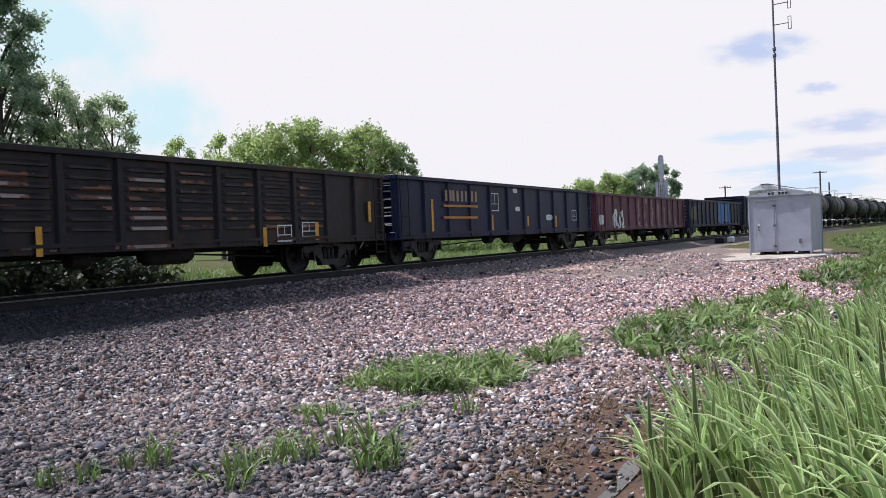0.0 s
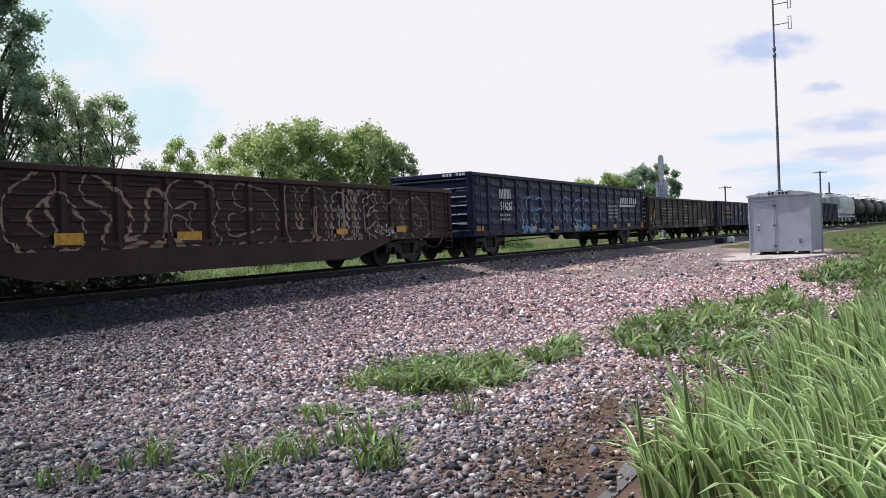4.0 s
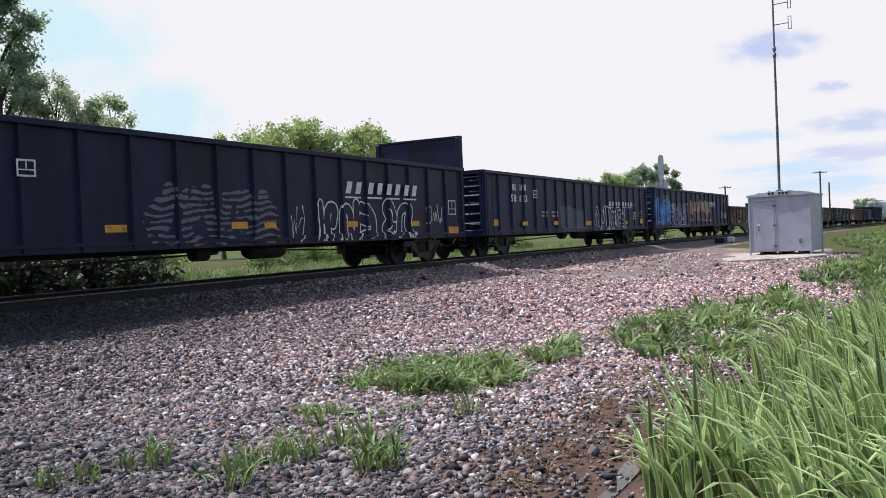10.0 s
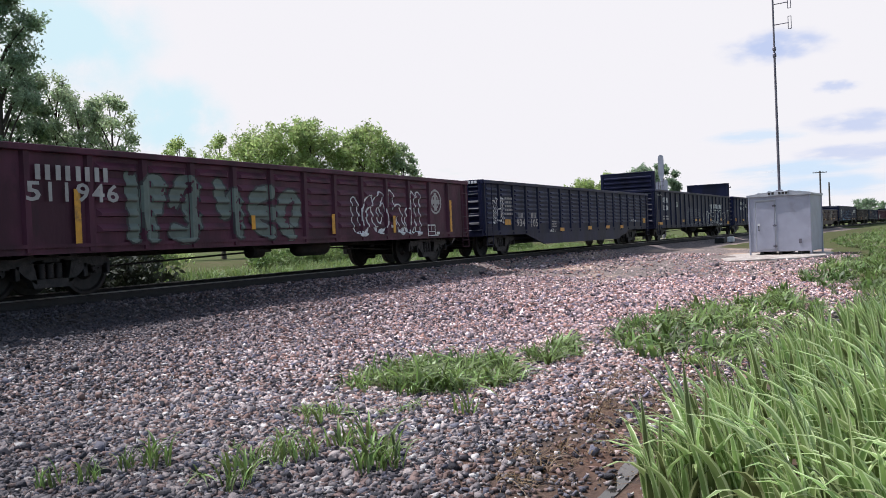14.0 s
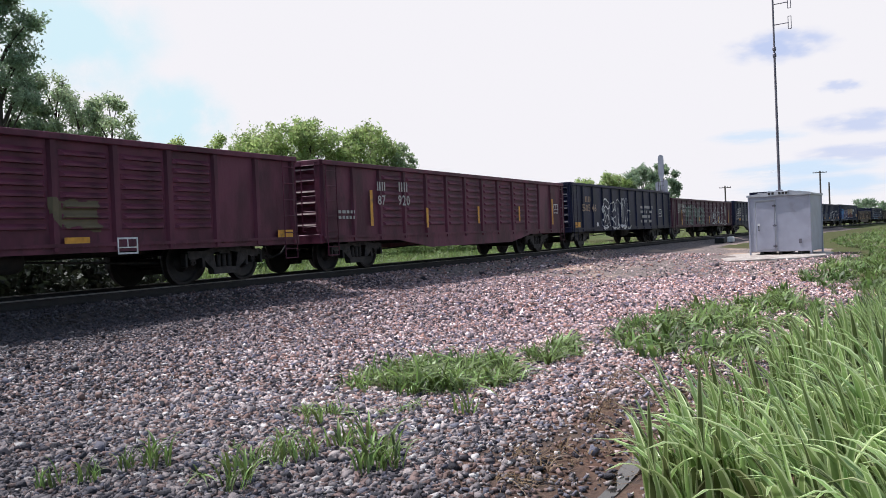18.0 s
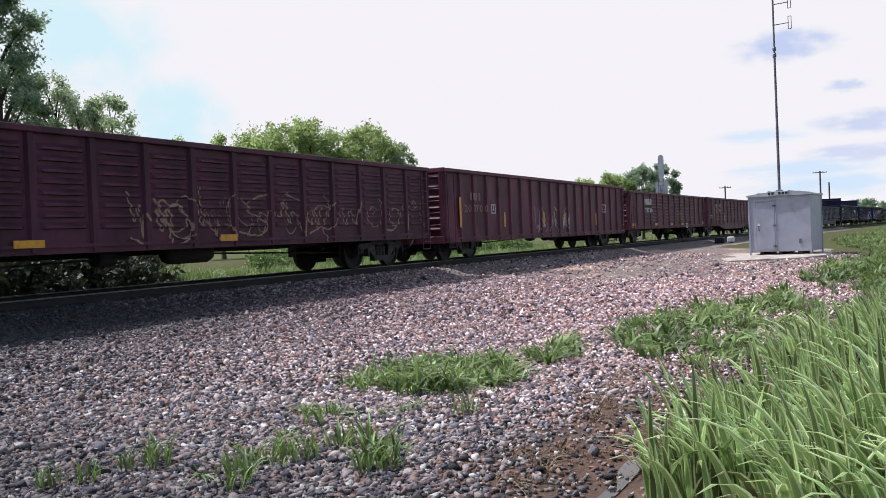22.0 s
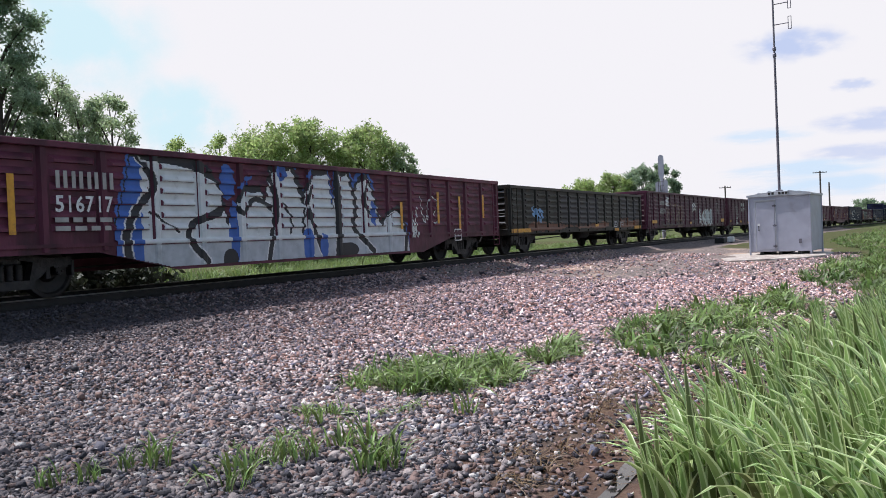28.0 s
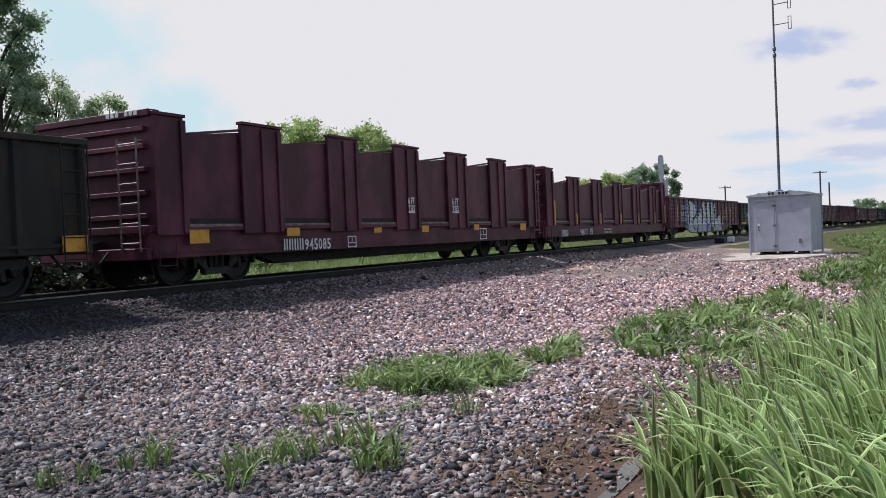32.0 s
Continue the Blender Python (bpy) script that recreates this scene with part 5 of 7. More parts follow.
GLYPHS = [                                              # scrawled strokes, no characters
    [[(0, .1), (.18, .9), (.42, .2), (.6, .95), (.8, .12), (1, .8)]],
    [[(.05, .25), (.4, .92), (.85, .7), (.6, .28), (.18, .5), (.5, 1), (1, .92)]],
    [[(.15, 1), (.65, .9), (.9, .6), (.45, .42), (.08, .2), (.4, 0), (1, .12)]],
    [[(0, .45), (.5, .75), (1, .6), (.68, .98)], [(.95, .62), (.6, .2), (.1, .05)]],
    [[(.5, .5), (.65, .62), (.5, .75), (.25, .6), (.3, .25), (.7, .12), (.98, .5), (.8, .95)]],
    [[(0, .9), (.3, .55), (.1, .1), (.55, .4), (.5, 0), (.9, .35), (1, 1)]],
    [[(0, 0), (.35, .7), (.5, .1), (.68, 1), (.75, .35), (1, .5)], [(.1, .85), (.5, .98)]],
]


BLOCKS = [                                              # thick curling strokes of painted shapes
    [[(.05, .05), (.22, .98), (.52, .25), (.80, .95)]],
    [[(.15, .95), (.08, .1), (.55, .22), (.48, .82), (.92, .95), (.86, .05)]],
    [[(.08, .62), (.35, 1), (.78, .86), (.38, .52), (.82, .3), (.45, 0), (.05, .14)]],
    [[(.55, .03), (.08, .4), (.38, .97), (.92, .72), (.68, .33)]],
    [[(.10, .02), (.22, .75), (.1, .98)], [(.56, 1), (.46, .12), (.92, .05), (.8, .5)]],
    [[(.9, .92), (.3, .78), (.22, .22), (.88, .1)], [(.55, .5), (.97, .58)]],
    [[(.02, .9), (.5, .6), (.12, .05), (.85, .12), (.95, .8)]],
]


def waves(x, z, seed, f=3.0):
    """Smooth uneven field between about -1 and 1."""
    r = np.random.default_rng(seed)
    out = np.zeros_like(x)
    for i in range(7):
        a, k, p = r.uniform(0, 6.28), f * 1.45 ** i * .5, r.uniform(0, 6.28)
        out = out + np.sin((x * math.cos(a) + z * math.sin(a)) * k + p + 1.3 * np.sin(z * k * .6 + p)) / 1.25 ** i
    return out / 2.6


def to_line(x, z, line):
    d = np.full(x.shape, 9.0)
    for (ax, az), (bx, bz) in zip(line, line[1:]):
        vx, vz = bx - ax, bz - az
        t = np.clip(((x - ax) * vx + (z - az) * vz) / (vx * vx + vz * vz + 1e-9), 0, 1)
        d = np.minimum(d, np.hypot(x - ax - t * vx, z - az - t * vz))
    return d


def rounded(line, k=2):
    for _ in range(k):
        out = [line[0]]
        for p, q in zip(line, line[1:]):
            out += [(p[0] * .75 + q[0] * .25, p[1] * .75 + q[1] * .25), (p[0] * .25 + q[0] * .75, p[1] * .25 + q[1] * .75)]
        line = out + [line[-1]]
    return line


def sprayed(key, name, x0, x1, z0, z1, pick, inks, label, cell=None, kind=""):
    """Paint that follows the ribs and posts: pick(x, z) gives the ink of each small patch, or -1."""
    car, side = CARS[key]
    top = side.z1 + .10
    z0, z1 = max(z0, .76 if name != "graffiti_piece" else .40), min(z1, top)
    cell = cell or (.013 if (x1 - x0) * (z1 - z0) < 4 else .017)
    xs, zs = np.arange(x0, x1 + cell, cell), np.arange(z0, z1 + cell, cell)
    cx, cz = np.meshgrid((xs[:-1] + xs[1:]) / 2, (zs[:-1] + zs[1:]) / 2, indexing="ij")
    ink = pick(cx, cz)
    X, Z = np.meshgrid(xs, zs, indexing="ij")
    Y = -(HW - side.pd + side.relief(X, Z) + .009)
    V = np.stack([X, Y, Z], -1).reshape(-1, 3)
    ny = len(zs)
    i, j = np.nonzero(ink >= 0)
    if len(i) == 0:
        return None
    a = i * ny + j
    F = np.stack([a, a + ny, a + ny + 1, a + 1], 1)
    used, F = np.unique(F, return_inverse=True)
    me = raw_mesh(name, V[used], F.reshape(-1, 4), None)
    for k in inks:
        me.materials.append(INK[k])
    me.polygons.foreach_set("material_index", ink[i, j].astype(np.int32))
    return tagged(part(name, me, None, car, label), kind=kind)


def letter_field(x0, x1, z0, z1, n, seed, slack=.12, forms=None):
    """Stroke lines of n made-up glyph forms spread over a field."""
    r = random.Random(seed)
    w = (x1 - x0) / n
    lines = []
    forms = forms or GLYPHS
    order = [(seed * 5 + i * (3 + seed % 3)) % len(forms) for i in range(n)]
    for i, g in enumerate(order):
        a, b = x0 + i * w + w * slack, x0 + (i + 1) * w - w * slack
        lo, hi = z0 + (z1 - z0) * r.uniform(.06, .16), z1 - (z1 - z0) * r.uniform(.05, .16)
        sl = r.uniform(-.08, .12) * w
        fu, fv = r.random() < .5, r.random() < .5
        for st in forms[g]:
            st = [(1 - u if fu else u, 1 - v if fv else v) for u, v in st]
            lines.append(rounded([(a + (b - a) * u + sl * v + r.uniform(-.03, .03) * w, lo + (hi - lo) * v + r.uniform(-.02, .02) * (z1 - z0)) for u, v in st]))
    return lines


def graffiti(key, x0, x1, z0, z1, n, fill, line, style, seed):
    w, h = (x1 - x0) / n, z1 - z0
    thick = style in ("block", "loop", "fill")
    lines = letter_field(x0, x1, z0, z1, n, seed, .06 if thick else .05 if style == "tag" else .14, BLOCKS if thick else GLYPHS)
    inks = [k for k in (fill, line) if k != "none"]
    if style == "block":
        inks = [fill, line] + {"cyan": ["blue", "icy"], "purple": ["navy", "darkline"], "tanfill": ["maroonline", "silver"]}[fill]
    body = min(.17 * w, .17 * h) * {"fill": .85, "block": 1.25, "loop": .9}.get(style, 1)

    def pick(x, z):
        wob = waves(x, z, seed, 5) * .012
        d = np.full(x.shape, 9.0)
        for ln in lines:
            d = np.minimum(d, to_line(x, z, ln))
        d = d + wob
        out = np.full(x.shape, -1)
        if style == "block":
            # bold shapes in two colours with an outline, over a pale ground along the foot
            split = z0 + h * (.42 + .16 * waves(x, x * 0, seed + 2, 4))
            out[(d < body + .16) & (z < z0 + .62 * h + .12 * waves(x, z, seed + 4, 5))] = 3
            out[d < body + .035] = 1
            out[d < body] = 0
            out[(d < body) & (z < split)] = 2
            out[(d < body) & (d > body * .62) & (waves(x, z, seed + 5, 6) > .55)] = 3
            out[(d < body * .16) & (waves(x, z, seed + 6, 4) > .1)] = 1
            out[waves(x, z, seed + 9, 14) > .95] = -1
            return out
        if style == "fill":
            if fill != "none":
                out[d < body] = 0
            e = len(inks) - 1
            if line != "none":
                out[(d >= body) & (d < body + .04)] = e
            if fill == "none":
                out[d < body] = 0
        elif style == "loop":
            out[np.abs(d - body) < .019] = 0
            out[(d < body) & (d > body * .2) & (z < z0 + h * .16 + h * .12 * waves(x, z, seed + 3, 4))] = 0
            out[(d < body) & (d > body * .75) & (waves(x, z, seed + 4, 3) > .3)] = 0
        elif style == "scratch":
            out[(d < body * 1.25) & (np.sin(z * 46 + waves(x, z, seed, 3) * 5) + waves(x, z, seed + 1, 6) > .2)] = 0
        else:
            out[d < .016] = 0
        worn = waves(x, z, seed + 9, 14) > .78
        out[worn & (style != "tag")] = -1
        return out

    sprayed(key, "graffiti", x0, x1, z0, z1, pick, inks, {"block": "solid coloured spray painted graffiti", "fill": "spray painted bubble graffiti", "loop": "spray painted outline graffiti", "scratch": "rubbed grey graffiti"}.get(style, "thin spray painted scrawl"))


def big_piece(key, x0, x1, z0, z1):
    h, w = z1 - z0, x1 - x0
    crest = [(0, .35), (.04, .97), (.14, .98), (.23, .90), (.265, .70), (.28, .40), (.30, .48), (.33, .72), (.385, .74), (.40, .58), (.415, .93), (.50, .97), (.535, .68), (.57, .93),
             (.63, .95), (.645, .55), (.66, .93), (.72, .97), (.737, .74), (.76, .88), (.80, .95), (.84, .60), (.86, .38), (.90, .50), (.95, .58), (.99, .30), (1, .05)]
    strokes = [(.10, [(.06, .97), (.10, .72), (.05, .55), (.02, .3), (.03, .02)]), (.10, [(.07, .98), (.2, .93), (.28, .75), (.27, .5), (.18, .42), (.17, .25), (.22, .05)]),
               (.07, [(.30, .62), (.33, .45), (.36, .68), (.42, .55)]), (.09, [(.41, .94), (.44, .6), (.42, .3), (.40, -.05)]), (.13, [(.50, .97), (.55, .5), (.60, .08)]),
               (.07, [(.56, .78), (.52, .35), (.56, -.02)]), (.16, [(.655, .95), (.675, .5), (.66, -.05)]), (.10, [(.72, .98), (.75, .55), (.72, .35), (.82, .05)]),
               (.09, [(.80, .88), (.77, .6), (.84, .45), (.9, .55)]), (.11, [(.86, .5), (.95, .62), (.99, .35), (.98, .0)]), (.04, [(.08, .5), (.12, .4), (.15, .33)]), (.04, [(.46, .6), (.49, .45), (.485, .3)])]
    strokes = [(t, rounded([(x0 + w * u, z0 + h * v) for u, v in ln])) for t, ln in strokes]

    def pick(x, z):
        u, v = (x - x0) / w, (z - z0) / h
        top = np.interp(u, [p[0] for p in crest], [p[1] for p in crest]) + waves(x, z, 50, 5) * .02
        gap = (top - v) * h
        out = np.full(x.shape, -1)
        out[(gap > -.30) & (waves(x, z, 51, 2.2) > -.25)] = 2
        out[(gap > -.11)] = 1
        out[gap > 0] = 0
        out[(gap > 0) & (v < .22)] = 3
        out[(gap > 0) & (u < .06)] = 2
        for t, ln in strokes:
            d = to_line(x, z, ln) + waves(x, z, 52, 4) * .015
            out[(d < t * .75) & (gap > -.1)] = 1
            out[(d >= t * .75) & (d < t * .75 + .035) & (gap > 0)] = 4
        for u0, v0, ru, rv in ((.30, .30, .014, .3), (.285, .8, .02, .16), (.545, .12, .02, .2), (.605, .14, .016, .14), (.825, .50, .014, .16), (.455, .93, .02, .1)):
            out[((u - u0) / ru) ** 2 + ((v - v0) / rv) ** 2 + .3 * waves(x, z, 53, 4) < 1] = 2
        out[((u - .285) / .022) ** 2 + ((v - .06) / .10) ** 2 < 1] = 1
        out[((u - .70) / .05) ** 2 + ((v - .08) / .09) ** 2 < 1] = 1
        out[(gap > .0) & (gap < .05) & (out == 0)] = 1
        h4 = CARS[key][0]["half"] - 3.4
        out[(z < .76) & ((z < .40 + np.clip(np.abs(x) - h4 + 1.6, 0, 9) * .2))] = -1
        return out

    sprayed(key, "graffiti_piece", x0, x1, z0, z1, pick, ["whitefill", "black", "blue", "silver", "white"], "huge white, black and blue graffiti piece", .02)


def smear(key, x0, x1, z0, z1, ink):
    seed = int(abs(x0) * 100) + 7

    def pick(x, z):
        side = CARS[key][1]
        edge = np.minimum(np.minimum(x - x0, x1 - x) / .25, np.minimum(z - z0, z1 - z) / .18)
        out = np.full(x.shape, -1)
        if ink == "rustscrap":
            r = side.relief(x, z)
            v = waves(x, z * 1.5, seed, 3.2)
            out[(r > .010) & (r < .06) & (v > .05)] = 1
            out[(r > .016) & (r < .06) & (v > .42)] = 0
        elif ink == "palestreak":
            out[(waves(x, z * .12, seed, 5) > .45) & (waves(x, z, seed + 1, 4) > -.2)] = 0
        else:
            out[(edge + waves(x, z, seed, 4) * .8 > .45)] = 0
        return out

    sprayed(key, "paint_smear", x0, x1, z0, z1, pick, [ink, "rust"] if ink == "rustscrap" else [ink], "worn patch of paint", .022 if (x1 - x0) * (z1 - z0) < 3 else .032, "stuff")


def spot(key, x0, x1, z0, z1, ink):
    seed = int(abs(x0) * 90) + 3
    cx, cz, rx, rz = (x0 + x1) / 2, (z0 + z1) / 2, (x1 - x0) / 2, (z1 - z0) / 2
    sprayed(key, "paint_spot", x0, x1, z0, z1, lambda x, z: np.where(((x - cx) / rx) ** 4 + ((z - cz) / rz) ** 4 + waves(x, z, seed, 8) * .35 < .9, 0, -1), [ink], "")


def stick(key, x0, x1):
    """How far out a flat mark must sit between x0 and x1."""
    car, side = CARS[key]
    near = np.abs(side.px - (x0 + x1) / 2).min() < side.pw / 2 + (x1 - x0) / 2
    rib = side.rd if side.ribs else 0
    if key in ("AA", "AB"):
        return car, HW + .012
    return car, HW - side.pd + (side.pd if near else rib) + .005


def reflector(key, x0, x1, z0, z1):
    car, y = stick(key, x0, x1)
    tall = z1 - z0 > (x1 - x0)
    if key in ("AA", "AB"):
        y = HW + .102
    x0, x1 = (x0 + x1) / 2 - max(x1 - x0, .1) / 2, (x0 + x1) / 2 + max(x1 - x0, .1) / 2
    if tall:
        m = (x0 + x1) / 2
        x0, x1 = m - .06, m + .06
    part("reflector", Mesh().box(x0, x1, -y - .005, -y, z0, z1), M_yellow, car, "yellow reflective strip")


def stripe(key, x0, x1, z0, z1, ink):
    car, y = stick(key, x0, x1)
    part("paint_stripe", Mesh().box(x0, x1, -y - .004, -y, z0, z1), INK[ink], car)


def outline_box(key, x0, x1, z0, z1):
    car, y = stick(key, x0, x1)
    t = .03
    m = Mesh().box(x0, x1, -y - .004, -y, z0, z0 + t).box(x0, x1, -y - .004, -y, z1 - t, z1)
    m.box(x0, x0 + t, -y - .004, -y, z0 + t, z1 - t).box(x1 - t, x1, -y - .004, -y, z0 + t, z1 - t)
    zm, xm = z0 + (z1 - z0) * .4, (x0 + x1) / 2
    m.box(x0 + t, x1 - t, -y - .004, -y, zm - .01, zm + .01)
    m.box(xm - .01, xm + .01, -y - .004, -y, zm + .01, z1 - t)
    part("label_frame", m, M_white, car, "white framed inspection label")


def number(key, x0, x1, z0, z1, word, ink, out=0.0):
    car, side = CARS[key]
    n = len(word)
    gap = (x1 - x0) / n
    m = Mesh()
    for i, ch in enumerate(word):
        co, polys = TEXTS[ch]
        lo, hi = co.min(0), co.max(0)
        k = min(.84 * gap / max(hi[0] - lo[0], .3), 3 * (z1 - z0)) if ch != "1" else .84 * gap / .55
        a = x0 + gap * (i + .5) - (hi[0] + lo[0]) / 2 * k
        kz = (z1 - z0) / max(hi[1] - lo[1], .01)
        _, y = stick(key, x0 + gap * i, x0 + gap * (i + 1))
        m.add([(a + p[0] * k, -y - .003 - out, z0 + (p[1] - lo[1]) * kz) for p in co], polys)
    part("road_number", m, INK[ink], car, "stencilled road number")


def mark_blocks(key, x0, x1, z0, z1, n, ink, slant=0.0, under=False, out=0.0):
    """Owner's initials as plain blocks."""
    gap = (x1 - x0) / n
    for i in range(n):
        a, b = x0 + gap * (i + .14), x0 + gap * (i + .86)
        car, y = stick(key, a, b)
        y += out
        h, s = z1 - z0, slant * (z1 - z0)
        zb = z0 + h * .28 if under else z0
        w = (b - a) * .34
        m = Mesh()
        for p, q in ((a, a + w), (b - w, b)):
            m.prism([(p, zb), (q, zb), (q + s, z1), (p + s, z1)], 1, -y - .004, -y)
        if under:
            m.box(a - .02, b + .02, -y - .004, -y, z0, z0 + h * .10)
        part("owner_mark", m, INK[ink], car, "plain painted owner mark")


def underlined_blocks(key, x0, x1, z0, z1, n):
    mark_blocks(key, x0, x1, z0, z1, n, "white", .25, True)


def swoosh(key, x0, x1, z0, z1):
    h = z1 - z0
    mark_blocks(key, x0 + .1, x1, z0 + h * .48, z1, 4, "white", .3)
    car, y = stick(key, x0, x1)
    part("owner_swoosh", Mesh().prism([(x0, z0 + h * .40), (x0 + .05, z0 + h * .18), (x0 + (x1 - x0) * .9, z0 + h * .26), (x0 + (x1 - x0) * .9, z0 + h * .36)], 1, -y - .004, -y), M_white, car, "white swoosh stripe")


def small_print(key, x0, x1, z0, z1, rows):
    r = random.Random(int(abs(x0) * 100))
    for i in range(rows):
        h = (z1 - z0) / rows
        za, zb = z1 - h * (i + .8), z1 - h * (i + .25)
        a = x0
        while a < x1 - .03:
            b = min(a + r.uniform(.10, .28) * (x1 - x0), x1)
            car, y = stick(key, a, b)
            part("print_bar", Mesh().box(a, b, -y - .004, -y, za, zb), INK["pale"], car)
            a = b + .08 * (x1 - x0)


def patched_letters(key, x0, x1, z0, z1, word):
    """White stencils on darker squares; initials stay plain bars."""
    n = len(word)
    gap = (x1 - x0) / n
    for i in range(n):
        car, y = stick(key, x0 + gap * i, x0 + gap * (i + 1))
        part("letter_patch", Mesh().box(x0 + gap * (i + .03), x0 + gap * (i + .96), -y - .004, -y, z0, z1), INK["oxide"], car, "dark square stencil patch")
    if word.isdigit():
        number(key, x0, x1, z0 + .06, z1 - .06, word, "white", .0045)
    else:
        mark_blocks(key, x0, x1, z0 + .07, z1 - .07, n, "white", out=.0045)


def tie_sign(key, x0, x1, z0, z1):
    car, y = CARS[key][0], HW + .104
    m = Mesh()
    x0, x1 = x0 - .2, x1 - .22
    for word, a, b in (("6 FT", .55, 1.0), ("TIES", .12, .5)):
        co, polys = TEXTS[word]
        lo, hi = co.min(0), co.max(0)
        kx, kz = (x1 - x0) / (hi[0] - lo[0]), (b - a) * (z1 - z0) / (hi[1] - lo[1])
        m.add([(x0 + (p[0] - lo[0]) * kx, -y - .004, z0 + a * (z1 - z0) + (p[1] - lo[1]) * kz) for p in co], polys)
    m.box(x0, x1, -y - .004, -y, z0, z0 + .05)
    part("stencil_sign", m, M_white, car, "white stencil reading 6 FT TIES")


def emblem(key, x0, x1, z0, z1):
    cx, cz, r = (x0 + x1) / 2, (z0 + z1) / 2, max(x1 - x0, z1 - z0) / 2

    def pick(x, z):
        d = np.hypot(x - cx, z - cz)
        arms = ((np.abs(x - cx) < r * .2) | (np.abs(z - cz) < r * .16)) & (d < r * .74)
        return np.where(((d > r * .84) & (d < r)) | arms | (np.abs(d - r * .52) < .025), 0, -1)

    sprayed(key, "round_emblem", cx - r, cx + r, cz - r, cz + r, pick, ["pale"], "round white cross emblem", .02)


# ---- tall end bulkheads, stake cars, tank cars and a covered hopper ----
def bulkheads(key, top):
    car, side = CARS[key]
    h, z = car["half"], side.z1
    M = PAINTS["black"]
    for e in (-1, 1):
        x = e * (h - .12)
        b = part("bulkhead", Mesh().box(x - .05, x + .05, -HW, HW, z + .02, top, .01), M, car, "tall steel end bulkhead")
        for zz in np.linspace(z + .3, top - .25, 3):
            part("bulkhead_rib", Mesh().prism([(x + e * .05, zz - .09), (x + e * .14, zz - .02), (x + e * .14, zz + .04), (x + e * .05, zz + .09)], 1, -HW + .2, HW - .2), M, b)
        for y in (-HW + .07, HW - .07):
            part("bulkhead_post", Mesh().box(x - .09 - .0, x + .13, y - .07, y + .07, z + .02, top + .02, .01), M, b)
        part("bulkhead_cap", Mesh().box(x - .08, x + .12, -HW - .01, HW + .01, top, top + .07, .01), M, b)


def stake_car(key, first, top, low, high, ends=3.17):
    """Tall side stakes with sloping wall plates between them, and high braced ends."""
    car, side = CARS[key]
    h = car["half"]
    M = PAINTS["stake"]
    zc = side.z1 + .11
    spans = [(-h + .04, -h + .80, ends)] + [(first + 3.0 * i - .63, first + 3.0 * i + .63, top) for i in range(5)] + [(h - .80, h - .04, ends)]
    for s in (-1, 1):
        def y(p, q):
            return min(s * (HW + p), s * (HW + q)), max(s * (HW + p), s * (HW + q))
        for a, b, z in spans:
            st = part("stake", Mesh().box(a, b, *y(-.02, .055), .98, z, .008), M, car, "tall pressed steel side stake")
            w = b - a
            for k in ((.52, .93) if w > 1 else (.06, .94)):
                part("stake_rib", Mesh().box(a + k * w - .065, a + k * w + .065, *y(.05, .10), 1.0, z - .05, .006), M, st)
            part("stake_cap", Mesh().box(a - .02, b + .02, *y(-.06, .10), z, z + .06, .008), M, st)
        for (a0, a, za), (b, b1, zb) in zip(spans, spans[1:]):
            part("wall_plate", Mesh().prism([(a - .2, zc - .05), (b + .2, zc - .05), (b + .2, high), (a - .2, low)], 1, *y(-.10, -.03)), M, car, "sloping steel wall plate")
            part("plate_edge", Mesh().prism([(a - .02, low + .01), (b + .02, high), (b + .02, high + .05), (a - .02, low + .06)], 1, *y(-.11, -.01)), M, car)
            part("slot", Mesh().box(a + .04, b - .04, *y(-.035, -.022), 1.20, 1.29), M_dark, car)
            part("ledge", Mesh().box(a + .02, b - .02, *y(-.09, .03), 1.12, 1.18, .008), M_rib_red, car)
    # deep black sill under the deck
    part("deck_beam", Mesh().prism([(-h + 3.2, .60), (-h + 4.2, .30), (h - 4.2, .30), (h - 3.2, .60)], 1, -.9, -.6), M_dark, car)
    for e in (-1, 1):
        x = e * (h - .1)
        b = part("end_wall", Mesh().box(x - .05, x + .05, -HW, HW, zc - .1, ends - .02, .01), M, car, "tall braced end wall")
        for zz in (1.30, 1.72, 2.14, 2.56, 2.88):
            part("end_brace", Mesh().box(min(x + e * .04, x + e * .15), max(x + e * .04, x + e * .15), -HW + .1, HW - .1, zz, zz + .09, .01), M, b)
        part("end_cap", Mesh().box(x - .12, x + .16, -HW - .02, HW + .02, ends - .02, ends + .10, .01), M, b)
        m, xl = Mesh(), x + e * .26
        for yy in (-1.36, -.88):
            m.rod((xl, yy, .7), (xl, yy, 2.75), .022)
            for zz in (.75, 2.70):
                m.rod((xl, yy, zz), (x, yy, zz), .018)
        for zz in np.arange(.85, 2.75, .36):
            m.rod((xl, -1.36, zz), (xl, -.88, zz), .018)
        part("wall_ladder", m, M_rib_red, b)


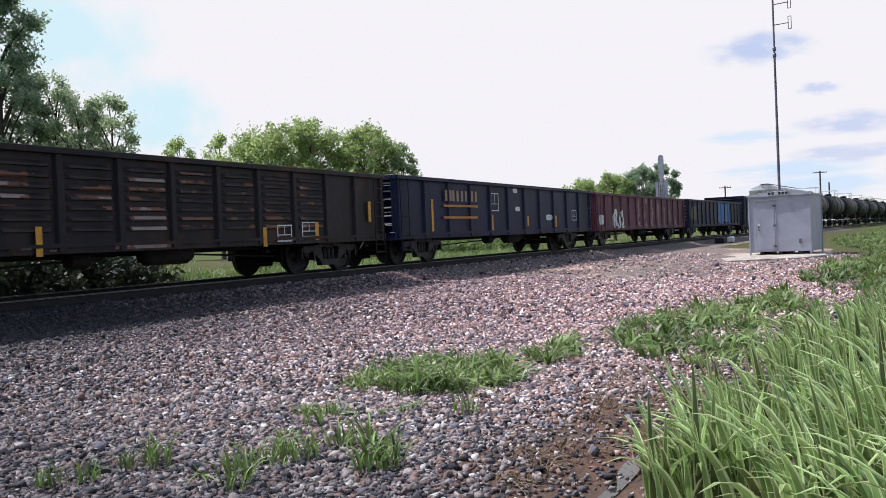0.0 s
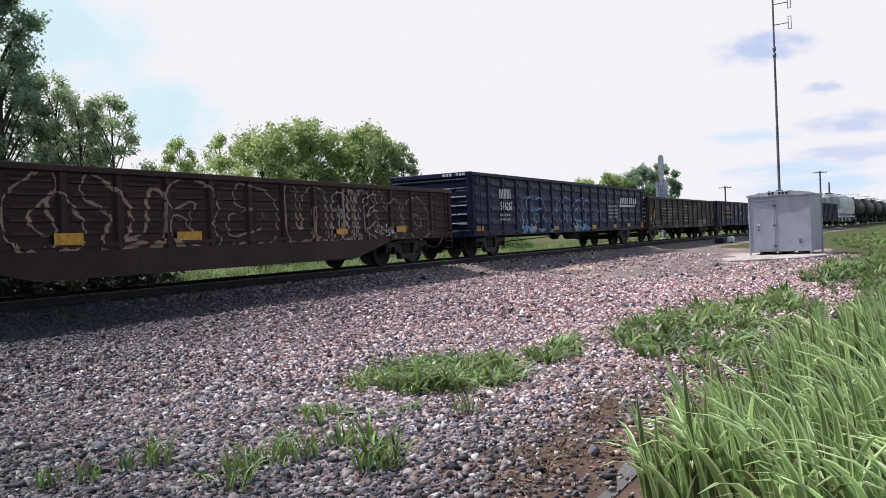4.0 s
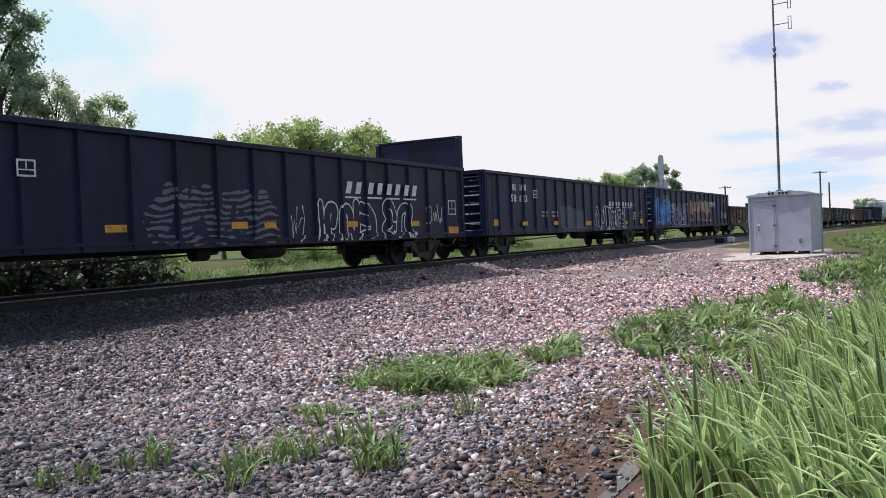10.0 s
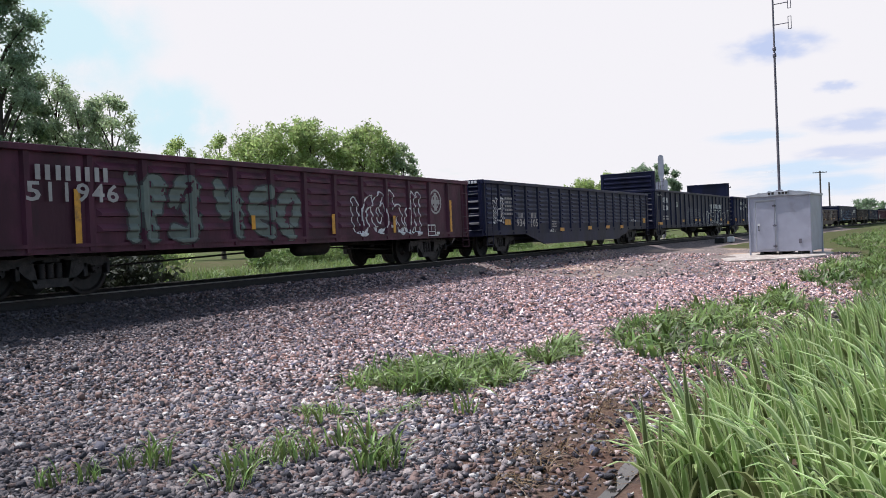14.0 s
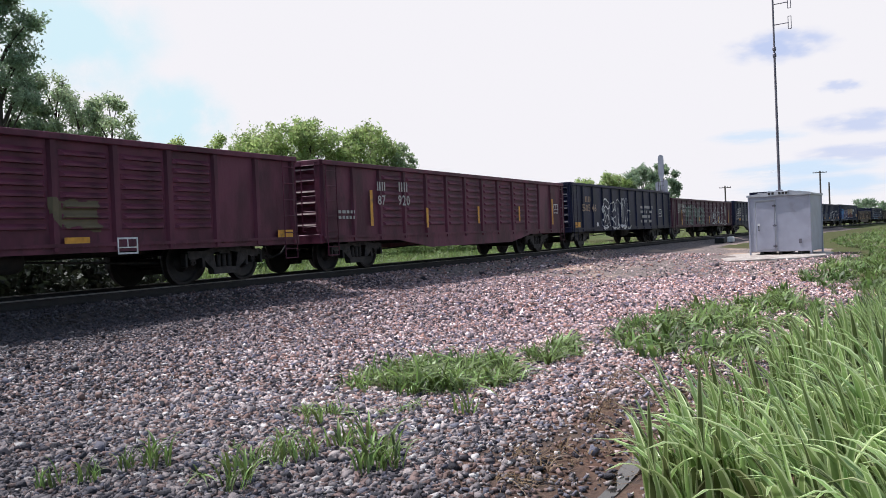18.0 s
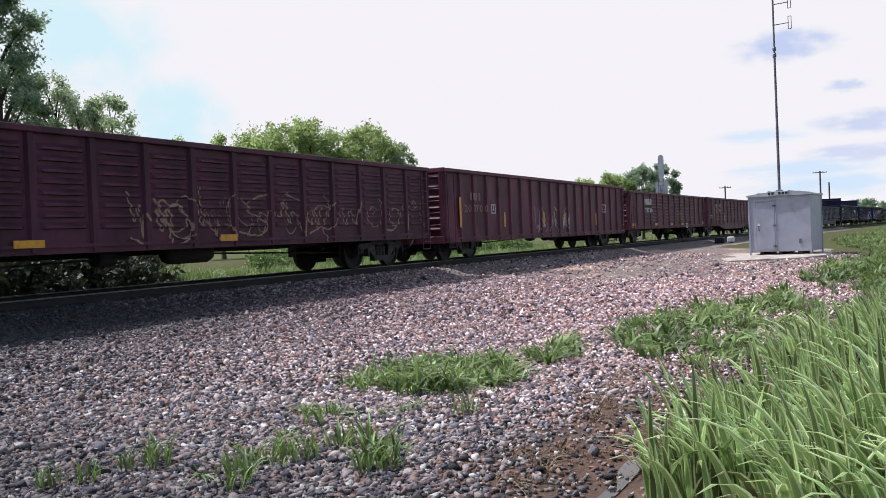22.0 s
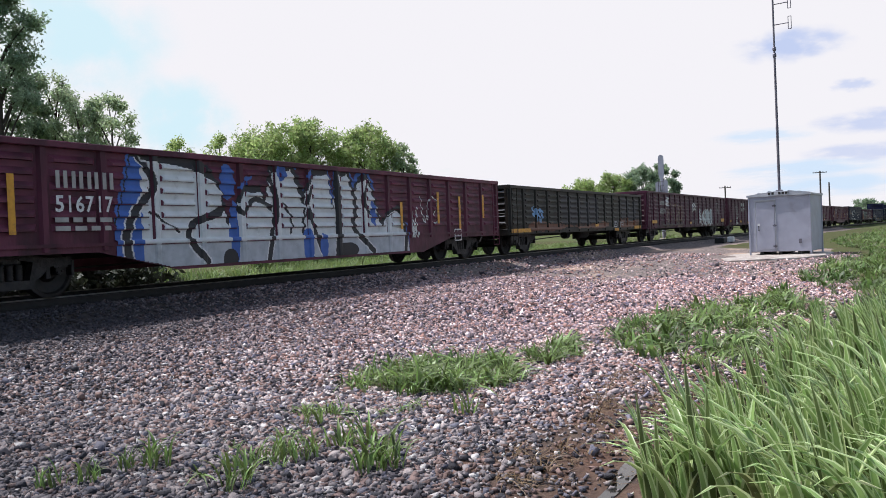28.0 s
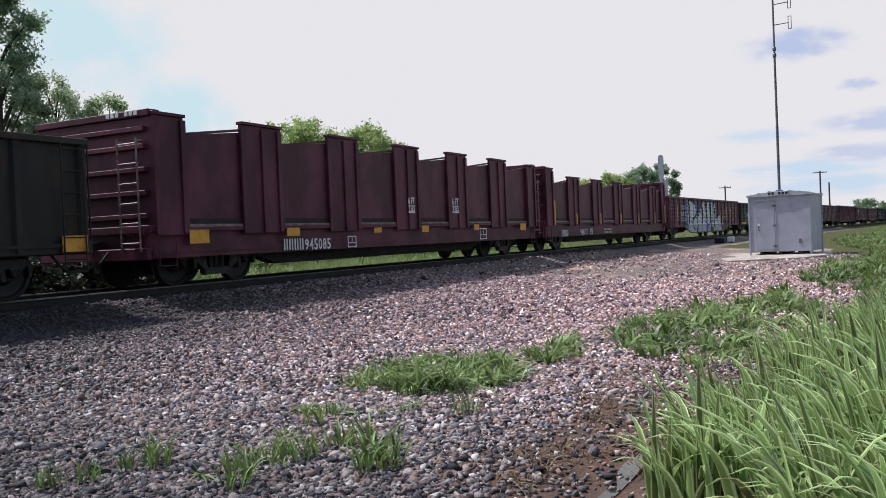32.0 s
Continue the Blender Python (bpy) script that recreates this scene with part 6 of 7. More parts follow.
def tank_car(rear):
    L = 15.0
    h = L / 2
    car = tagged(new("tank_car"), "black cylindrical railway tank car with dome fittings", "tank car", "tank cars of the train")
    M = PAINTS["tank"]
    part("tank", Mesh().lathe([(.05, -h + .75), (.7, -h + .85), (1.2, -h + 1.1), (1.42, -h + 1.5), (1.42, h - 1.5), (1.2, h - 1.1), (.7, h - .85), (.05, h - .75)], 0, (0, 0, 2.75), 28), M, car, "black riveted tank", True)
    for x in (-h + 2.3, -1.9, 1.9, h - 2.3):
        part("tank_band", Mesh().lathe([(1.43, x - .06), (1.46, x - .05), (1.46, x + .05), (1.43, x + .06)], 0, (0, 0, 2.75), 28), M_dark, car)
    part("dome", Mesh().lathe([(.45, 4.1), (.45, 4.42), (.2, 4.5)], 2, (0, 0, 0), 16), M, car)
    part("running_board", Mesh().box(-1.3, 1.3, -1.0, 1.0, 4.05, 4.1), M_frame, car)
    m = Mesh()
    for s in (-1, 1):
        m.rod((-1.3, s * 1.0, 4.9), (1.3, s * 1.0, 4.9), .03)
        for x in (-1.3, 1.3):
            m.rod((x, s * 1.0, 4.08), (x, s * 1.0, 4.9), .03)
    for x in (-1.3, 1.3):
        m.rod((x, -1, 4.9), (x, 1, 4.9), .03)
    part("dome_rail", m, M_white, car, "pale safety rail round the dome")
    for e in (-1, 1):
        part("end_platform", Mesh().box(min(e * (h - 1.6), e * h), max(e * (h - 1.6), e * h), -1.35, 1.35, .95, 1.15, .01), M_dark, car)
        part("saddle", Mesh().box(min(e * (h - 3.0), e * (h - 2.0)), max(e * (h - 3.0), e * (h - 2.0)), -1.1, 1.1, 1.0, 1.6, .03), M_dark, car)
        part("coupler", Mesh().box(min(e * h, e * (h + .5)), max(e * h, e * (h + .5)), -.12, .12, .74, .96, .03), M_frame, car)
        make_truck(car, e * (h - 2.4))
    ROWS.append((car, h - 2.4, rear + h))


def hopper_car(rear, front):
    L = front - rear
    h = L / 2
    car = tagged(new("hopper_car"), "pale grey covered railway hopper car with rounded sides", "hopper car")
    M = PAINTS["pale"]
    prof = [(-1.05, 1.35), (-1.5, 1.7), (-1.58, 2.6), (-1.5, 3.6), (-1.2, 4.25), (-.5, 4.5), (.5, 4.5), (1.2, 4.25), (1.5, 3.6), (1.58, 2.6), (1.5, 1.7), (1.05, 1.35)]
    part("hopper_body", Mesh().prism(prof, 0, -h + 1.3, h - 1.3), M, car, "pale smooth hopper body", False)
    for x in np.linspace(-h + 3.5, h - 3.5, 4):
        part("chute", Mesh().prism([(x - 1.5, 1.5), (x + 1.5, 1.5), (x + .4, .55), (x - .4, .55)], 1, -1.0, 1.0), M, car)
    part("roof_walk", Mesh().box(-h + 1.2, h - 1.2, -.35, .35, 4.55, 4.62), M_frame, car)
    for x in np.linspace(-h + 2.5, h - 2.5, 5):
        part("hatch", Mesh().box(x - 1.2, x + 1.2, -.3, .3, 4.5, 4.56, .01), M, car)
    part("side_sill", Mesh().box(-h + .4, h - .4, -1.5, -1.4, 1.15, 1.4, .01), M, car)
    part("side_sill", Mesh().box(-h + .4, h - .4, 1.4, 1.5, 1.15, 1.4, .01), M, car)
    for e in (-1, 1):
        part("end_platform", Mesh().box(min(e * (h - 2.4), e * h), max(e * (h - 2.4), e * h), -1.4, 1.4, 1.0, 1.15, .01), M_dark, car)
        part("end_slope", Mesh().prism([(e * (h - 1.31), 4.0), (e * (h - 1.31), 2.2), (e * (h - .6), 4.0)], 1, -1.3, 1.3), M, car)
        part("coupler", Mesh().box(min(e * h, e * (h + .5)), max(e * h, e * (h + .5)), -.12, .12, .74, .96, .03), M_frame, car)
        make_truck(car, e * (h - 2.2))
    ROWS.append((car, h - 2.2, rear + h))


bulkheads("N", 3.78)
stake_car("AA", -5.68, 2.92, 2.56, 2.78)
stake_car("AB", -6.13, 3.21, 2.84, 3.07)
hopper_car(87.0, 105.7)
for i in range(7):
    tank_car(107.0 + i * 16.0)


def end_prints():
    """White print on the end chord of the cars."""
    for key in ("A", "G", "O", "V", "AB"):
        car, side = CARS[key]
        h, z = car["half"], side.z1 + .04 if key != "AB" else 3.205
        x = -h - .062
        for i in range(7):
            if i == 3:
                continue
            y = -1.32 + i * .12
            part("end_print", Mesh().box(x - .006, x, y, y + .085, z - .035, z + .05), M_white, car)


end_prints()


def paint_train():
    reflector("A", -7.01, -6.86, 1.21, 1.74)
    graffiti("A", -7.60, -6.94, 0.83, 1.49, 2, "white", "none", "tag", 1)
    number("A", -6.87, -5.61, 0.97, 1.19, "606761", "tan")
    reflector("A", 3.10, 3.21, 0.69, 1.10)
    reflector("A", 4.94, 5.09, 0.79, 1.21)
    reflector("A", 7.21, 7.37, 1.20, 1.72)
    reflector("A", -2.29, -2.21, 0.69, 1.16)
    outline_box("A", 3.57, 4.08, 0.78, 1.15)
    outline_box("A", 4.45, 4.98, 0.86, 1.21)
    smear("A", -7.60, -2.40, 0.80, 2.10, "rustscrap")
    smear("A", -2.31, 0.50, 0.74, 2.07, "rustscrap")
    smear("A", 3.10, 6.20, 0.80, 2.10, "rustscrap")
    smear("A", 0.51, 3.05, 0.81, 2.15, "rustscrap")
    reflector("B", -6.16, -5.92, 0.91, 1.84)
    reflector("B", -2.09, -1.83, 0.89, 1.41)
    reflector("B", 0.94, 1.20, 1.01, 1.36)
    reflector("B", 3.70, 4.07, 0.94, 1.39)
    mark_blocks("B", -5.42, -3.12, 1.81, 2.14, 4, "tan")
    stripe("B", -5.45, -3.15, 1.63, 1.70, "orange")
    stripe("B", -5.48, -3.18, 1.28, 1.35, "orange")
    outline_box("B", -2.03, -1.44, 1.53, 2.13)
    spot("B", -0.22, 0.18, 2.18, 2.34, "white")
    spot("B", -0.04, 0.36, 1.54, 1.70, "white")
    spot("B", 2.83, 3.54, 1.21, 1.43, "white")
    outline_box("B", 5.71, 6.25, 1.20, 1.63)
    graffiti("C", -5.62, -3.86, 0.70, 1.73, 2, "white", "none", "fill", 4)
    spot("C", -7.50, -6.87, 0.99, 1.45, "white")
    smear("C", -3.45, 7.16, 0.71, 2.39, "palestreak")
    spot("D", -7.33, -5.99, 1.14, 2.03, "olive")
    smear("D", 0.27, 4.01, 0.86, 2.41, "bluesmear")
    swoosh("G", 5.68, 8.56, 1.71, 2.26)
    reflector("G", -5.06, -4.59, 0.84, 1.00)
    reflector("G", -2.79, -2.33, 0.84, 0.98)
    reflector("G", -0.49, -0.04, 0.83, 0.98)
    reflector("G", 1.74, 2.23, 0.83, 0.98)
    reflector("G", 4.70, 5.13, 0.84, 1.00)
    reflector("G", 6.92, 7.40, 0.88, 1.03)
    reflector("G", 9.24, 9.71, 0.80, 1.06)
    graffiti("G", -5.84, -2.07, 0.70, 2.08, 3, "none", "icy", "loop", 5)
    graffiti("G", -2.05, 1.36, 0.60, 2.27, 3, "none", "icy", "loop", 6)
    graffiti("G", 1.80, 3.15, 1.09, 1.77, 3, "none", "icy", "tag", 7)
    small_print("G", 4.04, 4.65, 1.27, 1.91, 4)
    small_print("G", 4.81, 5.40, 1.27, 1.93, 4)
    mark_blocks("G", -7.76, -6.77, 1.96, 2.28, 4, "white")
    number("G", -7.68, -6.66, 1.56, 1.85, "516267", "white")
    small_print("G", -7.71, -6.81, 1.18, 1.48, 2)
    reflector("G", -9.53, -9.03, 0.83, 1.03)
    reflector("J", -9.20, -8.72, 0.90, 1.21)
    reflector("J", -6.89, -6.26, 0.90, 1.07)
    reflector("J", -4.15, -3.60, 0.86, 1.05)
    reflector("J", -1.52, -0.88, 0.85, 1.04)
    mark_blocks("J", -6.59, -5.50, 1.59, 1.86, 4, "tan")
    number("J", -6.76, -5.34, 1.27, 1.50, "168141", "tan")
    graffiti("J", -5.08, 8.43, 0.49, 2.01, 8, "none", "tan", "loop", 9)
    graffiti("J", 3.47, 5.48, 0.43, 2.04, 2, "none", "pale", "loop", 10)
    graffiti("J", 5.35, 6.27, 0.78, 1.16, 4, "none", "white", "tag", 11)
    reflector("J", 3.60, 4.07, 0.91, 1.04)
    reflector("J", 6.41, 6.89, 0.92, 1.08)
    graffiti("K", -9.62, -6.06, 0.92, 2.42, 4, "cyan", "navy", "block", 12)
    graffiti("K", -6.09, -2.17, 0.60, 2.23, 5, "purple", "white", "block", 13)
    graffiti("K", -1.58, 3.63, 1.08, 2.41, 5, "tanfill", "maroonline", "block", 14)
    mark_blocks("K", -7.62, -6.28, 2.26, 2.57, 4, "tan")
    underlined_blocks("K", 2.55, 5.19, 2.01, 2.35, 3)
    reflector("K", 3.67, 4.16, 1.04, 1.20)
    reflector("K", 8.16, 8.58, 1.24, 1.63)
    small_print("K", 7.89, 8.50, 2.30, 2.71, 4)
    outline_box("K", 7.06, 7.54, 1.30, 1.71)
    graffiti("K", -3.37, -2.74, 1.31, 2.03, 3, "none", "white", "tag", 15)
    mark_blocks("M", -7.53, -7.05, 2.27, 2.49, 2, "white")
    mark_blocks("M", -6.75, -6.27, 2.28, 2.50, 2, "white")
    number("M", -7.65, -7.03, 1.87, 2.12, "518", "white")
    number("M", -6.79, -6.20, 1.87, 2.12, "813", "white")
    outline_box("M", -5.65, -5.26, 2.05, 2.32)
    reflector("M", -9.04, -8.62, 1.03, 1.25)
    reflector("M", -6.70, -6.24, 1.03, 1.17)
    reflector("M", -3.71, -3.23, 1.03, 1.17)
    reflector("M", 0.19, 0.91, 0.99, 1.17)
    smear("M", -2.82, 0.28, 0.55, 1.80, "greyblue")
    graffiti("M", 1.32, 6.06, 0.52, 1.86, 6, "none", "white", "loop", 16)
    underlined_blocks("M", 3.35, 6.97, 1.78, 2.05, 4)
    small_print("M", -4.72, -4.30, 1.32, 1.58, 2)
    small_print("M", -3.68, -3.23, 1.32, 1.59, 2)
    graffiti("M", 6.75, 7.88, 1.70, 2.20, 3, "none", "tan", "tag", 17)
    outline_box("M", 7.07, 7.57, 1.23, 1.59)
    small_print("M", 8.26, 8.75, 1.32, 1.68, 4)
    reflector("M", 8.24, 8.74, 1.01, 1.26)
    reflector("M", 5.82, 6.32, 1.00, 1.14)
    underlined_blocks("N", 3.25, 6.85, 1.79, 2.20, 4)
    reflector("N", -3.86, -3.39, 1.05, 1.18)
    reflector("N", -0.73, -0.25, 1.08, 1.22)
    reflector("N", 0.29, 0.68, 1.08, 1.21)
    reflector("N", 3.36, 3.86, 1.08, 1.22)
    reflector("N", 6.43, 6.87, 1.08, 1.22)
    reflector("N", 8.65, 9.36, 0.84, 1.04)
    graffiti("N", -3.03, 0.91, 0.59, 1.98, 5, "greyfill", "greyfill", "scratch", 18)
    graffiti("N", 2.10, 6.71, 0.59, 1.79, 5, "none", "white", "loop", 19)
    graffiti("N", 7.31, 8.44, 1.01, 1.73, 3, "none", "white", "tag", 20)
    graffiti("N", 1.14, 1.71, 0.62, 1.76, 2, "none", "white", "tag", 21)
    outline_box("N", 8.68, 9.15, 1.40, 1.83)
    mark_blocks("N", -8.09, -7.06, 2.16, 2.44, 4, "white")
    number("N", -8.12, -6.98, 1.72, 2.00, "523318", "white")
    outline_box("N", -5.50, -5.17, 1.93, 2.20)
    reflector("N", -9.32, -8.49, 0.92, 1.06)
    small_print("N", -8.10, -7.02, 1.17, 1.45, 2)
    small_print("N", -9.12, -8.48, 2.51, 2.61, 2)
    reflector("O", -3.04, -2.60, 0.78, 0.91)
    reflector("O", 0.27, 0.71, 0.80, 0.94)
    reflector("O", 2.72, 3.20, 0.82, 0.95)
    reflector("O", 4.86, 5.33, 0.80, 0.95)
    reflector("O", 8.76, 9.20, 1.03, 1.27)
    graffiti("O", -4.10, -3.45, 0.50, 0.90, 4, "none", "white", "tag", 22)
    graffiti("O", 6.83, 7.56, 1.06, 1.27, 3, "none", "white", "tag", 23)
    small_print("O", -3.86, -3.43, 0.93, 1.21, 3)
    mark_blocks("O", -7.08, -6.65, 1.30, 1.48, 2, "pale")
    mark_blocks("O", -5.96, -5.47, 1.30, 1.49, 2, "pale")
    number("O", -7.25, -6.49, 1.00, 1.26, "934", "pale")
    number("O", -6.03, -5.28, 0.98, 1.26, "105", "pale")
    graffiti("O", -9.13, -8.23, 1.02, 2.08, 2, "none", "white", "loop", 24)
    reflector("O", -8.22, -7.73, 1.06, 1.25)
    small_print("O", -8.18, -7.58, 1.38, 2.04, 5)
    reflector("P", -6.22, -6.05, 0.84, 1.77)
    reflector("P", -1.89, -1.77, 1.06, 1.35)
    reflector("P", 0.93, 1.12, 0.92, 1.39)
    reflector("P", 6.97, 7.23, 0.89, 1.83)
    reflector("P", 3.75, 3.90, 0.91, 1.36)
    graffiti("P", 1.83, 5.30, 0.80, 2.05, 4, "none", "white", "loop", 25)
    graffiti("P", -5.12, -0.13, 0.79, 2.10, 5, "palegreen", "darkline", "fill", 26)
    mark_blocks("P", -6.94, -5.45, 1.90, 2.14, 4, "pale")
    number("P", -7.09, -5.26, 1.56, 1.87, "511946", "pale")
    emblem("P", 5.90, 6.62, 1.44, 2.11)
    outline_box("P", 5.64, 6.09, 0.78, 1.11)
    spot("P", 6.13, 6.33, 0.78, 0.90, "white")
    mark_blocks("Q", -6.23, -5.47, 1.98, 2.23, 2, "tan")
    number("Q", -6.75, -4.92, 1.58, 1.89, "550546", "tan")
    graffiti("Q", -4.29, 0.20, 0.62, 2.24, 4, "none", "white", "loop", 27)
    outline_box("Q", 5.64, 6.20, 1.37, 1.77)
    reflector("Q", -7.47, -6.86, 0.90, 1.12)
    small_print("Q", 2.12, 4.16, 1.01, 1.98, 4)
    spot("Q", -4.76, -4.53, 0.91, 1.11, "white")
    reflector("R", -3.17, -3.02, 1.03, 1.59)
    reflector("R", 0.19, 0.33, 1.13, 1.67)
    reflector("R", 3.45, 3.67, 1.18, 1.71)
    reflector("R", 6.68, 6.90, 1.05, 2.03)
    outline_box("R", 6.95, 7.40, 1.48, 1.83)
    mark_blocks("R", -5.72, -5.27, 2.01, 2.24, 2, "pale")
    mark_blocks("R", -4.64, -4.13, 2.01, 2.27, 2, "pale")
    number("R", -5.69, -5.28, 1.64, 1.89, "87", "pale")
    number("R", -4.67, -4.04, 1.64, 1.92, "920", "pale")
    reflector("R", -6.11, -5.84, 1.10, 2.01)
    small_print("R", -7.44, -6.76, 1.25, 1.52, 2)
    reflector("S", -7.76, -7.28, 0.80, 1.02)
    reflector("S", -3.69, -3.16, 0.89, 1.02)
    reflector("S", -0.47, 0.00, 0.85, 0.99)
    reflector("S", 7.38, 7.90, 0.82, 1.04)
    patched_letters("S", -5.57, -4.25, 1.92, 2.36, "four")
    patched_letters("S", -5.49, -4.14, 1.52, 1.86, "73730")
    smear("S", 1.74, 2.74, 1.06, 1.61, "olive")
    outline_box("S", 3.03, 3.48, 0.67, 0.96)
    reflector("S", 1.98, 2.47, 0.86, 0.98)
    reflector("U", 0.95, 1.11, 1.03, 1.47)
    graffiti("U", 0.84, 1.49, 0.61, 1.83, 3, "none", "pale", "tag", 28)
    graffiti("U", -2.09, 0.26, 0.53, 1.86, 4, "none", "pale", "tag", 29)
    reflector("U", -8.22, -7.97, 1.01, 1.94)
    reflector("U", -4.77, -4.64, 1.00, 1.50)
    reflector("U", -1.22, -1.04, 1.01, 1.51)
    reflector("U", 4.87, 5.09, 1.00, 1.53)
    outline_box("U", 5.67, 6.23, 1.55, 1.90)
    number("U", -7.72, -6.12, 1.49, 1.72, "207700", "dull")
    mark_blocks("U", -7.47, -6.49, 1.86, 2.10, 2, "dull")
    outline_box("U", -5.75, -5.43, 1.45, 1.75)
    spot("U", -9.00, -10.65, 0.56, 0.69, "white")
    reflector("V", -9.55, -9.08, 0.95, 1.08)
    reflector("V", -6.07, -5.48, 0.91, 1.05)
    graffiti("V", -7.47, -6.36, 1.13, 2.22, 1, "none", "pale", "loop", 30)
    spot("V", -7.39, -7.14, 0.74, 1.10, "white")
    spot("V", -7.02, -6.82, 0.73, 1.10, "white")
    mark_blocks("V", -5.56, -5.17, 2.16, 2.40, 2, "white")
    mark_blocks("V", -4.89, -4.46, 2.15, 2.40, 2, "white")
    number("V", -5.65, -5.11, 1.78, 2.04, "165", "white")
    number("V", -4.92, -4.27, 1.76, 2.03, "037", "white")
    graffiti("V", -0.47, 9.71, 0.81, 1.98, 9, "none", "tan", "tag", 31)
    graffiti("V", -1.05, 2.85, 0.71, 1.85, 7, "none", "tan", "tag", 32)
    graffiti("V", 3.23, 5.37, 0.67, 1.83, 3, "none", "tan", "tag", 33)
    reflector("V", -3.26, -2.72, 0.83, 0.95)
    reflector("V", 1.23, 1.72, 0.84, 0.97)
    graffiti("X", 0.13, 0.96, 1.67, 2.25, 2, "none", "white", "fill", 34)
    graffiti("X", 1.89, 5.55, 0.63, 1.98, 5, "whitefill", "tan", "fill", 35)
    graffiti("X", -3.94, -2.56, 0.72, 2.06, 2, "none", "tan", "loop", 36)
    reflector("X", -0.79, -0.33, 0.92, 1.04)
    reflector("X", 8.19, 9.21, 1.00, 1.22)
    graffiti("X", 6.97, 7.60, 1.51, 2.32, 1, "none", "pale", "loop", 37)
    graffiti("X", 0.07, 1.43, 0.81, 1.20, 4, "none", "pale", "tag", 38)
    graffiti("X", 6.67, 7.91, 0.72, 1.17, 3, "none", "pale", "tag", 39)
    mark_blocks("X", -7.41, -6.43, 2.02, 2.23, 4, "pale")
    number("X", -7.44, -6.28, 1.53, 1.81, "65538", "pale")
    graffiti("X", -6.05, -5.42, 1.95, 2.46, 1, "none", "white", "fill", 40)
    graffiti("X", -6.06, -1.85, 0.67, 2.11, 3, "none", "tan", "loop", 41)
    reflector("X", -8.94, -8.02, 1.00, 1.16)
    graffiti("Y", -6.19, -5.05, 1.12, 1.73, 2, "icy", "none", "fill", 42)
    reflector("Y", -8.10, -6.38, 0.78, 0.92)
    reflector("Y", 6.81, 7.89, 0.76, 0.91)
    smear("Y", 4.60, 6.55, 1.10, 2.25, "black")
    smear("Y", 6.60, 7.85, 1.12, 2.22, "black")
    smear("Y", 4.40, 7.90, 0.80, 1.30, "rust")
    smear("Y", -3.20, 1.50, 0.95, 2.20, "black")
    smear("Y", -6.50, 3.00, 0.78, 1.15, "rust")
    smear("X", -8.60, -2.20, 0.74, 1.05, "oxide")
    outline_box("Y", 3.49, 3.98, 0.87, 1.12)
    outline_box("Y", 4.46, 4.94, 0.87, 1.11)
    reflector("Y", 0.83, 1.31, 0.89, 1.03)
    reflector("Y", 3.62, 4.19, 0.69, 0.82)
    big_piece("Z", -6.09, 3.86, 0.35, 2.45)
    mark_blocks("Z", -7.29, -6.08, 1.78, 2.06, 4, "pale")
    number("Z", -7.29, -6.13, 1.39, 1.66, "516717", "white")
    small_print("Z", -7.29, -6.18, 1.06, 1.34, 2)
    graffiti("Z", 4.59, 5.70, 1.04, 2.05, 2, "none", "white", "tag", 43)
    reflector("Z", 3.37, 3.58, 1.00, 1.73)
    reflector("Z", 5.46, 5.70, 1.14, 2.06)
    reflector("Z", 8.50, 8.79, 1.30, 2.05)
    reflector("Z", 6.85, 7.08, 0.97, 1.96)
    outline_box("Z", 6.57, 7.02, 0.61, 0.97)
    graffiti("Z", 4.01, 4.39, 0.30, 1.79, 3, "none", "white", "tag", 44)
    reflector("Z", -8.16, -7.92, 1.04, 1.97)
    mark_blocks("AA", -7.13, -6.37, 0.56, 0.82, 4, "white")
    number("AA", -4.96, -4.06, 0.57, 0.83, "945117", "white")
    outline_box("AA", -3.69, -3.42, 0.59, 0.84)
    reflector("AA", -8.06, -7.86, 1.02, 1.97)
    reflector("AA", -5.62, -5.46, 1.03, 1.49)
    reflector("AA", -2.58, -2.41, 1.03, 1.50)
    reflector("AA", 0.38, 0.58, 1.03, 1.49)
    reflector("AA", 3.31, 3.53, 1.00, 1.49)
    reflector("AA", 6.33, 6.56, 1.00, 1.58)
    reflector("AA", 8.53, 8.53, 1.04, 1.98)
    small_print("AA", -1.82, -0.72, 0.59, 0.85, 2)
    mark_blocks("AB", -5.51, -4.77, 0.59, 0.84, 4, "white")
    number("AB", -4.75, -3.74, 0.57, 0.83, "945085", "white")
    reflector("AB", -8.36, -7.85, 0.81, 1.07)
    reflector("AB", -5.47, -5.02, 0.90, 1.08)
    reflector("AB", -1.98, -1.63, 0.92, 1.05)
    reflector("AB", 0.48, 0.87, 0.90, 1.08)
    reflector("AB", 3.80, 4.16, 0.91, 1.09)
    reflector("AB", 7.50, 8.00, 0.86, 1.10)
    outline_box("AB", 4.39, 4.89, 0.61, 0.97)
    tie_sign("AB", -0.02, 0.35, 1.43, 1.86)
    tie_sign("AB", 2.56, 3.01, 1.44, 1.89)
    outline_box("AB", -3.04, -2.67, 0.58, 0.86)
    graffiti("AB", -7.95, -7.44, 1.14, 1.86, 1, "none", "tan", "tag", 45)
    reflector("AC", 7.81, 8.30, 0.75, 1.01)


paint_train()


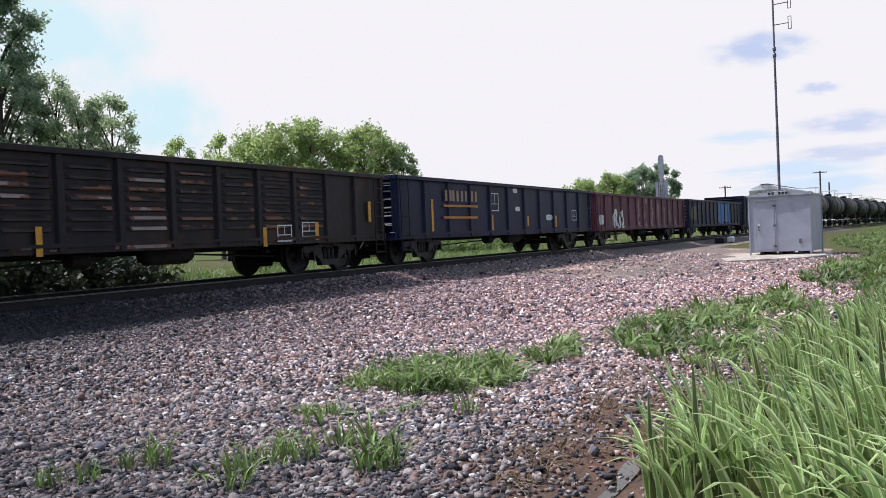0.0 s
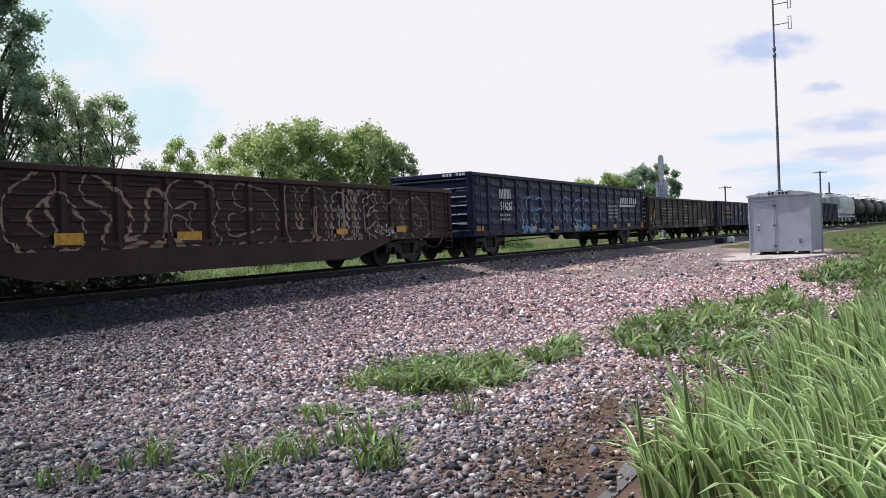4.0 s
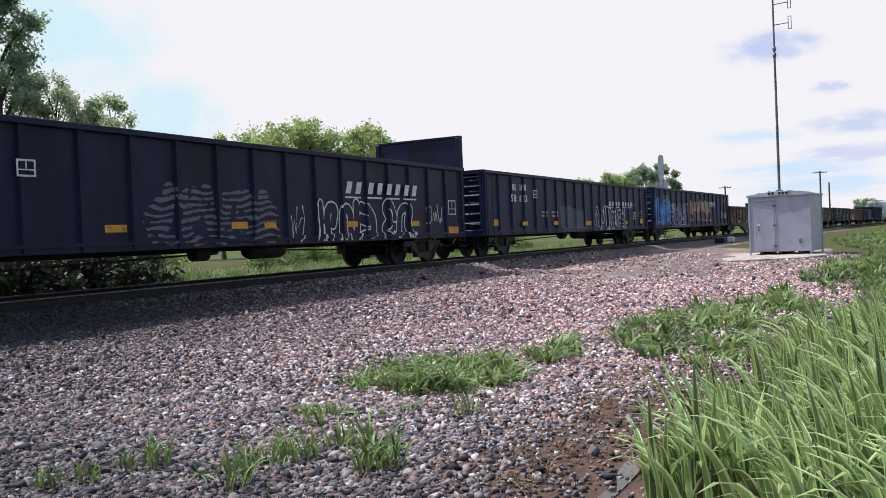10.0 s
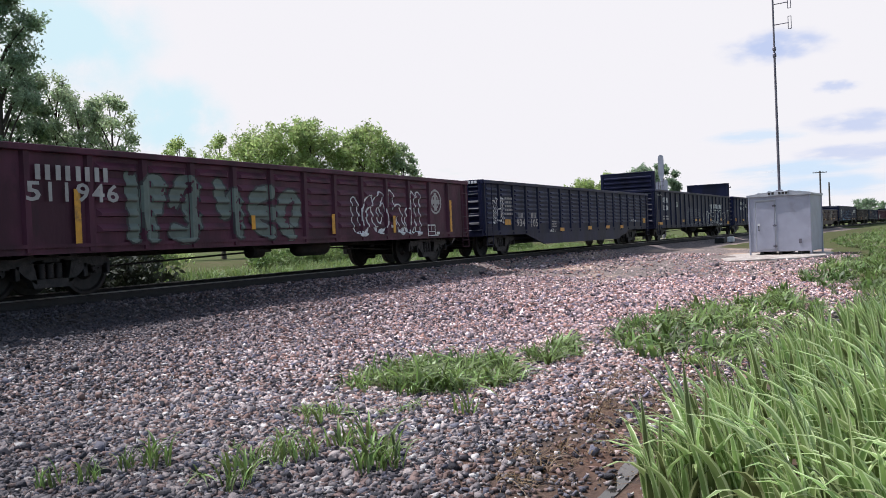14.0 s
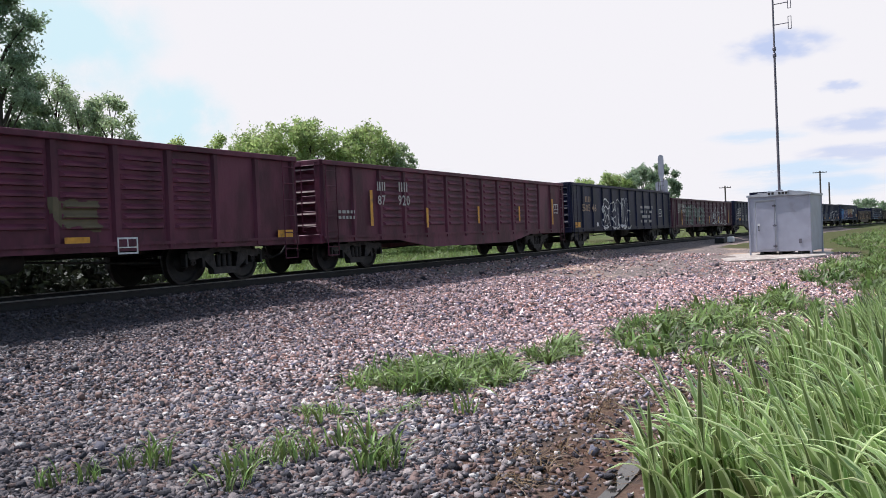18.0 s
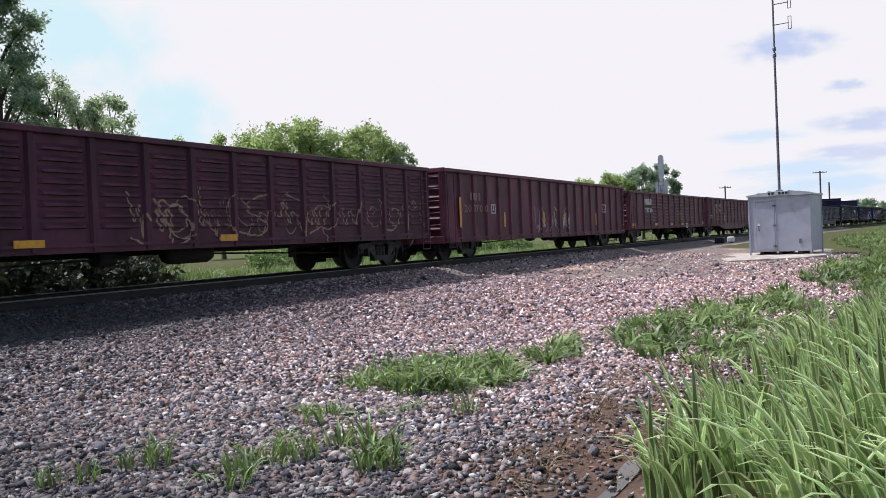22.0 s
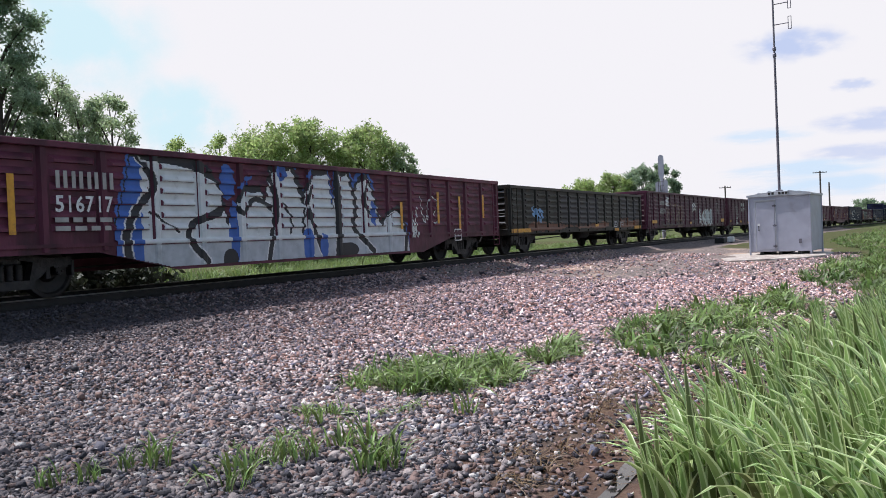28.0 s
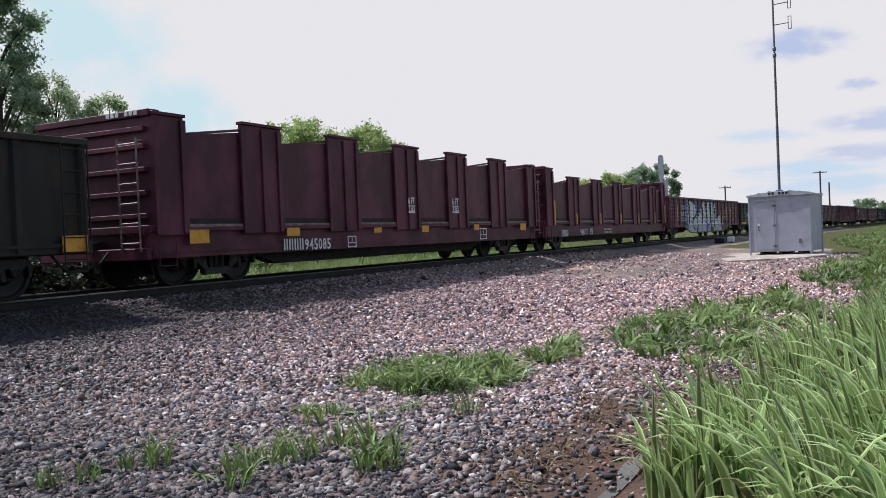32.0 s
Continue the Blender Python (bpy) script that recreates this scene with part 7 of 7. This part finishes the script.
def train_at(t):
    ks = sorted(TRAIN_S)
    return float(np.interp(t, ks, [TRAIN_S[k] for k in ks]))


def car_pose(s, half):
    a, b = on_track(s - half), on_track(s + half)
    return Matrix.Translation(((a[0] + b[0]) / 2, (a[1] + b[1]) / 2, 0)) @ Euler((0, 0, math.atan2(b[1] - a[1], b[0] - a[0]))).to_matrix().to_4x4()


def wheel_rows(mid):
    """Rolling of a wheel pair while it passes near; mid: its place on the train."""
    rows, r = [], .455
    t0 = next((k / 30 for k in range(961) if mid + train_at(k / 30) > -4), None)
    t1 = next((k / 30 for k in range(961) if mid + train_at(k / 30) > 30), 32.0)
    if t0 is None or t1 <= t0:
        return None
    for k in range(round(t0 * 30), round(t1 * 30) + 1):
        rows.append((k / 30, (train_at(k / 30) - train_at(t0)) / r))
    if t0 > 0:
        rows.insert(0, (0.0, 0.0))
    if t1 < 32:
        rows.append((32.0, rows[-1][1]))
    return rows


def motions():
    times = [float(k) for k in range(33)]
    place = {}
    for thing, half, mid in ROWS:
        walk(thing, [(t, car_pose(mid + train_at(t), half)) for t in times])
        place[thing] = mid
    for wheel, off in WHEELS:
        truck = wheel.parent
        rows = wheel_rows(place[truck.parent] + truck.location.x + off)
        if rows:
            walk(wheel, [(t, Matrix.Translation((off, 0, .455)) @ Matrix.Rotation(a, 4, "Y")) for t, a in rows])
    for ob, az, el, drift in CLOUDS:
        walk(ob, [(t, look(sky_spot(az + drift * t / 32, el), EYE) @ Matrix.Rotation(math.pi, 4, "Y")) for t in (0.0, 16.0, 32.0)])
    # gusts run through the tall grass
    for tuft, x, y, ph in TUFTS:
        z = tuft.location.z
        rows = []
        for k in range(0, 65):
            t = k * .5
            gust = .55 + .45 * math.sin(t * .9 - x * .5 + y * .7) * math.sin(t * .37 + 1.1)
            a = 4.0 * gust * math.sin(t * 2.6 + ph * 7) + 2.0 * gust
            b = 4.0 * gust * math.sin(t * 2.1 + ph * 9 + 1)
            rows.append((t, pose(x, y, z, -a, b - 3 * gust, math.degrees(ph))))
        walk(tuft, rows)


motions()
